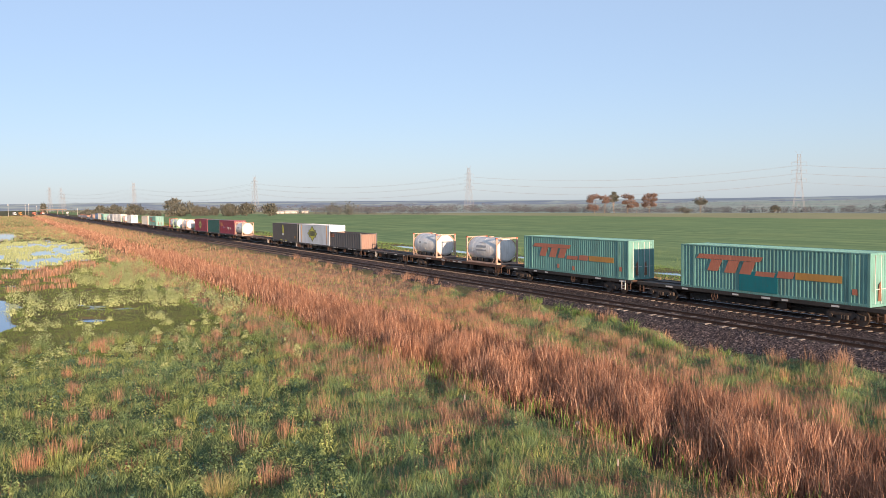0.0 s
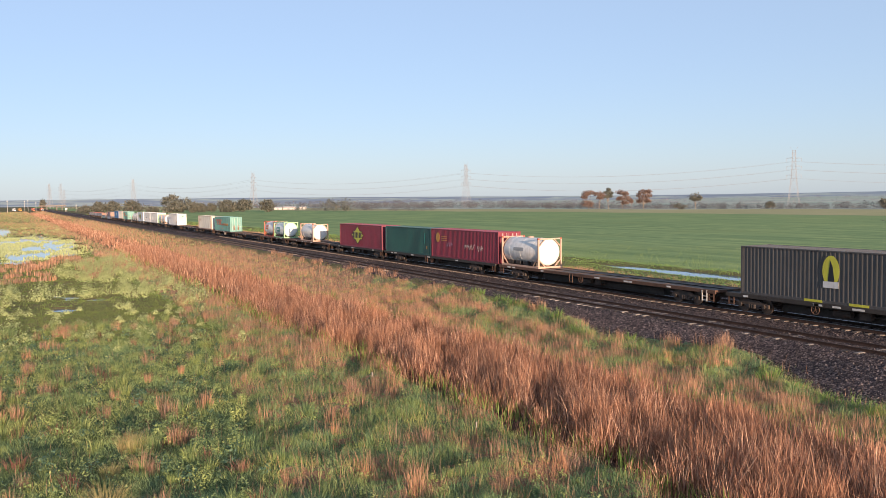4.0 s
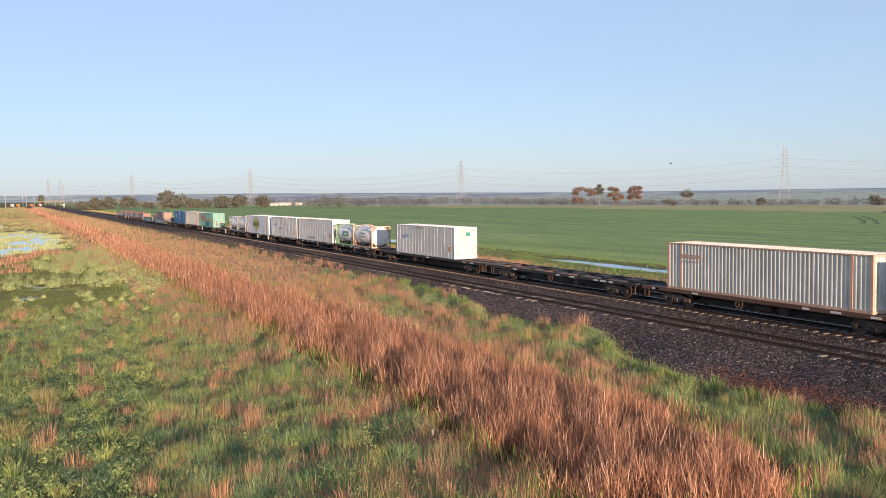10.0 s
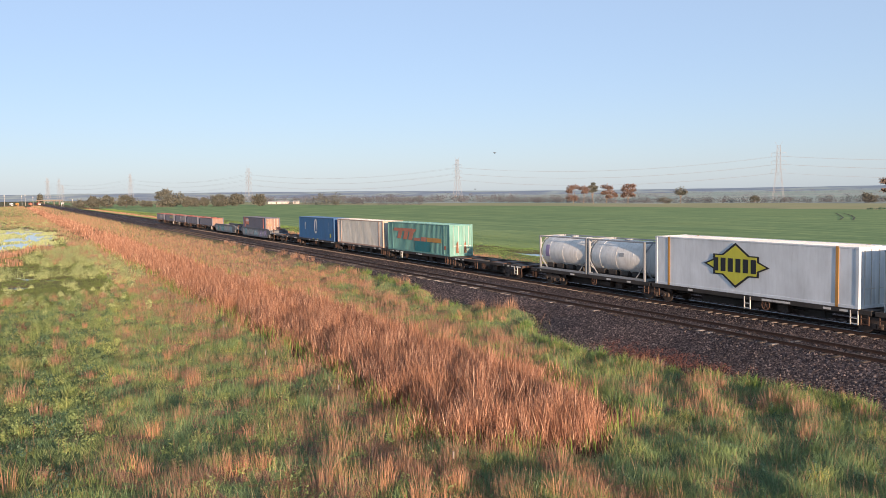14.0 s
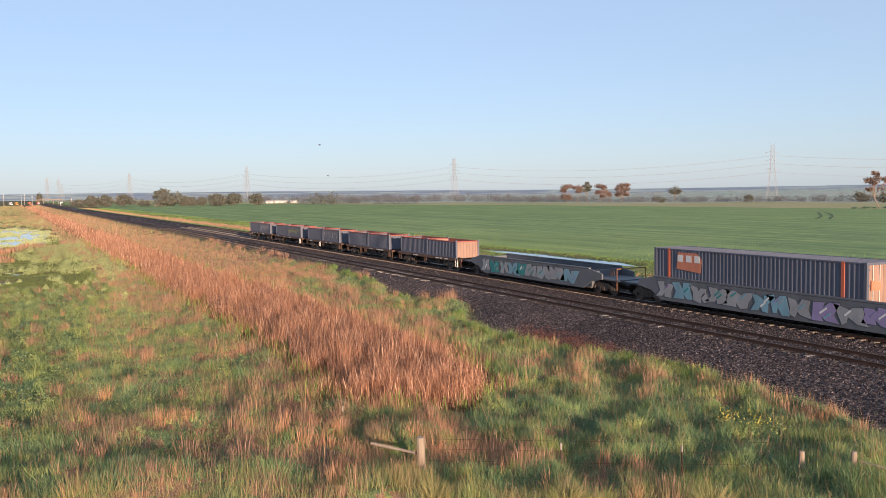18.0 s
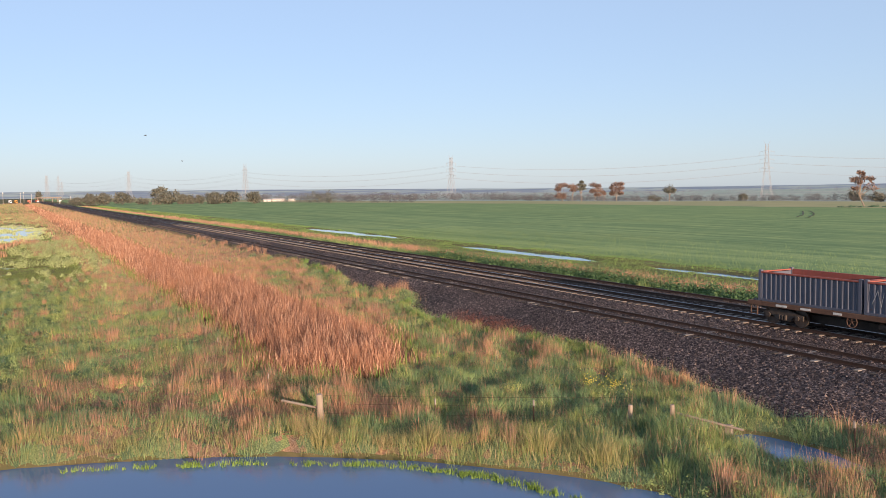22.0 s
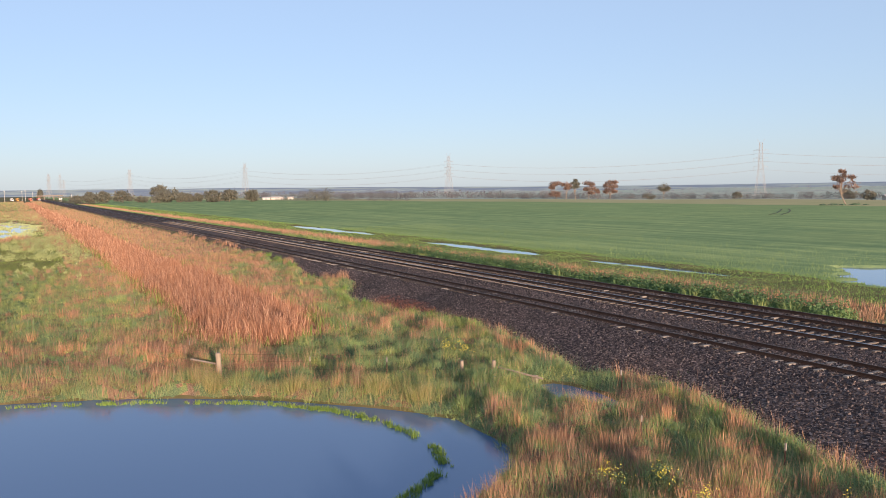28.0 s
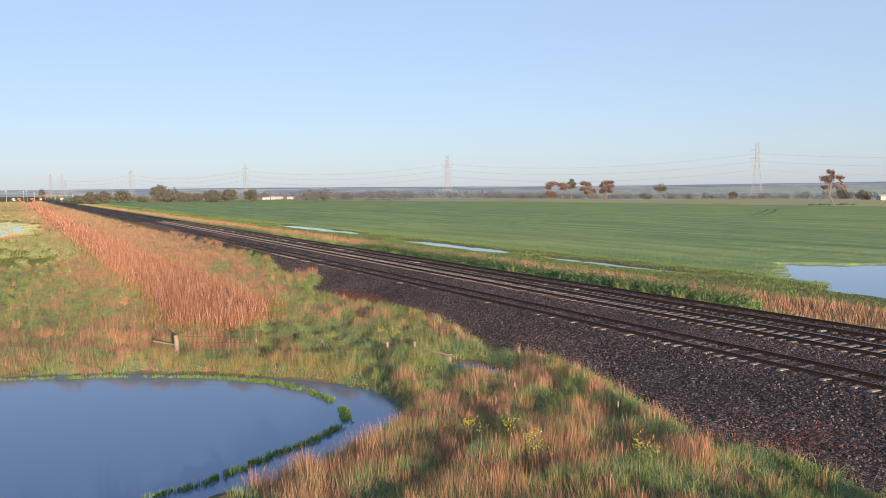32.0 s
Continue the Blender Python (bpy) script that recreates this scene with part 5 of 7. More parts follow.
def mound_height(x, y):
    """How high the matted grass stands in soft mounds over the soil."""
    meadow = meadow_share(x, y)
    soft = 0.34 * ramp01(value_noise(x, y, 1.3, 36, 2), 0.28, 0.74) + 0.08 * value_noise(x, y, 0.4, 37, 1)
    h = soft * (1 - 0.45 * wetland(x, y)) * (1 - meadow) + (0.03 * value_noise(x, y, 0.5, 39, 1)) * meadow
    h = h * (1 - ramp01(wetness(x, y), -0.9, -0.35)) * ramp01(toe(x) - y, -0.1, 0.9)
    return h * (1 - 0.75 * ramp01(reed_belt(x, y), -0.2, 0.5))


def turf_z(x, y):
    return ground_z(x, y) + mound_height(x, y)


def turf_material(name, dark, mid, light):
    """Matted fine grass seen from above: clumps of differing green and a fine grain."""
    m, t, b = nodes_of(name)
    dark, mid, light = ((a, b_, c * 1.1) for a, b_, c in (dark, mid, light))
    grain = noise_of(t, 22.0, (1, 1, 0.35), 5, rough=0.7)
    base = ramp(t, grain, [(0.34, dark), (0.52, mid), (0.68, light)])
    tint = ramp(t, noise_of(t, 1.5, (1, 1, 0.1), 3), [(0.35, (0.68, 0.78, 0.88)), (0.55, (1.0, 1.0, 1.0)), (0.72, (1.35, 1.25, 1.0))])
    base = mixed(t, 1.0, base, tint, "MULTIPLY")
    t.links.new(base, b.inputs["Base Color"])
    b.inputs["Roughness"].default_value = 0.95
    b.inputs["Specular IOR Level"].default_value = 0.1
    relief(t, b, grain, 1.0, 0.12)
    return m


M_TURF = [turf_material("matted_green_grass", (0.08, 0.115, 0.055), (0.18, 0.235, 0.105), (0.31, 0.35, 0.155)), turf_material("matted_tan_grass", (0.15, 0.09, 0.055), (0.32, 0.20, 0.125), (0.46, 0.31, 0.20)),
          turf_material("matted_sage_grass", (0.15, 0.20, 0.075), (0.25, 0.31, 0.13), (0.36, 0.41, 0.20)), turf_material("matted_wet_lawn", (0.12, 0.165, 0.04), (0.20, 0.26, 0.068), (0.29, 0.33, 0.105)), turf_material("matted_reed_litter", (0.05, 0.03, 0.022), (0.12, 0.065, 0.045), (0.22, 0.12, 0.08)),
          turf_material("boggy_dark_herbage", (0.055, 0.08, 0.04), (0.13, 0.175, 0.075), (0.22, 0.27, 0.11))]


def turf(x0, x1, y0, y1, step, seed):
    r = np.random.default_rng(seed)
    ax, ay = np.arange(x0, x1 + step / 2, step), np.arange(y0, y1 + step / 2, step)
    X, Y = np.meshgrid(ax, ay, indexing="ij")
    inner = np.zeros(X.shape)
    inner[1:-1, 1:-1] = 1
    X = X + r.uniform(-0.3, 0.3, X.shape) * step * inner
    Y = Y + r.uniform(-0.3, 0.3, X.shape) * step * inner
    Z = turf_z(X, Y) - 0.03
    idx = np.arange(X.size).reshape(X.shape)
    q = np.stack([idx[:-1, :-1], idx[1:, :-1], idx[1:, 1:], idx[:-1, 1:]], -1).reshape(-1, 4)
    cx, cy = X.ravel()[q].mean(1), Y.ravel()[q].mean(1)
    ok = (cy < toe(cx) - 0.15) & (wetness(cx, cy) < -0.3)
    q, cx, cy = q[ok], cx[ok], cy[ok]
    d = dry_share(cx, cy) + r.normal(0, 0.07, len(cx))
    kind = np.where(d > 0.56, 1, 0)
    mead = meadow_share(cx, cy) > r.uniform(0.3, 0.7, len(cx))
    kind = np.where(mead, 3, kind)
    kind = np.where((wetland(cx, cy) > r.uniform(0.3, 0.7, len(cx))) & ~mead, 5, kind)
    kind = np.where(reed_belt(cx, cy) > 0.1, 4, kind)
    used = np.unique(q)
    remap = np.zeros(X.size, int)
    remap[used] = np.arange(len(used))
    q = remap[q]
    tri = np.concatenate([q[:, [0, 1, 2]], q[:, [0, 2, 3]]])
    ob = tris_mesh("turf", np.stack([X.ravel(), Y.ravel(), Z.ravel()], -1)[used], tri, M_TURF, np.concatenate([kind, kind]), label="matted grass in soft mounds over wet ground", kind="stuff")
    ob.data.polygons.foreach_set("use_smooth", np.ones(len(tri), bool))


turf(-62, 44, -47, -8.4, 0.2, 171)
turf(-150, -62, -56, -8.4, 0.42, 172)
turf(44, 86, -75, -8.4, 0.5, 173)
turf(-62, 44, -75, -47, 0.5, 174)


def blades(name, x, y, h, w, lean, mat, label, seed, out=None, bent=False, z=None):
    """Grass: a pointed blade at each place. out: the way in which each leans (angle)."""
    r = np.random.default_rng(seed)
    n = len(x)
    if not n:
        return
    z = turf_z(x, y) - 0.04 if z is None else z
    h = h * r.uniform(0.7, 1.25, n)
    w = w * r.uniform(0.7, 1.3, n) * 0.5
    a = r.uniform(0, math.tau, n)
    o = r.uniform(0, math.tau, n) if out is None else out + r.normal(0, 0.5, n)
    l = lean * h * r.uniform(0.3, 1.4, n)
    ca, sa, co, so = np.cos(a), np.sin(a), np.cos(o), np.sin(o)
    p = np.stack([x, y, z], -1)
    side = np.stack([ca * w, sa * w, 0 * w], -1)
    tip = p + np.stack([co * l, so * l, h], -1)
    if not bent:
        v = np.stack([p - side, p + side, tip], 1)
        t = np.arange(3 * n).reshape(n, 3)
    else:
        mid = p + np.stack([co * l * 0.3, so * l * 0.3, h * 0.62], -1)
        v = np.stack([p - side, p + side, mid - side * 0.85, mid + side * 0.85, tip], 1)
        t = (np.arange(n)[:, None, None] * 5 + np.array([(0, 1, 3), (0, 3, 2), (2, 3, 4)])[None]).reshape(-1, 3)
    tris_mesh(name, v.reshape(-1, 3), t, [mat], label=label, kind="stuff")


def tussocks(name, x, y, per, radius, h, w, spread, mat, label, seed, z=None):
    """Round tufts whose blades fan outwards."""
    r = np.random.default_rng(seed)
    n = len(x)
    s = np.repeat(r.uniform(0.6, 1.3, n), per)
    d, a = radius * np.sqrt(r.uniform(0, 1, n * per)) * s, r.uniform(0, math.tau, n * per)
    px, py = np.repeat(x, per) + d * np.cos(a), np.repeat(y, per) + d * np.sin(a)
    hh = h * s * (1.05 - 0.45 * (d / (radius * 1.3)) ** 2)
    blades(name, px, py, hh, w, spread * (0.25 + d / radius), mat, label, seed + 1, a, True, None if z is None else np.full(n * per, z))


def leafy(name, x, y, leaves, radius, height, size, mat, label, seed, lift=0.0, z=None, cone=0.0):
    """Bushy weeds: small leaves spread through low domes; cone draws them in towards the top."""
    r = np.random.default_rng(seed)
    n = len(x) * leaves
    s = np.repeat(r.uniform(0.6, 1.35, len(x)), leaves)
    u = r.normal(0, 1, (n, 3))
    u /= np.linalg.norm(u, axis=1)[:, None]
    u *= (r.uniform(0.25, 1.0, n) ** 0.5)[:, None]
    u[:, :2] *= (1 - cone * np.abs(u[:, 2]))[:, None]
    lump = 1 + 0.35 * np.sin(7 * u[:, 0] + np.repeat(x, leaves)) * np.cos(6 * u[:, 1])
    gz = turf_z(x, y) - 0.05 if z is None else np.full(len(x), z)
    c = np.stack([np.repeat(x, leaves) + u[:, 0] * radius * s * lump, np.repeat(y, leaves) + u[:, 1] * radius * s * lump, np.repeat(gz, leaves) + lift + np.abs(u[:, 2]) * height * s * lump], -1)
    out = np.stack([u[:, 0], u[:, 1], np.abs(u[:, 2]) + 0.15], -1) + r.normal(0, 0.2, (n, 3))
    e1 = np.cross(out, r.normal(0, 1, (n, 3)))
    e1 /= np.linalg.norm(e1, axis=1)[:, None]
    e2 = np.cross(out, e1)
    e2 /= np.linalg.norm(e2, axis=1)[:, None]
    k = (size * r.uniform(0.6, 1.4, n))[:, None]
    v = np.stack([c - e1 * k, c + e2 * k * 0.45, c + e1 * k, c - e2 * k * 0.45], 1)
    t = (np.arange(n)[:, None, None] * 4 + np.array([(0, 1, 2), (0, 2, 3)])[None]).reshape(-1, 3)
    tris_mesh(name, v.reshape(-1, 3), t, [mat], label=label, kind="stuff")


def scatter(n, x0, x1, y0, y1, seed):
    r = np.random.default_rng(seed)
    x, y = r.uniform(x0, x1, n), r.uniform(y0, y1, n)
    near_line = y > -45.5 + 0.179 * (x + 25) - 2.0
    ok = near_line & (y < toe(x) - 0.2 + r.normal(0, 0.5, n))
    x, y = x[ok], y[ok]
    w = wetness(x, y)
    ok = w < -0.25
    return x[ok], y[ok], w[ok], r


def sward(n, x0, x1, y0, y1, size, height, seed, where):
    """Mixed rough grass over a stretch of the plan: soft green mounds with thin tan stalks rising out of them."""
    x, y, w, r = scatter(n, x0, x1, y0, y1, seed)
    free = reed_belt(x, y) < 0.15
    x, y, w = x[free], y[free], w[free]
    m = len(x)
    d = dry_share(x, y)
    u = r.uniform(0, 1, m)
    bank = (w > -2.0) & (w < -0.2) & (x > 5) & (r.uniform(0, 1, m) < 0.85) & (edge_distance(POND, x, y) < 2.1) & (x < 19.5)
    meadow = (meadow_share(x, y) > r.uniform(0.25, 0.75, m)) & ~bank
    mound = mound_height(x, y) / 0.45
    stalk = u < np.clip(0.08 + 1.7 * (d - 0.47), 0.05, 0.55) * (1 - 0.7 * wetland(x, y))
    blue = value_noise(x, y, 1.3, 35) + 0.5 * (mound - 0.5) * -0.3 + 0.12 * ramp01(x, -2, 8) + r.normal(0, 0.08, m) > 0.55
    kind = np.where(stalk, 0, np.where(blue, 2, 1))
    kind = np.where(meadow, 3, kind)
    kind = np.where(bank & (r.uniform(0, 1, m) < 0.8), 4, kind)
    swell = 0.6 + 0.6 * mound
    for k, (mat, hh, ww, lean, label) in enumerate(((M_TAN, 0.60, 0.0115, 0.3, "thin dry tan stalks standing over the grass"), (M_GRASS, 0.26, 0.018, 0.75, "soft yellow-green rough grass in mounds"), (M_WEED, 0.26, 0.019, 0.8, "soft blue-green rough grass in mounds"), (M_LAWN, 0.09, 0.02, 0.7, "short dark wet meadow grass"), (M_BANK, 0.66, 0.0115, 0.4, "straw and green tall grass along the pond bank"))):
        s = kind == k
        up = 0.55 + 0.55 * swell[s] if k == 0 else (np.ones(s.sum()) if k == 3 else swell[s])
        up = up * (0.55 + 0.9 * value_noise(x[s], y[s], 0.7, 46, 1)) if k == 4 else up
        blades(("tan_grass", "green_grass", "weeds", "meadow_grass", "bank_grass")[k], x[s], y[s], hh * height * up, ww * size, lean, mat, label + where, seed + 50 + k)


sward(320000, -62, 12, -46, -24, 0.9, 1.0, 101, " near the pond")
sward(150000, -62, 3, -20.5, -8.5, 1.1, 0.95, 102, " by the ballast bank")
sward(280000, 3, 44, -28, -8.5, 0.8, 1.0, 103, " between pond and railway")
sward(140000, -150, -62, -52, -8.5, 2.0, 1.0, 104, " farther along the line")
sward(110000, -420, -150, -62, -8.5, 5.0, 1.2, 105, " far along the line")
sward(50000, 44, 84, -62, -8.5, 2.0, 1.1, 107, " past the pond")
sward(40000, -1100, -420, -90, -8.5, 14.0, 1.5, 106, " in the distance")


def reeds(n, x0, x1, size, seed):
    r = np.random.default_rng(seed)
    x, y = r.uniform(x0, x1, n), r.uniform(-27, -16.5, n)
    b = reed_belt(x, y) + 3.0 * (value_noise(x, y, 2.4, 43, 3) - 0.5)
    clump = value_noise(x, y, 0.8, 41, 2)
    ok = (b > -0.3) & (r.uniform(0, 1, n) < (0.12 + 0.88 * ramp01(b, -0.3, 1.8)) * (0.10 + 0.9 * ramp01(clump, 0.36, 0.62)))
    x, y, clump, b = x[ok], y[ok], clump[ok], b[ok]
    m = len(x)
    hh = 1.22 * (0.70 + 0.5 * value_noise(x, y, 2.2, 42, 2)) * (0.75 + 0.5 * clump) * (0.38 + 0.62 * ramp01(b, -0.3, 1.8)) * r.uniform(0.6, 1.25, m)
    wild = r.uniform(0, 1, m)
    stem = r.uniform(0, 1, m) < 0.18
    away = np.full(m, 2.6) + r.normal(0, 1.9, m)
    blades("reeds", x[stem], y[stem], hh[stem], 0.015 * size, np.where(wild < 0.15, 0.7, 0.22)[stem], M_REED, "tall dry rust-orange reeds in a dense belt", seed + 1, away[stem], True)
    leaf = ~stem
    lift = turf_z(x, y) + hh * r.uniform(0.0, 0.6, m)
    blades("reed_leaves", x[leaf], y[leaf], (hh * r.uniform(0.35, 0.6, m))[leaf], 0.024 * size, np.where(wild < 0.2, 0.9, 0.3)[leaf], M_REED, "dry rust-orange reed leaves in a dense belt", seed + 5, away[leaf], False, lift[leaf])
    if size < 3:
        g = (b < 0.9) & (r.uniform(0, 1, m) < 0.3)
        blades("green_reeds", x[g], y[g] + r.normal(0, 0.25, g.sum()), 0.62 * r.uniform(0.6, 1.3, g.sum()), 0.026 * size, 0.25, M_SEDGE, "fresh green reeds at the belt's foot", seed + 2, None, True)


reeds(470000, -62, 7, 1.0, 111)
reeds(110000, -150, -62, 1.9, 112)
reeds(26000, -420, -150, 4.5, 113)
reeds(9000, -900, -420, 14.0, 114)

r0 = np.random.default_rng(77)


def spots(n, x0, x1, y0, y1, test=None):
    x, y = r0.uniform(x0, x1, n), r0.uniform(y0, y1, n)
    ok = (wetness(x, y) < -0.15) & (reed_belt(x, y) < -0.3) & (y < toe(x) - 0.6)
    if test is not None:
        ok &= test(x, y)
    return x[ok], y[ok]


# flat lawn and pale domed tussocks of the wet meadow
x, y = spots(26000, -66, -40, -46, -28.5, lambda x, y: meadow_share(x, y) > 0.3)
blades("meadow_grass", x, y, 0.12, 0.022, 0.5, M_LAWN, "short olive-green wet meadow grass", 161)
x, y = spots(20000, -140, -66, -54, -28.5, lambda x, y: meadow_share(x, y) > 0.3)
blades("meadow_grass", x, y, 0.15, 0.09, 0.5, M_LAWN, "short olive-green wet meadow grass farther on", 162)
x, y = spots(300, -124, -60, -44, -26.5, lambda x, y: value_noise(x, y, 9.0, 51) + 0.35 * ramp01(y, -39, -30) + 0.12 * ramp01(-x, 62, 76) > 0.70)
leafy("sage_tussocks", x, y, 280, 0.95, 1.35, 0.075, M_SAGE, "pale sage sedge tussocks standing on the wet lawn", 121, cone=0.6)
x, y = spots(70, -64, -40, -44, -27.5)
leafy("sage_tussocks", x, y, 140, 0.5, 0.55, 0.07, M_SAGE, "pale sage sedge tussocks at the lawn's edge", 120, cone=0.5)
x, y = spots(260, -330, -135, -60, -27)
tussocks("sage_tussocks", x, y, 26, 0.8, 0.6, 0.09, 0.6, M_SAGE, "pale sage tussocks far over the meadow", 122)
x, y = spots(70, -135, -92, -50, -27, lambda x, y: value_noise(x, y, 8.0, 53) > 0.5)
tussocks("rush_clumps", x, y, 80, 1.1, 0.75, 0.05, 0.25, M_TAN, "rust-tan rush clumps at the far lawn", 160)
# separate leafy bushes, grass tufts and rusty clumps of the boggy ground
x, y = spots(1700, -60, 8, -46, -27.5, lambda x, y: (wetland(x, y) > 0.5) & (value_noise(x, y, 1.6, 52) > 0.42))
leafy("leafy_weeds", x, y, 100, 0.40, 0.62, 0.045, M_LEAF, "pale green leafy weeds in boggy ground", 123, cone=0.25)
x, y = spots(700, -60, 8, -46, -27.5, lambda x, y: wetland(x, y) > 0.4)
leafy("dark_weeds", x, y, 46, 0.36, 0.34, 0.06, M_DARKLEAF, "low blue-green weeds in boggy ground", 118)
x, y = spots(200, -58, 8, -45, -28, lambda x, y: wetland(x, y) > 0.4)
tussocks("green_tufts", x, y, 90, 0.26, 0.55, 0.016, 0.7, M_GRASS, "yellow-green grass tufts in boggy ground", 119)
x, y = spots(170, -58, 8, -45, -28, lambda x, y: wetland(x, y) > 0.3)
tussocks("rusty_clumps", x, y, 70, 0.28, 0.66, 0.011, 0.28, M_TAN, "upright rusty grass clumps in boggy ground", 117)
x, y = spots(120, -50, 8, -45, -29, lambda x, y: wetland(x, y) > 0.4)
tussocks("dock_stems", x, y, 26, 0.25, 0.42, 0.016, 0.6, M_REDWEED, "dark red dock stems in boggy ground", 116)
# soft mounds and feathery tufts of the dry drifts
x, y = spots(1600, -62, 42, -44, -10, lambda x, y: (dry_share(x, y) > 0.48) & (meadow_share(x, y) < 0.3) & (wetland(x, y) < 0.5))
tussocks("tan_tufts", x, y, 40, 0.26, 0.66, 0.0125, 0.28, M_TAN, "feathery rusty-tan grass tufts", 124)
x, y = spots(800, -50, 42, -44, -10, lambda x, y: (dry_share(x, y) < 0.6) & (meadow_share(x, y) < 0.4) & (wetland(x, y) < 0.5))
tussocks("green_tufts", x, y, 64, 0.32, 0.38, 0.0115, 0.6, M_GRASS, "fresh yellow-green grass tufts", 125)
x, y = spots(1500, -70, 42, -38, -10.5, lambda x, y: (dry_share(x, y) < 0.50) & (wetland(x, y) < 0.5) & (meadow_share(x, y) < 0.4))
tussocks("soft_mounds", x, y, 80, 0.42, 0.38, 0.0125, 0.75, M_WEED, "soft blue-green grass mounds beside the reeds", 126)
x, y = spots(420, -50, 8, -34, -25.5, lambda x, y: (wetland(x, y) < 0.6) & (meadow_share(x, y) < 0.4))
leafy("leafy_weeds", x, y, 54, 0.26, 0.42, 0.042, M_LEAF, "pale green leafy weeds among dry grass", 115)
x, y = spots(1100, -55, 45, -14, -6.8, lambda x, y: (y > toe(x) - 1.5) & (value_noise(x, y, 4.0, 57) > 0.42))
tussocks("bank_tufts", x, y, 40, 0.32, 0.48, 0.018, 0.75, M_FRESH, "bright green tufts at the foot of the ballast", 127)
x, y = spots(1200, -110, 45, -14, -6.8, lambda x, y: (y > toe(x) - 1.6) & (value_noise(x, y, 3.0, 56) > 0.45))
tussocks("bank_stalks", x, y, 36, 0.34, 0.68, 0.013, 0.35, M_TAN, "feathery tan stalks at the foot of the ballast", 114)
x, y = spots(520, 3, 43, -26, -9.5, lambda x, y: dry_share(x, y) < 0.5)
leafy("leafy_weeds", x, y, 60, 0.30, 0.42, 0.036, M_DARKLEAF, "blue-green leafy weeds by the ditch", 135)
x, y = spots(800, 3, 43, -26, -9.5, lambda x, y: value_noise(x, y, 3.0, 59) > 0.45)
tussocks("green_tufts", x, y, 64, 0.32, 0.40, 0.0105, 0.6, M_GRASS, "fresh green grass tufts by the ditch", 136)
# straw tussocks at the pond
px, py = np.array([17.0, 18.6, 12.6, 14.6, -17.5, -19.6, -14.2]), np.array([-21.6, -20.6, -27.2, -24.4, -38.8, -37.9, -39.2])
tussocks("straw_tussocks", px, py, 300, 0.4, 0.62, 0.012, 0.7, M_BANK, "round straw-coloured tussocks on the pond bank", 128)
# green sedge line standing in the pond
LINE = np.array([(10.6, -34.8), (12.6, -29.9), (15.3, -25.6), (17.6, -23.7), (20.1, -22.6), (23.1, -22.2), (25.6, -22.9), (27.2, -24.7), (28.3, -26.6), (29.6, -28.6), (30.6, -31.5)])
s = r0.uniform(0, len(LINE) - 1.001, 520)
i = s.astype(int)
px = LINE[i, 0] + (s - i) * (LINE[i + 1, 0] - LINE[i, 0]) + r0.normal(0, 0.10, 520)
py = LINE[i, 1] + (s - i) * (LINE[i + 1, 1] - LINE[i, 1]) + r0.normal(0, 0.10, 520)
ok = value_noise(px, py, 0.9, 55) > 0.36
tussocks("water_sedge", px[ok], py[ok], 16, 0.11, 0.18, 0.016, 0.4, M_SEDGE, "bright green sedge standing in the pond", 129, WATER_Z - 0.03)
# broad-leaved weeds along the pond's railway side
x, y = spots(300, 20, 31, -26, -18.5, lambda x, y: edge_distance(POND, x, y) < 1.1)
leafy("shore_weeds", x, y, 80, 0.22, 0.35, 0.035, M_LEAF, "pale leafy weeds along the pond shore", 130)
# yellow flowering weeds
for fx, fy in ((11.7, -15.7), (12.6, -15.2), (29.7, -19.9), (31.2, -19.2), (33.0, -19.4), (35.2, -17.0)):
    leafy("flowering_weed", np.full(3, fx) + r0.normal(0, 0.3, 3), np.full(3, fy) + r0.normal(0, 0.3, 3), 220, 0.45, 0.55, 0.035, M_LEAF, "pale green weed under yellow flowers", 131)
    leafy("yellow_flowers", np.array([fx, fx + 0.4]), np.array([fy, fy - 0.2]), 60, 0.55, 0.5, 0.03, M_FLOWER, "small yellow flowers on tall weeds", 132, 0.42)
# red-brown weeds on the ballast shoulder
x, y = r0.normal(-4.5, 2.8, 300), r0.normal(-10.7, 0.6, 300)
tussocks("red_weeds", x, y, 22, 0.32, 0.12, 0.024, 1.1, M_REDWEED, "dry red-brown weeds creeping on the ballast", 133)
x, y = r0.normal(35.5, 1.6, 60), r0.normal(-11.3, 0.6, 60)
tussocks("red_weeds", x, y, 18, 0.35, 0.11, 0.03, 1.2, M_REDWEED, "dry red-brown weeds creeping on the ballast", 134)


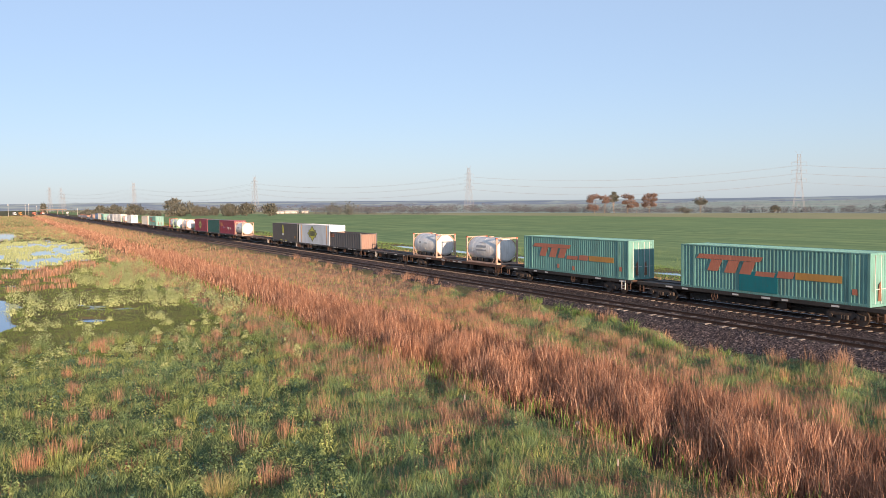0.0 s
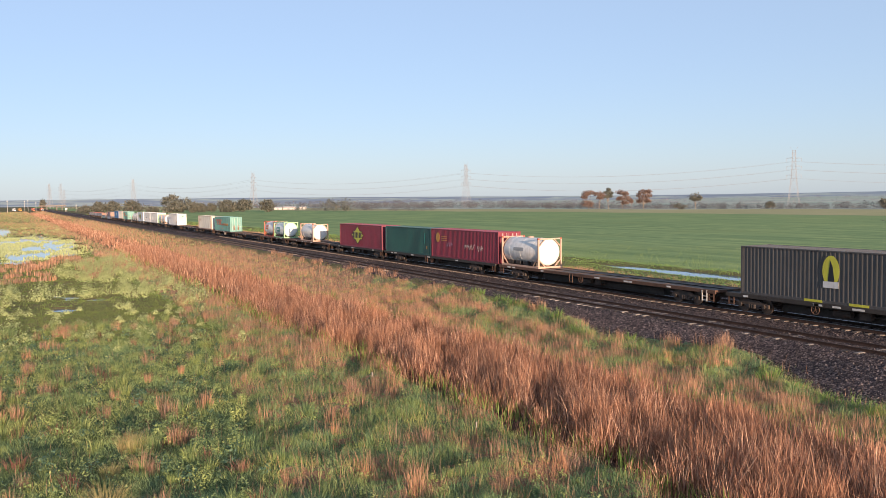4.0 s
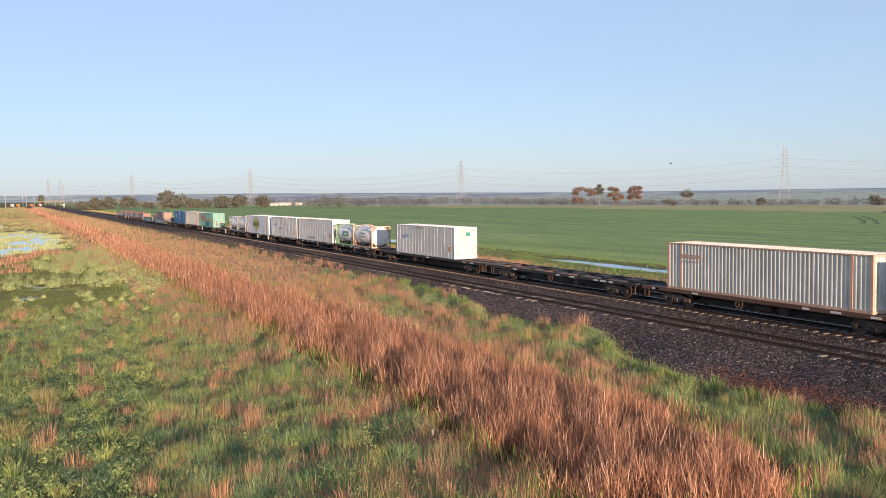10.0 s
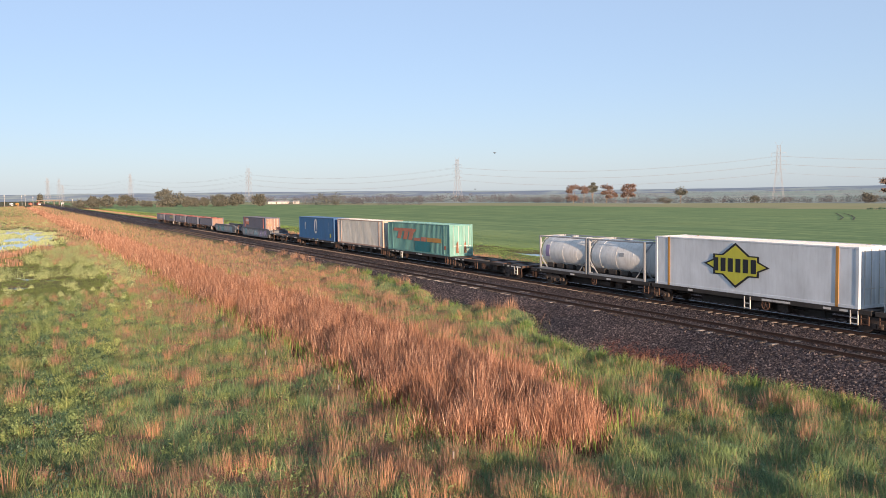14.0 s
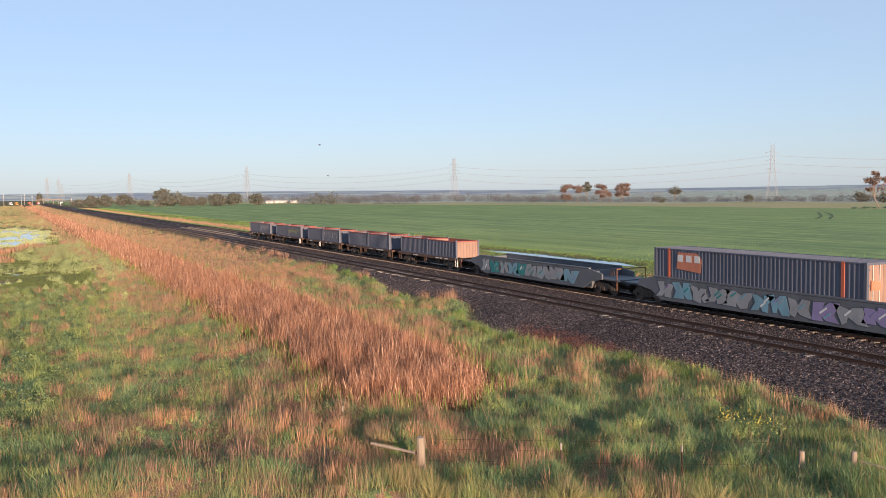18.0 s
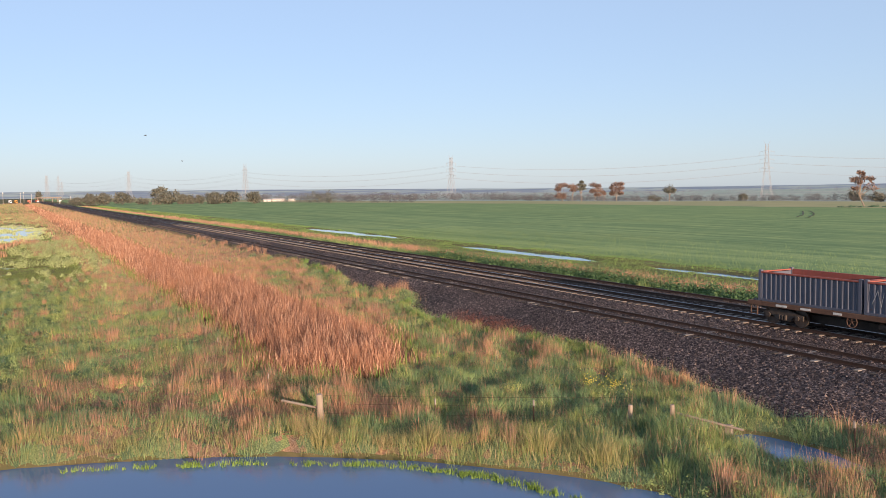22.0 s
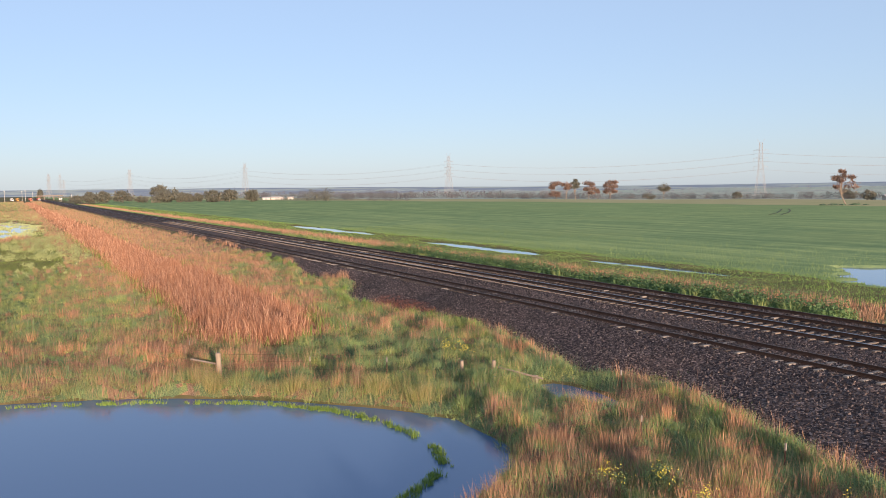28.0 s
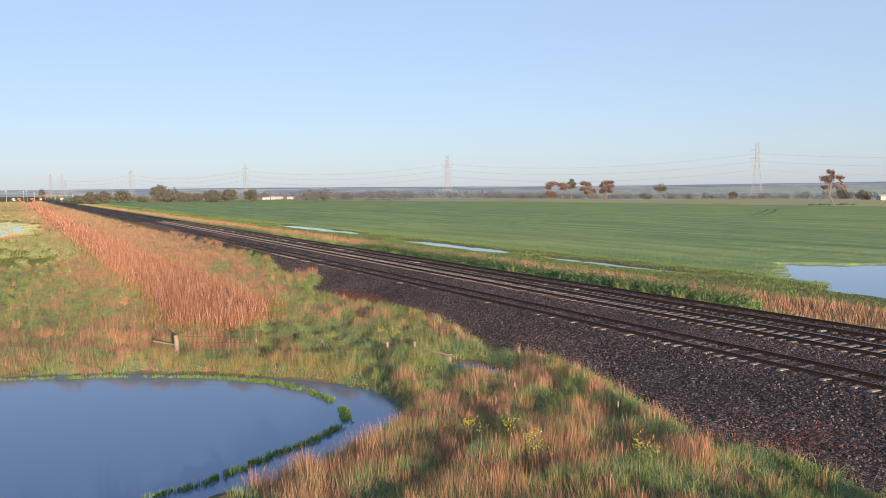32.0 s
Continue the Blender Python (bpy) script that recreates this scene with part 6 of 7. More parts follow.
# far side of the railway
def verge(n, x0, x1, size, seed, where):
    r = np.random.default_rng(seed)
    x, y = r.uniform(x0, x1, n), r.uniform(7.2, 30.5, n)
    ok = (wetness(x, y) < -0.12) & (y < field_near(x) + 1.5)
    x, y = x[ok], y[ok]
    lump = value_noise(x, y, 2.4, 61, 2)
    edge = 11.2 + 1.0 * (value_noise(x, 0 * x, 8.0, 62) - 0.5) - 2.6 * ramp01(x, 13, 17)
    row = (y < edge) & (y > 7.8)
    tan = (~row) & (y > edge) & (y + 3.0 * (value_noise(x, y, 4.0, 63) - 0.5) < 15.6 + 2.4 * value_noise(x, 0 * x, 20.0, 64)) & (r.uniform(0, 1, len(x)) < 0.88)
    for s, mat, h, ww, lean, nm, lb in ((row, M_VERGE, 0.62, 0.04, 0.6, "verge_weeds", "dense dark green weeds beside the far track"), (tan, M_TAN, 0.62, 0.026, 0.3, "verge_grass", "dry pinkish-tan verge grass"), (~row & ~tan, M_FRESH, 0.15, 0.035, 0.5, "verge_pasture", "low green grass at the crop's edge")):
        blades(nm, x[s], y[s], h * (0.5 + 0.9 * lump[s]), ww * size, lean, mat, lb + where, seed + 3)


verge(80000, -80, 32, 1.6, 141, "")
verge(40000, -240, -80, 3.2, 142, " farther on")
verge(30000, -700, -240, 7.0, 143, " in the distance")
for n, x0, x1, tall, lv, sd in ((1000, -55, 14.5, 1.35, 84, 144), (480, -150, -55, 0.9, 50, 146)):
    x, y = r0.uniform(x0, x1, n), r0.uniform(8.1, 10.6, n)
    ok = value_noise(x, y, 5.0, 65) > 0.24 + 0.12 * ramp01(-x, 40, 60)
    leafy("verge_bushes", x[ok], y[ok], lv, 0.66, tall, 0.095, M_VERGE, "dense dark green weeds beside the far track", sd)
x, y = r0.uniform(-100, 16, 110), r0.normal(9.0, 0.8, 110)
tussocks("verge_tufts", x, y, 60, 0.5, 0.9, 0.03, 0.6, M_GRASS, "brighter green grass among the far weeds", 145)


def crop(n, x0, x1, y0, y1, size, seed):
    r = np.random.default_rng(seed)
    x, y = r.uniform(x0, x1, n), r.uniform(y0, y1, n)
    ok = (y > field_near(x)) & (wetness(x, y) < -0.2) & (r.uniform(0, 1, n) < np.exp(-(y - 26) / 11))
    x, y = x[ok], y[ok]
    blades("wheat_crop", x, y, 0.24 * (0.6 + 0.8 * value_noise(x, y, 3.0, 71)), 0.035 * size, 0.45, M_CROPBLADE, "young green wheat in the field's near rows", seed)


M_CROPBLADE = herb("wheat_blades", [(0.0, (0.125, 0.19, 0.068)), (0.5, (0.165, 0.24, 0.085)), (1.0, (0.21, 0.285, 0.10))], None)
crop(120000, -130, 24, 26, 62, 1.0, 151)
# grass blades standing in the left pool
x, y = r0.uniform(-245, -132, 20000), r0.uniform(-52, -28, 20000)
w = wetness(x, y)
ok = (w > -0.5) & (value_noise(x * 0.25, y, 2.2, 58) > 0.47)
blades("pool_grass", x[ok], y[ok], 0.28, 0.14, 0.6, M_SAGE, "pale grass standing in shallow floodwater", 159, z=np.full(ok.sum(), WATER_Z - 0.02))

# ---------------------------------------------------------------- distance


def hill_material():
    """Distant slopes: woods and long pale field strips, bluish haze painted into their colours."""
    m, t, b = nodes_of("haze_blue_wooded_hills")
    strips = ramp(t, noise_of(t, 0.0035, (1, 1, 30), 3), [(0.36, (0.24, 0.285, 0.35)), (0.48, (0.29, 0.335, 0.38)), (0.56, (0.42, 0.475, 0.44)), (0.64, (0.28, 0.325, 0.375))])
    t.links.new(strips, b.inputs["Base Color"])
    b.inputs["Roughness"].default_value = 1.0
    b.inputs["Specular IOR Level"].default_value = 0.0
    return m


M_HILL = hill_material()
M_WOOD = herb("far_woodland_leaves", [(0.0, (0.085, 0.088, 0.092)), (0.6, (0.115, 0.112, 0.112)), (1.0, (0.15, 0.138, 0.128))], None)
# Far leaves take a paler, bluer colour in place of distance haze.
M_WOODFAR = herb("haze_blue_woodland_leaves", [(0.0, (0.155, 0.165, 0.195)), (0.6, (0.19, 0.195, 0.22)), (1.0, (0.225, 0.22, 0.235))], None)
# Gum leaf tones are lightened, with more blue, for the haze at their distance.
M_GUMLEAF = herb("gum_leaves", [(0.0, (0.13, 0.095, 0.08)), (0.5, (0.20, 0.135, 0.105)), (1.0, (0.30, 0.20, 0.145))], None)
M_OLIVELEAF = herb("olive_leaves", [(0.0, (0.09, 0.10, 0.085)), (0.5, (0.13, 0.135, 0.105)), (1.0, (0.19, 0.18, 0.135))], None)
M_BARK = plain("pale_gum_bark", (0.14, 0.11, 0.09), (0.27, 0.21, 0.17), 3.0, 0.9)
M_STEEL = plain("galvanised_lattice_steel", (0.25, 0.26, 0.29), (0.32, 0.33, 0.36), 3.0, 0.6, 0.0, 0.0)
M_CABLE = plain("grey_cable", (0.20, 0.21, 0.24), (0.25, 0.26, 0.29), 3.0, 0.6, 0.0, 0.0)
M_ROOF = plain("pale_sheet_roof", (0.36, 0.34, 0.33), (0.5, 0.47, 0.45), 0.4, 0.5)
M_TIMBER = plain("grey_fence_timber", (0.17, 0.135, 0.105), (0.33, 0.265, 0.21), 8.0, 0.9, stretch=(1, 1, 0.3))
M_CONCRETE = plain("pale_concrete", (0.40, 0.37, 0.34), (0.55, 0.51, 0.47), 0.6, 0.9)
M_BIRD = plain("dark_feathers", (0.03, 0.028, 0.026), (0.07, 0.06, 0.055), 9.0, 0.8, bump=0.0)


def ridge(name, dist, heights, seed, mat, label, base=-6.0):
    """A long low range across the view; heights over bearings in degrees from the railway's far end."""
    n, v, f = 260, [], []
    for k in range(n):
        b = -12 + 74 * k / (n - 1)
        h = np.interp(b, heights[0], heights[1]) + 3.0 * (value_noise(np.array(b), np.array(0.0), 2.0, seed, 4) - 0.5)
        for d, z in ((dist * 0.9, base), (dist, h), (dist * 1.08, base)):
            v.append((-math.cos(radians(b)) * d, math.sin(radians(b)) * d, float(z)))
    for k in range(n - 1):
        a = 3 * k
        f += [(a, a + 3, a + 4, a + 1), (a + 1, a + 4, a + 5, a + 2)]
    solid(name, v, f, mat, label=label, kind="structure")


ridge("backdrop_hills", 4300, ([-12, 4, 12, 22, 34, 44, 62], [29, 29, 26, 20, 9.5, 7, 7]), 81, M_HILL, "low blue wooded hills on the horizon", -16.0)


def woodland(name, n, spans, seed, mat, label, tall=7.0, size=1.1):
    """Far belts of trees: many small leaf clumps in uneven crowns. spans: (x, y) ends of a belt, depth and height."""
    r = np.random.default_rng(seed)
    cs = []
    for (xa, ya), (xb, yb), depth, hgt, share in spans:
        m = max(6, int(math.hypot(xb - xa, yb - ya) / 7 * share))
        s = r.uniform(0, 1, m)
        c = np.stack([xa + (xb - xa) * s + r.normal(0, depth, m), ya + (yb - ya) * s + r.normal(0, depth, m), np.full(m, hgt) * r.uniform(0.45, 1.25, m)], -1)
        cs.append(c)
    c = np.concatenate(cs)
    per = max(8, n // len(c))
    h = np.repeat(c[:, 2], per)
    u = r.normal(0, 1, (len(h), 3))
    u /= np.linalg.norm(u, axis=1)[:, None]
    u *= (r.uniform(0.3, 1, len(h)) ** 0.4)[:, None]
    p = np.stack([np.repeat(c[:, 0], per) + u[:, 0] * h * 0.62, np.repeat(c[:, 1], per) + u[:, 1] * h * 0.62, -1.2 - fall(np.repeat(c[:, 1], per)) + h * 0.52 + u[:, 2] * h * 0.48], -1)
    e1 = r.normal(0, 1, p.shape)
    e2 = r.normal(0, 1, p.shape)
    k = (size * r.uniform(0.5, 1.2, len(h)) * h / tall * 0.5)[:, None]
    v = np.stack([p, p + e1 * k, p + e2 * k], 1)
    tris_mesh(name, v.reshape(-1, 3), np.arange(3 * len(h)).reshape(-1, 3), [mat], label=label, kind="stuff")


woodland("far_woodland", 140000, [((-830, 212), (-600, 262), 4, 6.6, 3.0), ((-900, 300), (-560, 470), 16, 6.5, 4.2), ((-760, 430), (-300, 830), 9, 6.2, 11.0), ((-1300, 260), (-760, 430), 36, 9, 3.6), ((-300, 800), (100, 1100), 12, 5.0, 3.0)], 91, M_WOOD, "belts of dull olive trees across the far paddocks", size=0.85)
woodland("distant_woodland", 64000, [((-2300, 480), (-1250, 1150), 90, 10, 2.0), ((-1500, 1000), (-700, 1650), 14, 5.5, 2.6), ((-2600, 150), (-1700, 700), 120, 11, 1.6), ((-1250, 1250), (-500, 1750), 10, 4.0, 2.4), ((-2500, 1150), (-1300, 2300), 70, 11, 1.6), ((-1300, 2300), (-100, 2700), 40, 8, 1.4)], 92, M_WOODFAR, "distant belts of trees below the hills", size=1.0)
woodland("lineside_scrub", 9000, [((-1250, 40), (-1080, 110), 10, 5.5, 1.6), ((-1150, 110), (-1060, 150), 8, 4.0, 1.4), ((-700, 205), (-640, 212), 3, 10, 1.0)], 93, M_OLIVELEAF, "olive scrub along the far end of the railway")


def tree(x, y, height, width, leaf, label, seed, leaves=900, lean=0.0, open_crown=False, name="tree"):
    """A tapered trunk that forks into limbs, with clumps of leaves about their ends."""
    r = random.Random(seed)
    nr = np.random.default_rng(seed)
    root = tagged(new(name), label, "tree")
    root.matrix_basis = pose(x, y, float(ground_z(np.array(x), np.array(y))) - 0.05)
    fork = height * (0.34 if open_crown else 0.22)
    top = Vector((lean * fork, 0, fork))
    pieces, tips = [tube_data((0, 0, -0.2), top, height * 0.022, 8, height * 0.015)], []
    mid = Vector((lean * height * 0.7, 0, height * (0.70 if open_crown else 0.50)))
    for k in range(17 if open_crown else 30):
        a, u = k * 2.4 + r.uniform(-0.4, 0.4), r.uniform(-0.55 if open_crown else -0.85, 1.0)
        ring = math.sqrt(max(0.0, 1 - u * u)) * r.uniform(0.55, 1.0)
        q = mid + Vector((math.cos(a) * ring * width * 0.45, math.sin(a) * ring * width * 0.45, u * height * (0.26 if open_crown else 0.40)))
        elbow = top.lerp(q, 0.5) + Vector((r.uniform(-1, 1), r.uniform(-1, 1), 0)) * height * 0.03
        pieces += [tube_data(top, elbow, height * 0.011, 6, height * 0.007), tube_data(elbow, q, height * 0.007, 5, height * 0.003)]
        tips.append(tuple(q))
    v, f = gather(pieces)
    solid("trunk", v, f, M_BARK, root)
    tip = np.array(tips)
    per = max(6, leaves // len(tip))
    c = np.repeat(tip, per, 0)
    swell = np.repeat(nr.uniform(0.6, 1.25, len(tip)), per)[:, None] * (0.75 if open_crown else 1.0)
    p = c + nr.normal(0, 1, c.shape) * swell * np.array([width * 0.085, width * 0.085, height * (0.04 if open_crown else 0.07)])
    e1, e2 = nr.normal(0, 1, p.shape), nr.normal(0, 1, p.shape)
    k = (height * (0.034 if open_crown else 0.07) * nr.uniform(0.6, 1.4, len(p)))[:, None]
    vv = np.stack([p, p + e1 * k, p + e2 * k], 1)
    tris_mesh("crown", vv.reshape(-1, 3), np.arange(3 * len(p)).reshape(-1, 3), [leaf], parent=root)
    return root


for k, (bx_, by_, h, w, leaf) in enumerate(((-0.998, 0.063, 7, 12, M_OLIVELEAF), (-0.997, 0.076, 10, 12, M_OLIVELEAF), (-0.996, 0.090, 10.5, 14, M_OLIVELEAF), (-0.994, 0.110, 10.5, 18, M_OLIVELEAF), (-0.991, 0.131, 6, 12, M_OLIVELEAF), (-0.988, 0.153, 15, 24, M_OLIVELEAF), (-0.985, 0.172, 9, 9, M_OLIVELEAF), (-0.983, 0.180, 8, 9, M_OLIVELEAF), (-0.982, 0.191, 8, 9, M_OLIVELEAF), (-0.978, 0.207, 11, 17, M_OLIVELEAF), (-0.974, 0.225, 11, 17, M_OLIVELEAF), (-0.968, 0.250, 10.5, 14, M_OLIVELEAF))):
    tree(35.6 + bx_ * 800, -36.4 + by_ * 800, h, w, leaf, "broad olive-green tree at the end of the crop", 300 + k, 2200)
tree(-1350, 0, 15, 8, M_OLIVELEAF, "tall narrow tree by the road bridge", 319, 900)


def gum(x, y, lobes, leaf, label, seed, trunk=0.3, leaves=420, lean=0.0):
    """A gum tree: pale bare limbs that carry separate flat clumps of leaves. lobes: (along, height, half width, half depth)."""
    r, nr = random.Random(seed), np.random.default_rng(seed)
    root = tagged(new("gum_tree"), label, "tree", "gum trees beyond the crop")
    root.matrix_basis = pose(x, y, float(ground_z(np.array(x), np.array(y))) - 0.05, 0, 0, 63)
    low = min(b[1] for b in lobes)
    top = Vector((lean * low * 0.6, 0, low * 0.6))
    pieces = [tube_data((0, 0, -0.3), top, trunk, 8, trunk * 0.75)]
    cloud = []
    for cx, cz, rw, rh in lobes:
        rw, rh = rw * 1.12, rh * 1.45
        q = Vector((cx, r.uniform(-0.5, 0.5) * rw, cz - rh * 0.3))
        elbow = top.lerp(q, 0.55) + Vector((r.uniform(-0.5, 0.5), r.uniform(-0.5, 0.5), 0.4))
        pieces += [tube_data(top, elbow, trunk * 0.6, 6, trunk * 0.4), tube_data(elbow, q, trunk * 0.4, 5, trunk * 0.2)]
        for k in range(4):
            a = k * 1.6 + r.uniform(0, 1)
            pieces.append(tube_data(q, q + Vector((math.cos(a) * rw * 0.7, math.sin(a) * rw * 0.7, rh * r.uniform(0.1, 0.7))), trunk * 0.2, 4, trunk * 0.08))
        u = nr.normal(0, 1, (leaves, 3))
        u /= np.linalg.norm(u, axis=1)[:, None]
        u *= (nr.uniform(0.15, 1.0, leaves) ** 0.45)[:, None]
        bump = 1 + 0.3 * np.sin(4 * u[:, 0] + cx) * np.cos(5 * u[:, 1] + cz)
        cloud.append(np.stack([cx + u[:, 0] * rw * bump, q.y + u[:, 1] * rw * bump, cz + np.where(u[:, 2] < 0, 0.55, 1.0) * u[:, 2] * rh * bump], -1))
    v, f = gather(pieces)
    solid("trunk", v, f, M_BARK, root)
    p = np.concatenate(cloud)
    k = nr.uniform(0.3, 0.62, (len(p), 1))
    vv = np.stack([p, p + nr.normal(0, 1, p.shape) * k, p + nr.normal(0, 1, p.shape) * k], 1)
    tris_mesh("crown", vv.reshape(-1, 3), np.arange(3 * len(p)).reshape(-1, 3), [leaf], parent=root)


BROWN_GUM = "gum tree with pale trunk and red-brown crown"
gum(-519, 354, ((-2.5, 12.0, 3.0, 1.7), (2.0, 12.8, 3.2, 1.5), (-3.2, 9.6, 2.5, 1.2), (-3.0, 4.6, 3.0, 2.2), (1.2, 4.0, 2.5, 1.8)), M_GUMLEAF, BROWN_GUM, 320)
gum(-517, 362, ((-0.5, 12.0, 3.0, 1.3), (2.5, 11.2, 2.2, 1.1), (1.0, 9.2, 2.4, 1.0)), M_GUMLEAF, BROWN_GUM, 321, lean=0.1)
gum(-519, 373, ((0.0, 15.6, 1.4, 0.8), (-1.6, 13.3, 2.0, 1.0), (1.6, 12.8, 2.2, 1.0), (0.6, 10.5, 2.8, 1.4), (-2.2, 10.0, 1.6, 0.8)), M_OLIVELEAF, "tall gum tree with open tufted grey-green crown", 322, lean=-0.1)
gum(-520, 387, ((-1.0, 13.4, 3.2, 1.5), (2.5, 12.6, 2.4, 1.2), (3.0, 9.0, 3.6, 1.8), (-2.0, 8.5, 2.5, 1.4), (2.0, 5.6, 3.0, 1.3)), M_GUMLEAF, BROWN_GUM, 323)
gum(-521, 396, ((0.0, 7.6, 1.5, 0.9), (0.8, 6.2, 1.2, 0.7)), M_GUMLEAF, "young gum sapling with pale leaning trunk", 324, 0.2, lean=0.3)
gum(-523, 411, ((0.0, 14.0, 4.0, 1.5), (4.0, 14.3, 2.6, 0.9), (-3.0, 11.6, 3.0, 1.6), (3.0, 11.0, 3.6, 1.8), (0.0, 8.6, 4.2, 1.8), (-3.0, 6.6, 2.4, 1.3), (3.5, 6.6, 2.6, 1.3)), M_GUMLEAF, BROWN_GUM, 325, 0.35)
gum(-565, 506, ((0.0, 12.0, 5.0, 2.2), (-3.0, 10.2, 3.0, 1.6), (3.5, 10.5, 2.6, 1.5), (1.0, 8.8, 3.5, 1.2)), M_OLIVELEAF, "single grey-green gum tree beyond the crop", 330)
gum(-206, 294, ((-4.5, 12.2, 2.2, 0.8), (-1.6, 12.7, 2.6, 0.8), (2.0, 12.2, 1.6, 0.7), (-3.2, 10.9, 1.9, 0.6), (1.6, 8.4, 2.8, 1.5), (-4.2, 8.2, 1.3, 0.6), (-2.8, 15.0, 0.3, 0.3), (-1.2, 14.6, 0.3, 0.3)), M_GUMLEAF, "old gum with bare pale branches and flat crown", 333, 0.3, 150, -0.5)
tree(-576, 498, 6.0, 14, M_OLIVELEAF, "dense dark bush beyond the crop", 331, 900)
tree(-554, 587, 7.5, 11, M_OLIVELEAF, "small round tree beyond the crop", 332, 900)
tree(-487, 658, 9.6, 15, M_OLIVELEAF, "dense dark round tree beyond the crop", 334, 1500)
tree(-421, 599, 8.3, 12, M_OLIVELEAF, "dense dark round tree by a farmhouse", 335, 1500)
leafy("gum_undergrowth", np.array([-210.0, -207, -204, -201, -213]), np.array([291.0, 293, 297, 300, 288]), 220, 2.0, 0.8, 0.3, M_DARKLEAF, "dark scrub under the old gum", 336)


def pylon(x, y, height, turn, label, thick=0.2):
    """A lattice tower with three pairs of arms and two peaks."""
    root = tagged(new("transmission_tower"), label, "pylon", "transmission towers over the fields")
    root.matrix_basis = pose(x, y, -1.3 - float(fall(y)), 0, 0, turn)
    height += float(fall(y))
    levels = [(0.0, 0.095), (0.22, 0.068), (0.40, 0.05), (0.54, 0.036), (0.68, 0.03), (0.81, 0.027), (0.94, 0.024)]
    H = height
    for sx in (-1, 1):
        for sy in (-1, 1):
            v, f = gather([tube_data((sx * a * H, sy * a * H, z * H), (sx * b * H, sy * b * H, w * H), thick, 4) for (z, a), (w, b) in zip(levels, levels[1:])])
            solid("leg", v, f, M_STEEL, root)
    for (z, a), (w, b) in zip(levels, levels[1:]):
        pcs = []
        for k in range(4):
            c0, c1 = [((-1, -1), (1, -1)), ((1, -1), (1, 1)), ((1, 1), (-1, 1)), ((-1, 1), (-1, -1))][k]
            pcs.append(tube_data((c0[0] * a * H, c0[1] * a * H, z * H), (c1[0] * b * H, c1[1] * b * H, w * H), thick * 0.55, 4))
            pcs.append(tube_data((c1[0] * a * H, c1[1] * a * H, z * H), (c0[0] * b * H, c0[1] * b * H, w * H), thick * 0.55, 4))
            pcs.append(tube_data((c0[0] * b * H, c0[1] * b * H, w * H), (c1[0] * b * H, c1[1] * b * H, w * H), thick * 0.55, 4))
        v, f = gather(pcs)
        solid("bracing", v, f, M_STEEL, root)
    for z in (0.54, 0.68, 0.81):
        for s in (-1, 1):
            v, f = gather([tube_data((0, sy * 0.03 * H, z * H + dz), (s * 0.115 * H, 0, z * H + 0.4), thick * 0.6, 4) for sy in (-1, 1) for dz in (0.0, 1.8)])
            arm = solid("cross_arm", v, f, M_STEEL, root)
            v, f = tube_data((s * 0.112 * H, 0, z * H + 0.4), (s * 0.112 * H, 0, z * H - 2.6), 0.12, 5)
            solid("insulator", v, f, M_STEEL, arm)
    for s in (-1, 1):
        v, f = tube_data((s * 0.02 * H, 0, 0.94 * H), (s * 0.06 * H, 0, H), thick * 0.7, 4)
        solid("peak", v, f, M_STEEL, root)
    return root


PYLONS = [(-240, 818, 52), (-556.5, 621.4, 52), (-858.8, 432.0, 50.5), (-1200, 270, 52), (-1620, 158, 55), (-2065, 36, 58)]
for k, (x, y, h) in enumerate(PYLONS):
    pylon(x, y, h, 33 + (20 if k > 3 else 0), "grey lattice power pylon standing in the fields", 0.13 + 0.012 * k)
pylon(-2120, 62, 58, 50, "grey lattice power pylon standing in the fields", 0.13)
pylon(-2500, 88, 50, 50, "grey lattice power pylon standing in the fields", 0.13)
for (xa, ya, ha), (xb, yb, hb) in zip(PYLONS, PYLONS[1:]):
    root = tagged(new("power_line_span"), "six sagging grey power cables between two pylons", "power line", "power cables")
    d = Vector((xb - xa, yb - ya, 0)).normalized()
    nrm = Vector((-d.y, d.x, 0))
    for z in (0.54, 0.68, 0.81):
        for s in (-1, 1):
            a = Vector((xa, ya, z * (ha + float(fall(ya))) - float(fall(ya)) - 3.9)) + nrm * s * 0.112 * ha
            b = Vector((xb, yb, z * (hb + float(fall(yb))) - float(fall(yb)) - 3.9)) + nrm * s * 0.112 * hb
            pts = [a.lerp(b, k / 14) - Vector((0, 0, 9.0 * (1 - (2 * k / 14 - 1) ** 2))) for k in range(15)]
            v, f = wire_data(pts, 0.07)
            solid("cable", v, f, M_CABLE, root)


def shed(x, y, w, d, h, turn, label):
    root = tagged(new("farm_shed"), label, "shed", "far farm buildings")
    root.matrix_basis = pose(x, y, -1.25 - float(fall(y)), 0, 0, turn)
    boxes("wall", [(-w / 2, w / 2, -d / 2, d / 2, 0, h)], M_CONCRETE, root)
    v = [(x0, y0, z0) for x0 in (-w / 2 - 0.4, w / 2 + 0.4) for y0, z0 in ((-d / 2 - 0.4, h), (0, h + d * 0.2), (d / 2 + 0.4, h))]
    solid("roof", v, [(0, 1, 4, 3), (1, 2, 5, 4), (0, 3, 5, 2), (0, 2, 1), (3, 4, 5)], M_ROOF, root)
    boxes("door", [(-w * 0.15, w * 0.1, -d / 2 - 0.06, -d / 2 - 0.01, 0, h * 0.8)], M_FRAMEGREY, root)


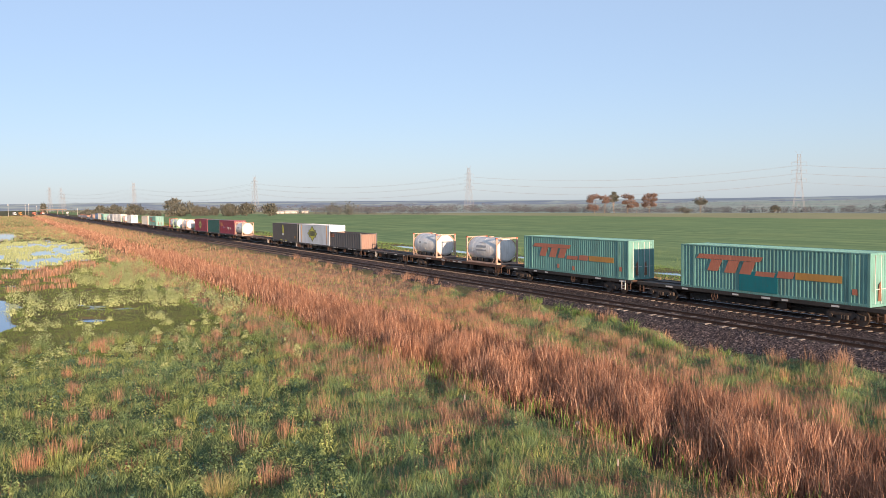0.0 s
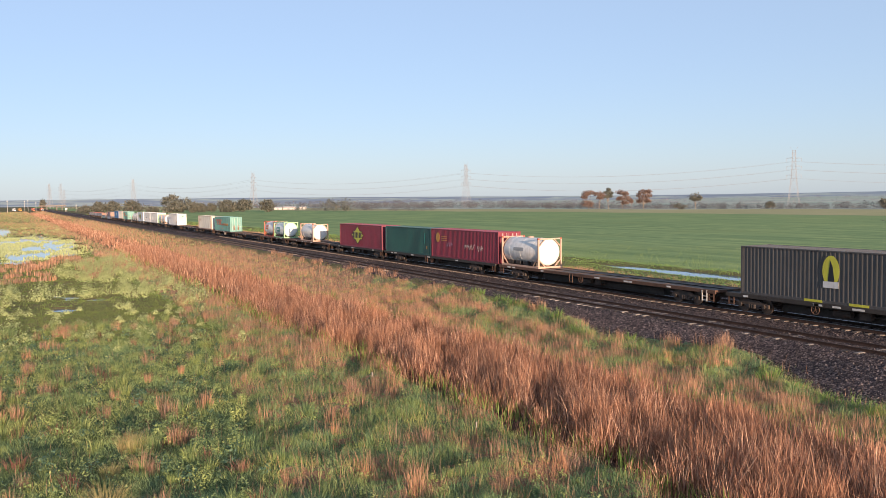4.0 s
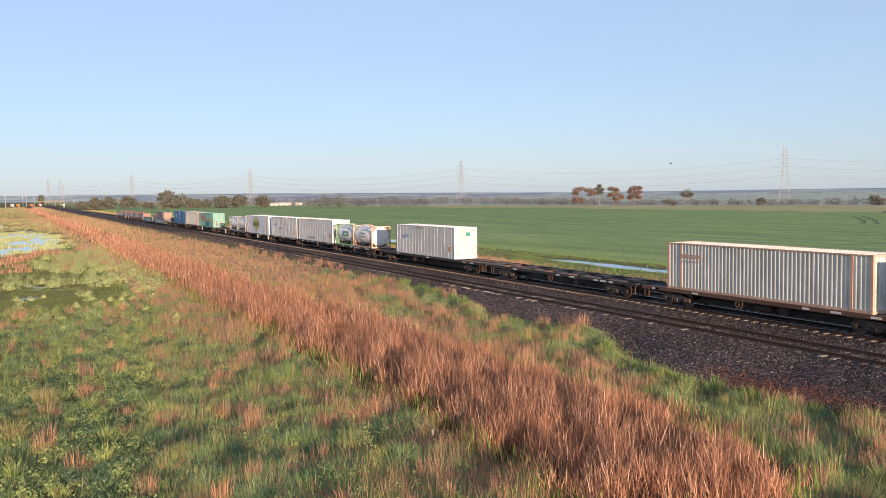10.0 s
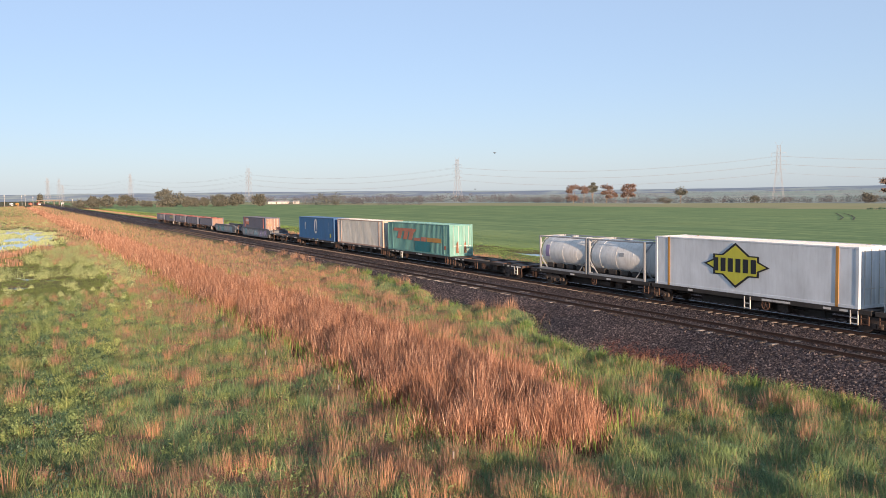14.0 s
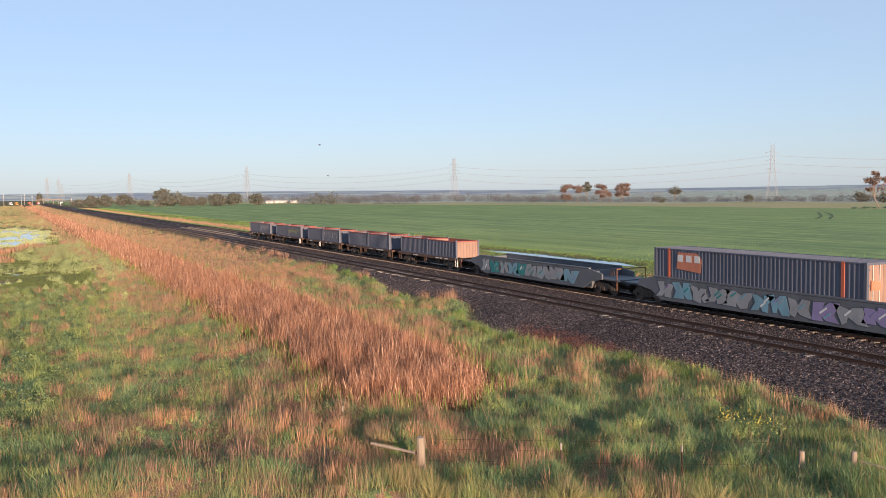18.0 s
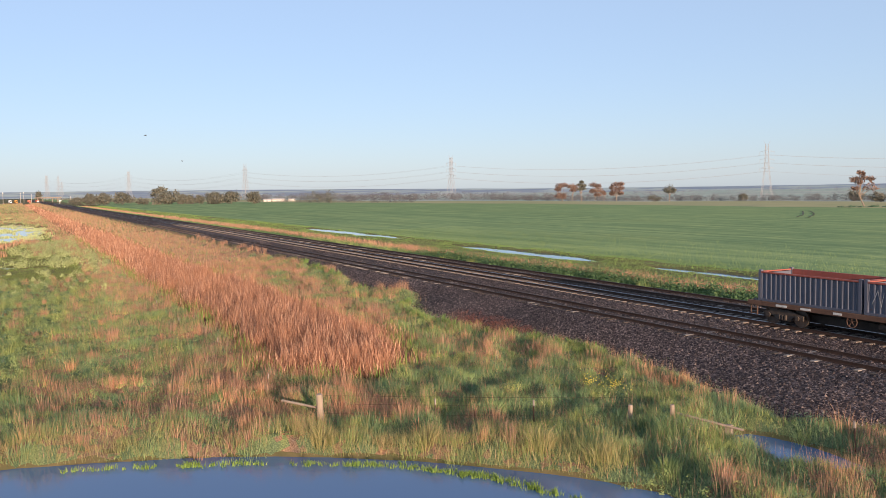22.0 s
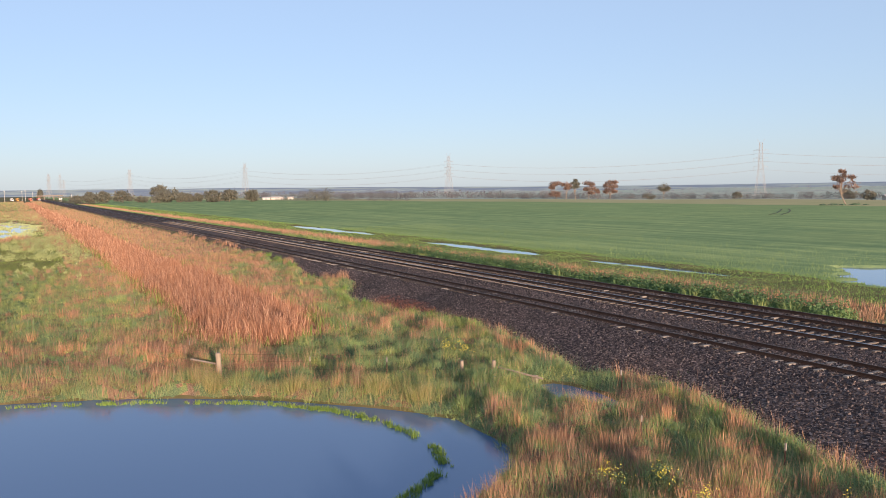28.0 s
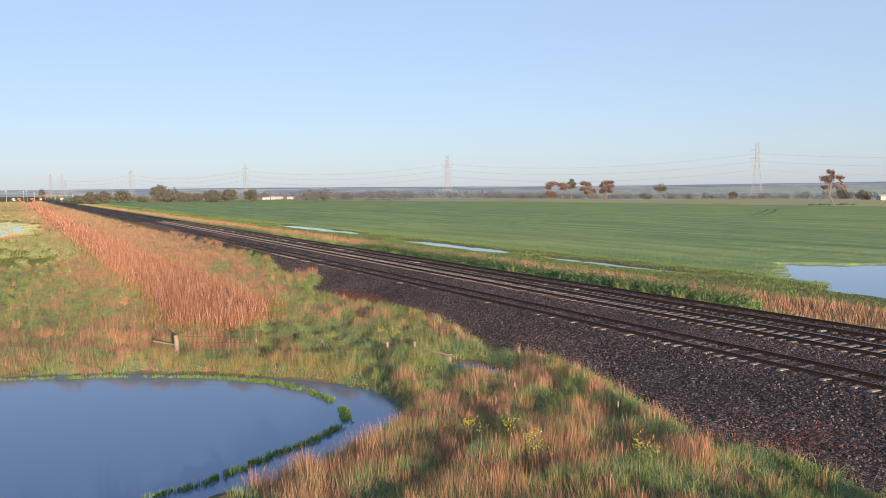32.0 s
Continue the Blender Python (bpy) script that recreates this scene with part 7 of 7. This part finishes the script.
for k, (x, y, w, d, h) in enumerate(((-948, 234, 9, 6, 2.2), (-944, 246, 14, 7, 2.4), (-938, 260, 7, 6, 2.4))):
    shed(x, y, w, d, h, 60, "low pale farm shed with a sheet-metal roof")
shed(-404, 604, 12, 8, 3.2, 60, "far farmhouse with a sheet-metal roof")


def overbridge():
    root = tagged(new("road_overbridge"), "flat pale concrete road bridge over the railway", "bridge")
    root.matrix_basis = pose(-1345, 10, 0)
    boxes("bridge_deck", [(-5, 5, -16, 20, 4.6, 5.5)], M_SLEEPER, root, c=0.05)
    for y in (-12, -5, 8, 15):
        boxes("pier", [(-3, 3, y - 0.6, y + 0.6, -1.5, 4.6)], M_SLEEPER, root)
    for x in (-4.9, 4.7):
        boxes("parapet", [(x, x + 0.2, -16, 20, 5.5, 6.1)], M_SLEEPER, root)


overbridge()


def lorry(x, y, cab, body, label):
    root = tagged(new("lorry"), label, "lorry", "parked vehicles at the crossing")
    root.matrix_basis = pose(x, y, -1.25, 0, 0, 15)
    boxes("cargo_body", [(-4.0, 2.2, -1.25, 1.25, 1.1, 4.0)], body, root, c=0.1)
    boxes("cab", [(2.5, 4.4, -1.2, 1.2, 0.7, 3.2)], cab, root, c=0.2)
    boxes("windscreen", [(4.4, 4.44, -1.0, 1.0, 1.9, 2.9)], M_BLACK, root)
    boxes("chassis", [(-4.0, 4.3, -0.5, 0.5, 0.6, 1.08)], M_UNDER, root)
    for px in (-3.0, -1.6, 3.2):
        for s in (-1.1, 1.1):
            v, f = lathe_data([(s - 0.15, 0.5), (s + 0.15, 0.5)], 12, "y", (px, 0, 0.5))
            solid("wheel", v, f, M_UNDER, root)


lorry(-1258, -38, M_WHITEPAINT, M_WHITEPAINT, "small white lorry parked far off")
lorry(-1255, -31, M_AMBER, M_AMBER, "amber lorry parked far off")
lorry(-1246, -15, M_ORANGE, M_ORANGE, "orange lorry parked far off")
lorry(-1241, -5, M_WHITEPAINT, M_FRAMEORANGE, "white and red lorry parked far off")


def mast(x, y, h, label, name="line_pole", lamp=None):
    root = tagged(new(name), label, "pole", "poles along the railway")
    root.matrix_basis = pose(x, y, -1.25)
    v, f = tube_data((0, 0, 0), (0, 0, h), 0.22, 6, 0.14)
    solid("shaft", v, f, M_CONCRETE, root)
    boxes("head", [(-0.3, 0.3, -0.5, 0.5, h - 1.6, h)], lamp or M_FRAMEGREY, root, c=0.05)


for x, y, h in ((-1251, -25, 14), (-1249, -21, 15), (-1093, -45, 14), (-1180, -13, 12), (-1120, 30, 8)):
    mast(x, y, h, "pale slender pole beside the far railway")
mast(-947, 9, 4.5, "short railway signal post with a pale head", "signal_post", M_WHITEPAINT)
mast(-1020, 14, 4.5, "short railway signal post with a pale head", "signal_post", M_WHITEPAINT)

# twin wheel tracks curving through the crop
M_TRAMPLED = plain("trampled_crop_soil", (0.035, 0.05, 0.02), (0.07, 0.085, 0.035), 1.5, 0.95, bump=0.3)
for k, pts in enumerate((((-183.5, 228), (-181.1, 225.7), (-166, 208), (-147.1, 185.3), (-133, 166)), ((-181.5, 229.5), (-178.9, 227), (-163, 209.5), (-144.4, 187), (-129, 166)))):
    v, f = [], []
    n = 40
    for i in range(n):
        s = i / (n - 1) * (len(pts) - 1)
        j = min(int(s), len(pts) - 2)
        p = Vector((*pts[j], 0)).lerp(Vector((*pts[j + 1], 0)), s - j)
        q = Vector((pts[j + 1][0] - pts[j][0], pts[j + 1][1] - pts[j][1], 0)).normalized()
        o = Vector((-q.y, q.x, 0)) * (0.26 + 0.05 * math.sin(i * 1.7))
        zz = float(ground_z(np.array(p.x), np.array(p.y))) + 0.10
        v += [(p.x - o.x, p.y - o.y, zz), (p.x + o.x, p.y + o.y, zz)]
    f = [(2 * i, 2 * i + 1, 2 * i + 3, 2 * i + 2) for i in range(n - 1)]
    solid("wheel_track", v, f, M_TRAMPLED, label="dark wheel track pressed through the crop", kind="structure")

# ---------------------------------------------------------------- fence


def post(x, y, h, r, tilt, label, square=False):
    root = tagged(new("fence_post"), label, "fence post", "fence by the pond")
    root.matrix_basis = pose(x, y, float(ground_z(np.array(x), np.array(y))) - 0.25, tilt, tilt * 0.6, 20)
    if square:
        boxes("shaft", [(-r, r, -r, r, 0, h + 0.25)], M_TIMBER, root, c=0.02)
    else:
        v, f = lathe_data([(0, r), (h * 0.6, r * 0.96), (h + 0.22, r * 0.9), (h + 0.25, r * 0.7)], 10, "z")
        solid("shaft", v, f, M_TIMBER, root)
    return root


post(10.2, -26.45, 1.15, 0.13, 4, "stout weathered round strainer post")
post(16.0, -17.2, 0.8, 0.09, -2, "weathered timber fence post")
post(16.75, -16.0, 0.85, 0.09, 3, "weathered timber fence post")
post(18.3, -14.9, 0.5, 0.1, -5, "short grey timber stump by the ditch", True)
post(-4.8, -25.2, 0.55, 0.12, 6, "short weathered stump at the reeds' edge")
post(-20.3, -24.9, 0.5, 0.12, 6, "short weathered stump at the reeds' edge")
for label, p, q in (("fallen grey timber brace rail", (8.6, -27.4, -0.50), (10.05, -26.55, -0.55)), ("leaning grey timber rail by the ditch", (16.9, -15.9, -0.62), (18.9, -14.9, -0.85))):
    v, f = tube_data(p, q, 0.05, 8, 0.042)
    solid("brace_rail", v, f, M_TIMBER, label=label, category="fence rail", group="fence by the pond")


def picket(x, y, h):
    root = tagged(new("steel_picket"), "thin steel fence picket with a white tip", "fence picket", "fence by the pond")
    root.matrix_basis = pose(x, y, float(ground_z(np.array(x), np.array(y))) - 0.2, random.uniform(-4, 4), random.uniform(-4, 4), random.uniform(0, 90))
    boxes("stake", [(-0.02, 0.02, -0.008, 0.008, 0, h), (-0.008, 0.008, 0.008, 0.03, 0, h)], M_RAIL, root)
    boxes("white_tip", [(-0.024, 0.024, -0.012, 0.034, h - 0.2, h + 0.01)], M_SLEEPER_PALE, root)


random.seed(9)
for k in range(9):
    picket(4.0 - k * 9.7, -26.7 - 0.012 * k + random.uniform(-0.3, 0.3), random.uniform(0.85, 1.1))
for x, y in ((12.3, -22.9), (14.2, -20.0), (21.5, -12.8), (27.0, -16.5), (31.5, -15.0)):
    picket(x, y, 1.15)
for z in (0.45, 0.8, 1.1):
    root = tagged(new("fence_wire"), "thin sagging fence wire along the pickets", "fence wire", "fence by the pond")
    v, f = wire_data([(16.0, -17.2, -1.2 + z), (13.1, -21.8, -1.23 + z), (10.2, -26.4, -1.2 + z), (2.8, -26.6, -1.24 + z), (-12.0, -26.65, -1.2 + z), (-27.0, -26.7, -1.2 + z)], 0.004)
    solid("strand", v, f, M_RAIL, root)

# ---------------------------------------------------------------- birds


def bird(label):
    root = tagged(new("bird"), label, "bird", "birds in flight")
    v, f = lathe_data([(-0.32, 0.02), (-0.2, 0.05), (0.0, 0.09), (0.2, 0.07), (0.3, 0.045), (0.38, 0.01)], 8, "x")
    solid("body", v, f, M_BIRD, root)
    for s in (-1, 1):
        v = [(0.14, 0, 0.012), (-0.12, 0, 0.012), (-0.14, s * 0.35, 0.012), (-0.06, s * 0.62, 0.012), (0.06, s * 0.34, 0.012)]
        v += [(a, b, c - 0.024) for a, b, c in v]
        f = [(0, 1, 2, 3, 4), (9, 8, 7, 6, 5)] + [(k, 5 + k, 5 + (k + 1) % 5, (k + 1) % 5) for k in range(5)]
        wing = solid("wing", v, f, M_BIRD, root)
        FLAPS.append((wing, s))
    return root


FLAPS = []
BIRDS = [(bird("dark waterbird flying low over the fields"), (-143.4, 14.0, 18.2), (-2.65, -8.0, 0.55), 19.0, 252), (bird("dark waterbird flying low over the fields"), (-193.3, 22.9, 14.2), (-2.97, -8.57, 1.03), 20.0, 251)]


def motions():
    """The train rolls past at one steady speed; two birds cross the sky, beating their wings."""
    for ob, s, z in MOVING:
        walk(ob, [(t, pose(s + SPEED * t, 0, z)) for t in (0.0, 8.0, 16.0, 24.0, 32.0)])
    for ob, at, speed, when, heading in BIRDS:
        walk(ob, [(t, pose(*(a + v * (t - when) for a, v in zip(at, speed)), 0, 0, heading)) for t in (0.0, 8.0, 16.0, 24.0, 32.0)])
    for wing, s in FLAPS:
        walk(wing, [(k * 0.125, pose(0, 0, 0, s * (28 if k % 2 else -16), 0, 0)) for k in range(257)])


motions()
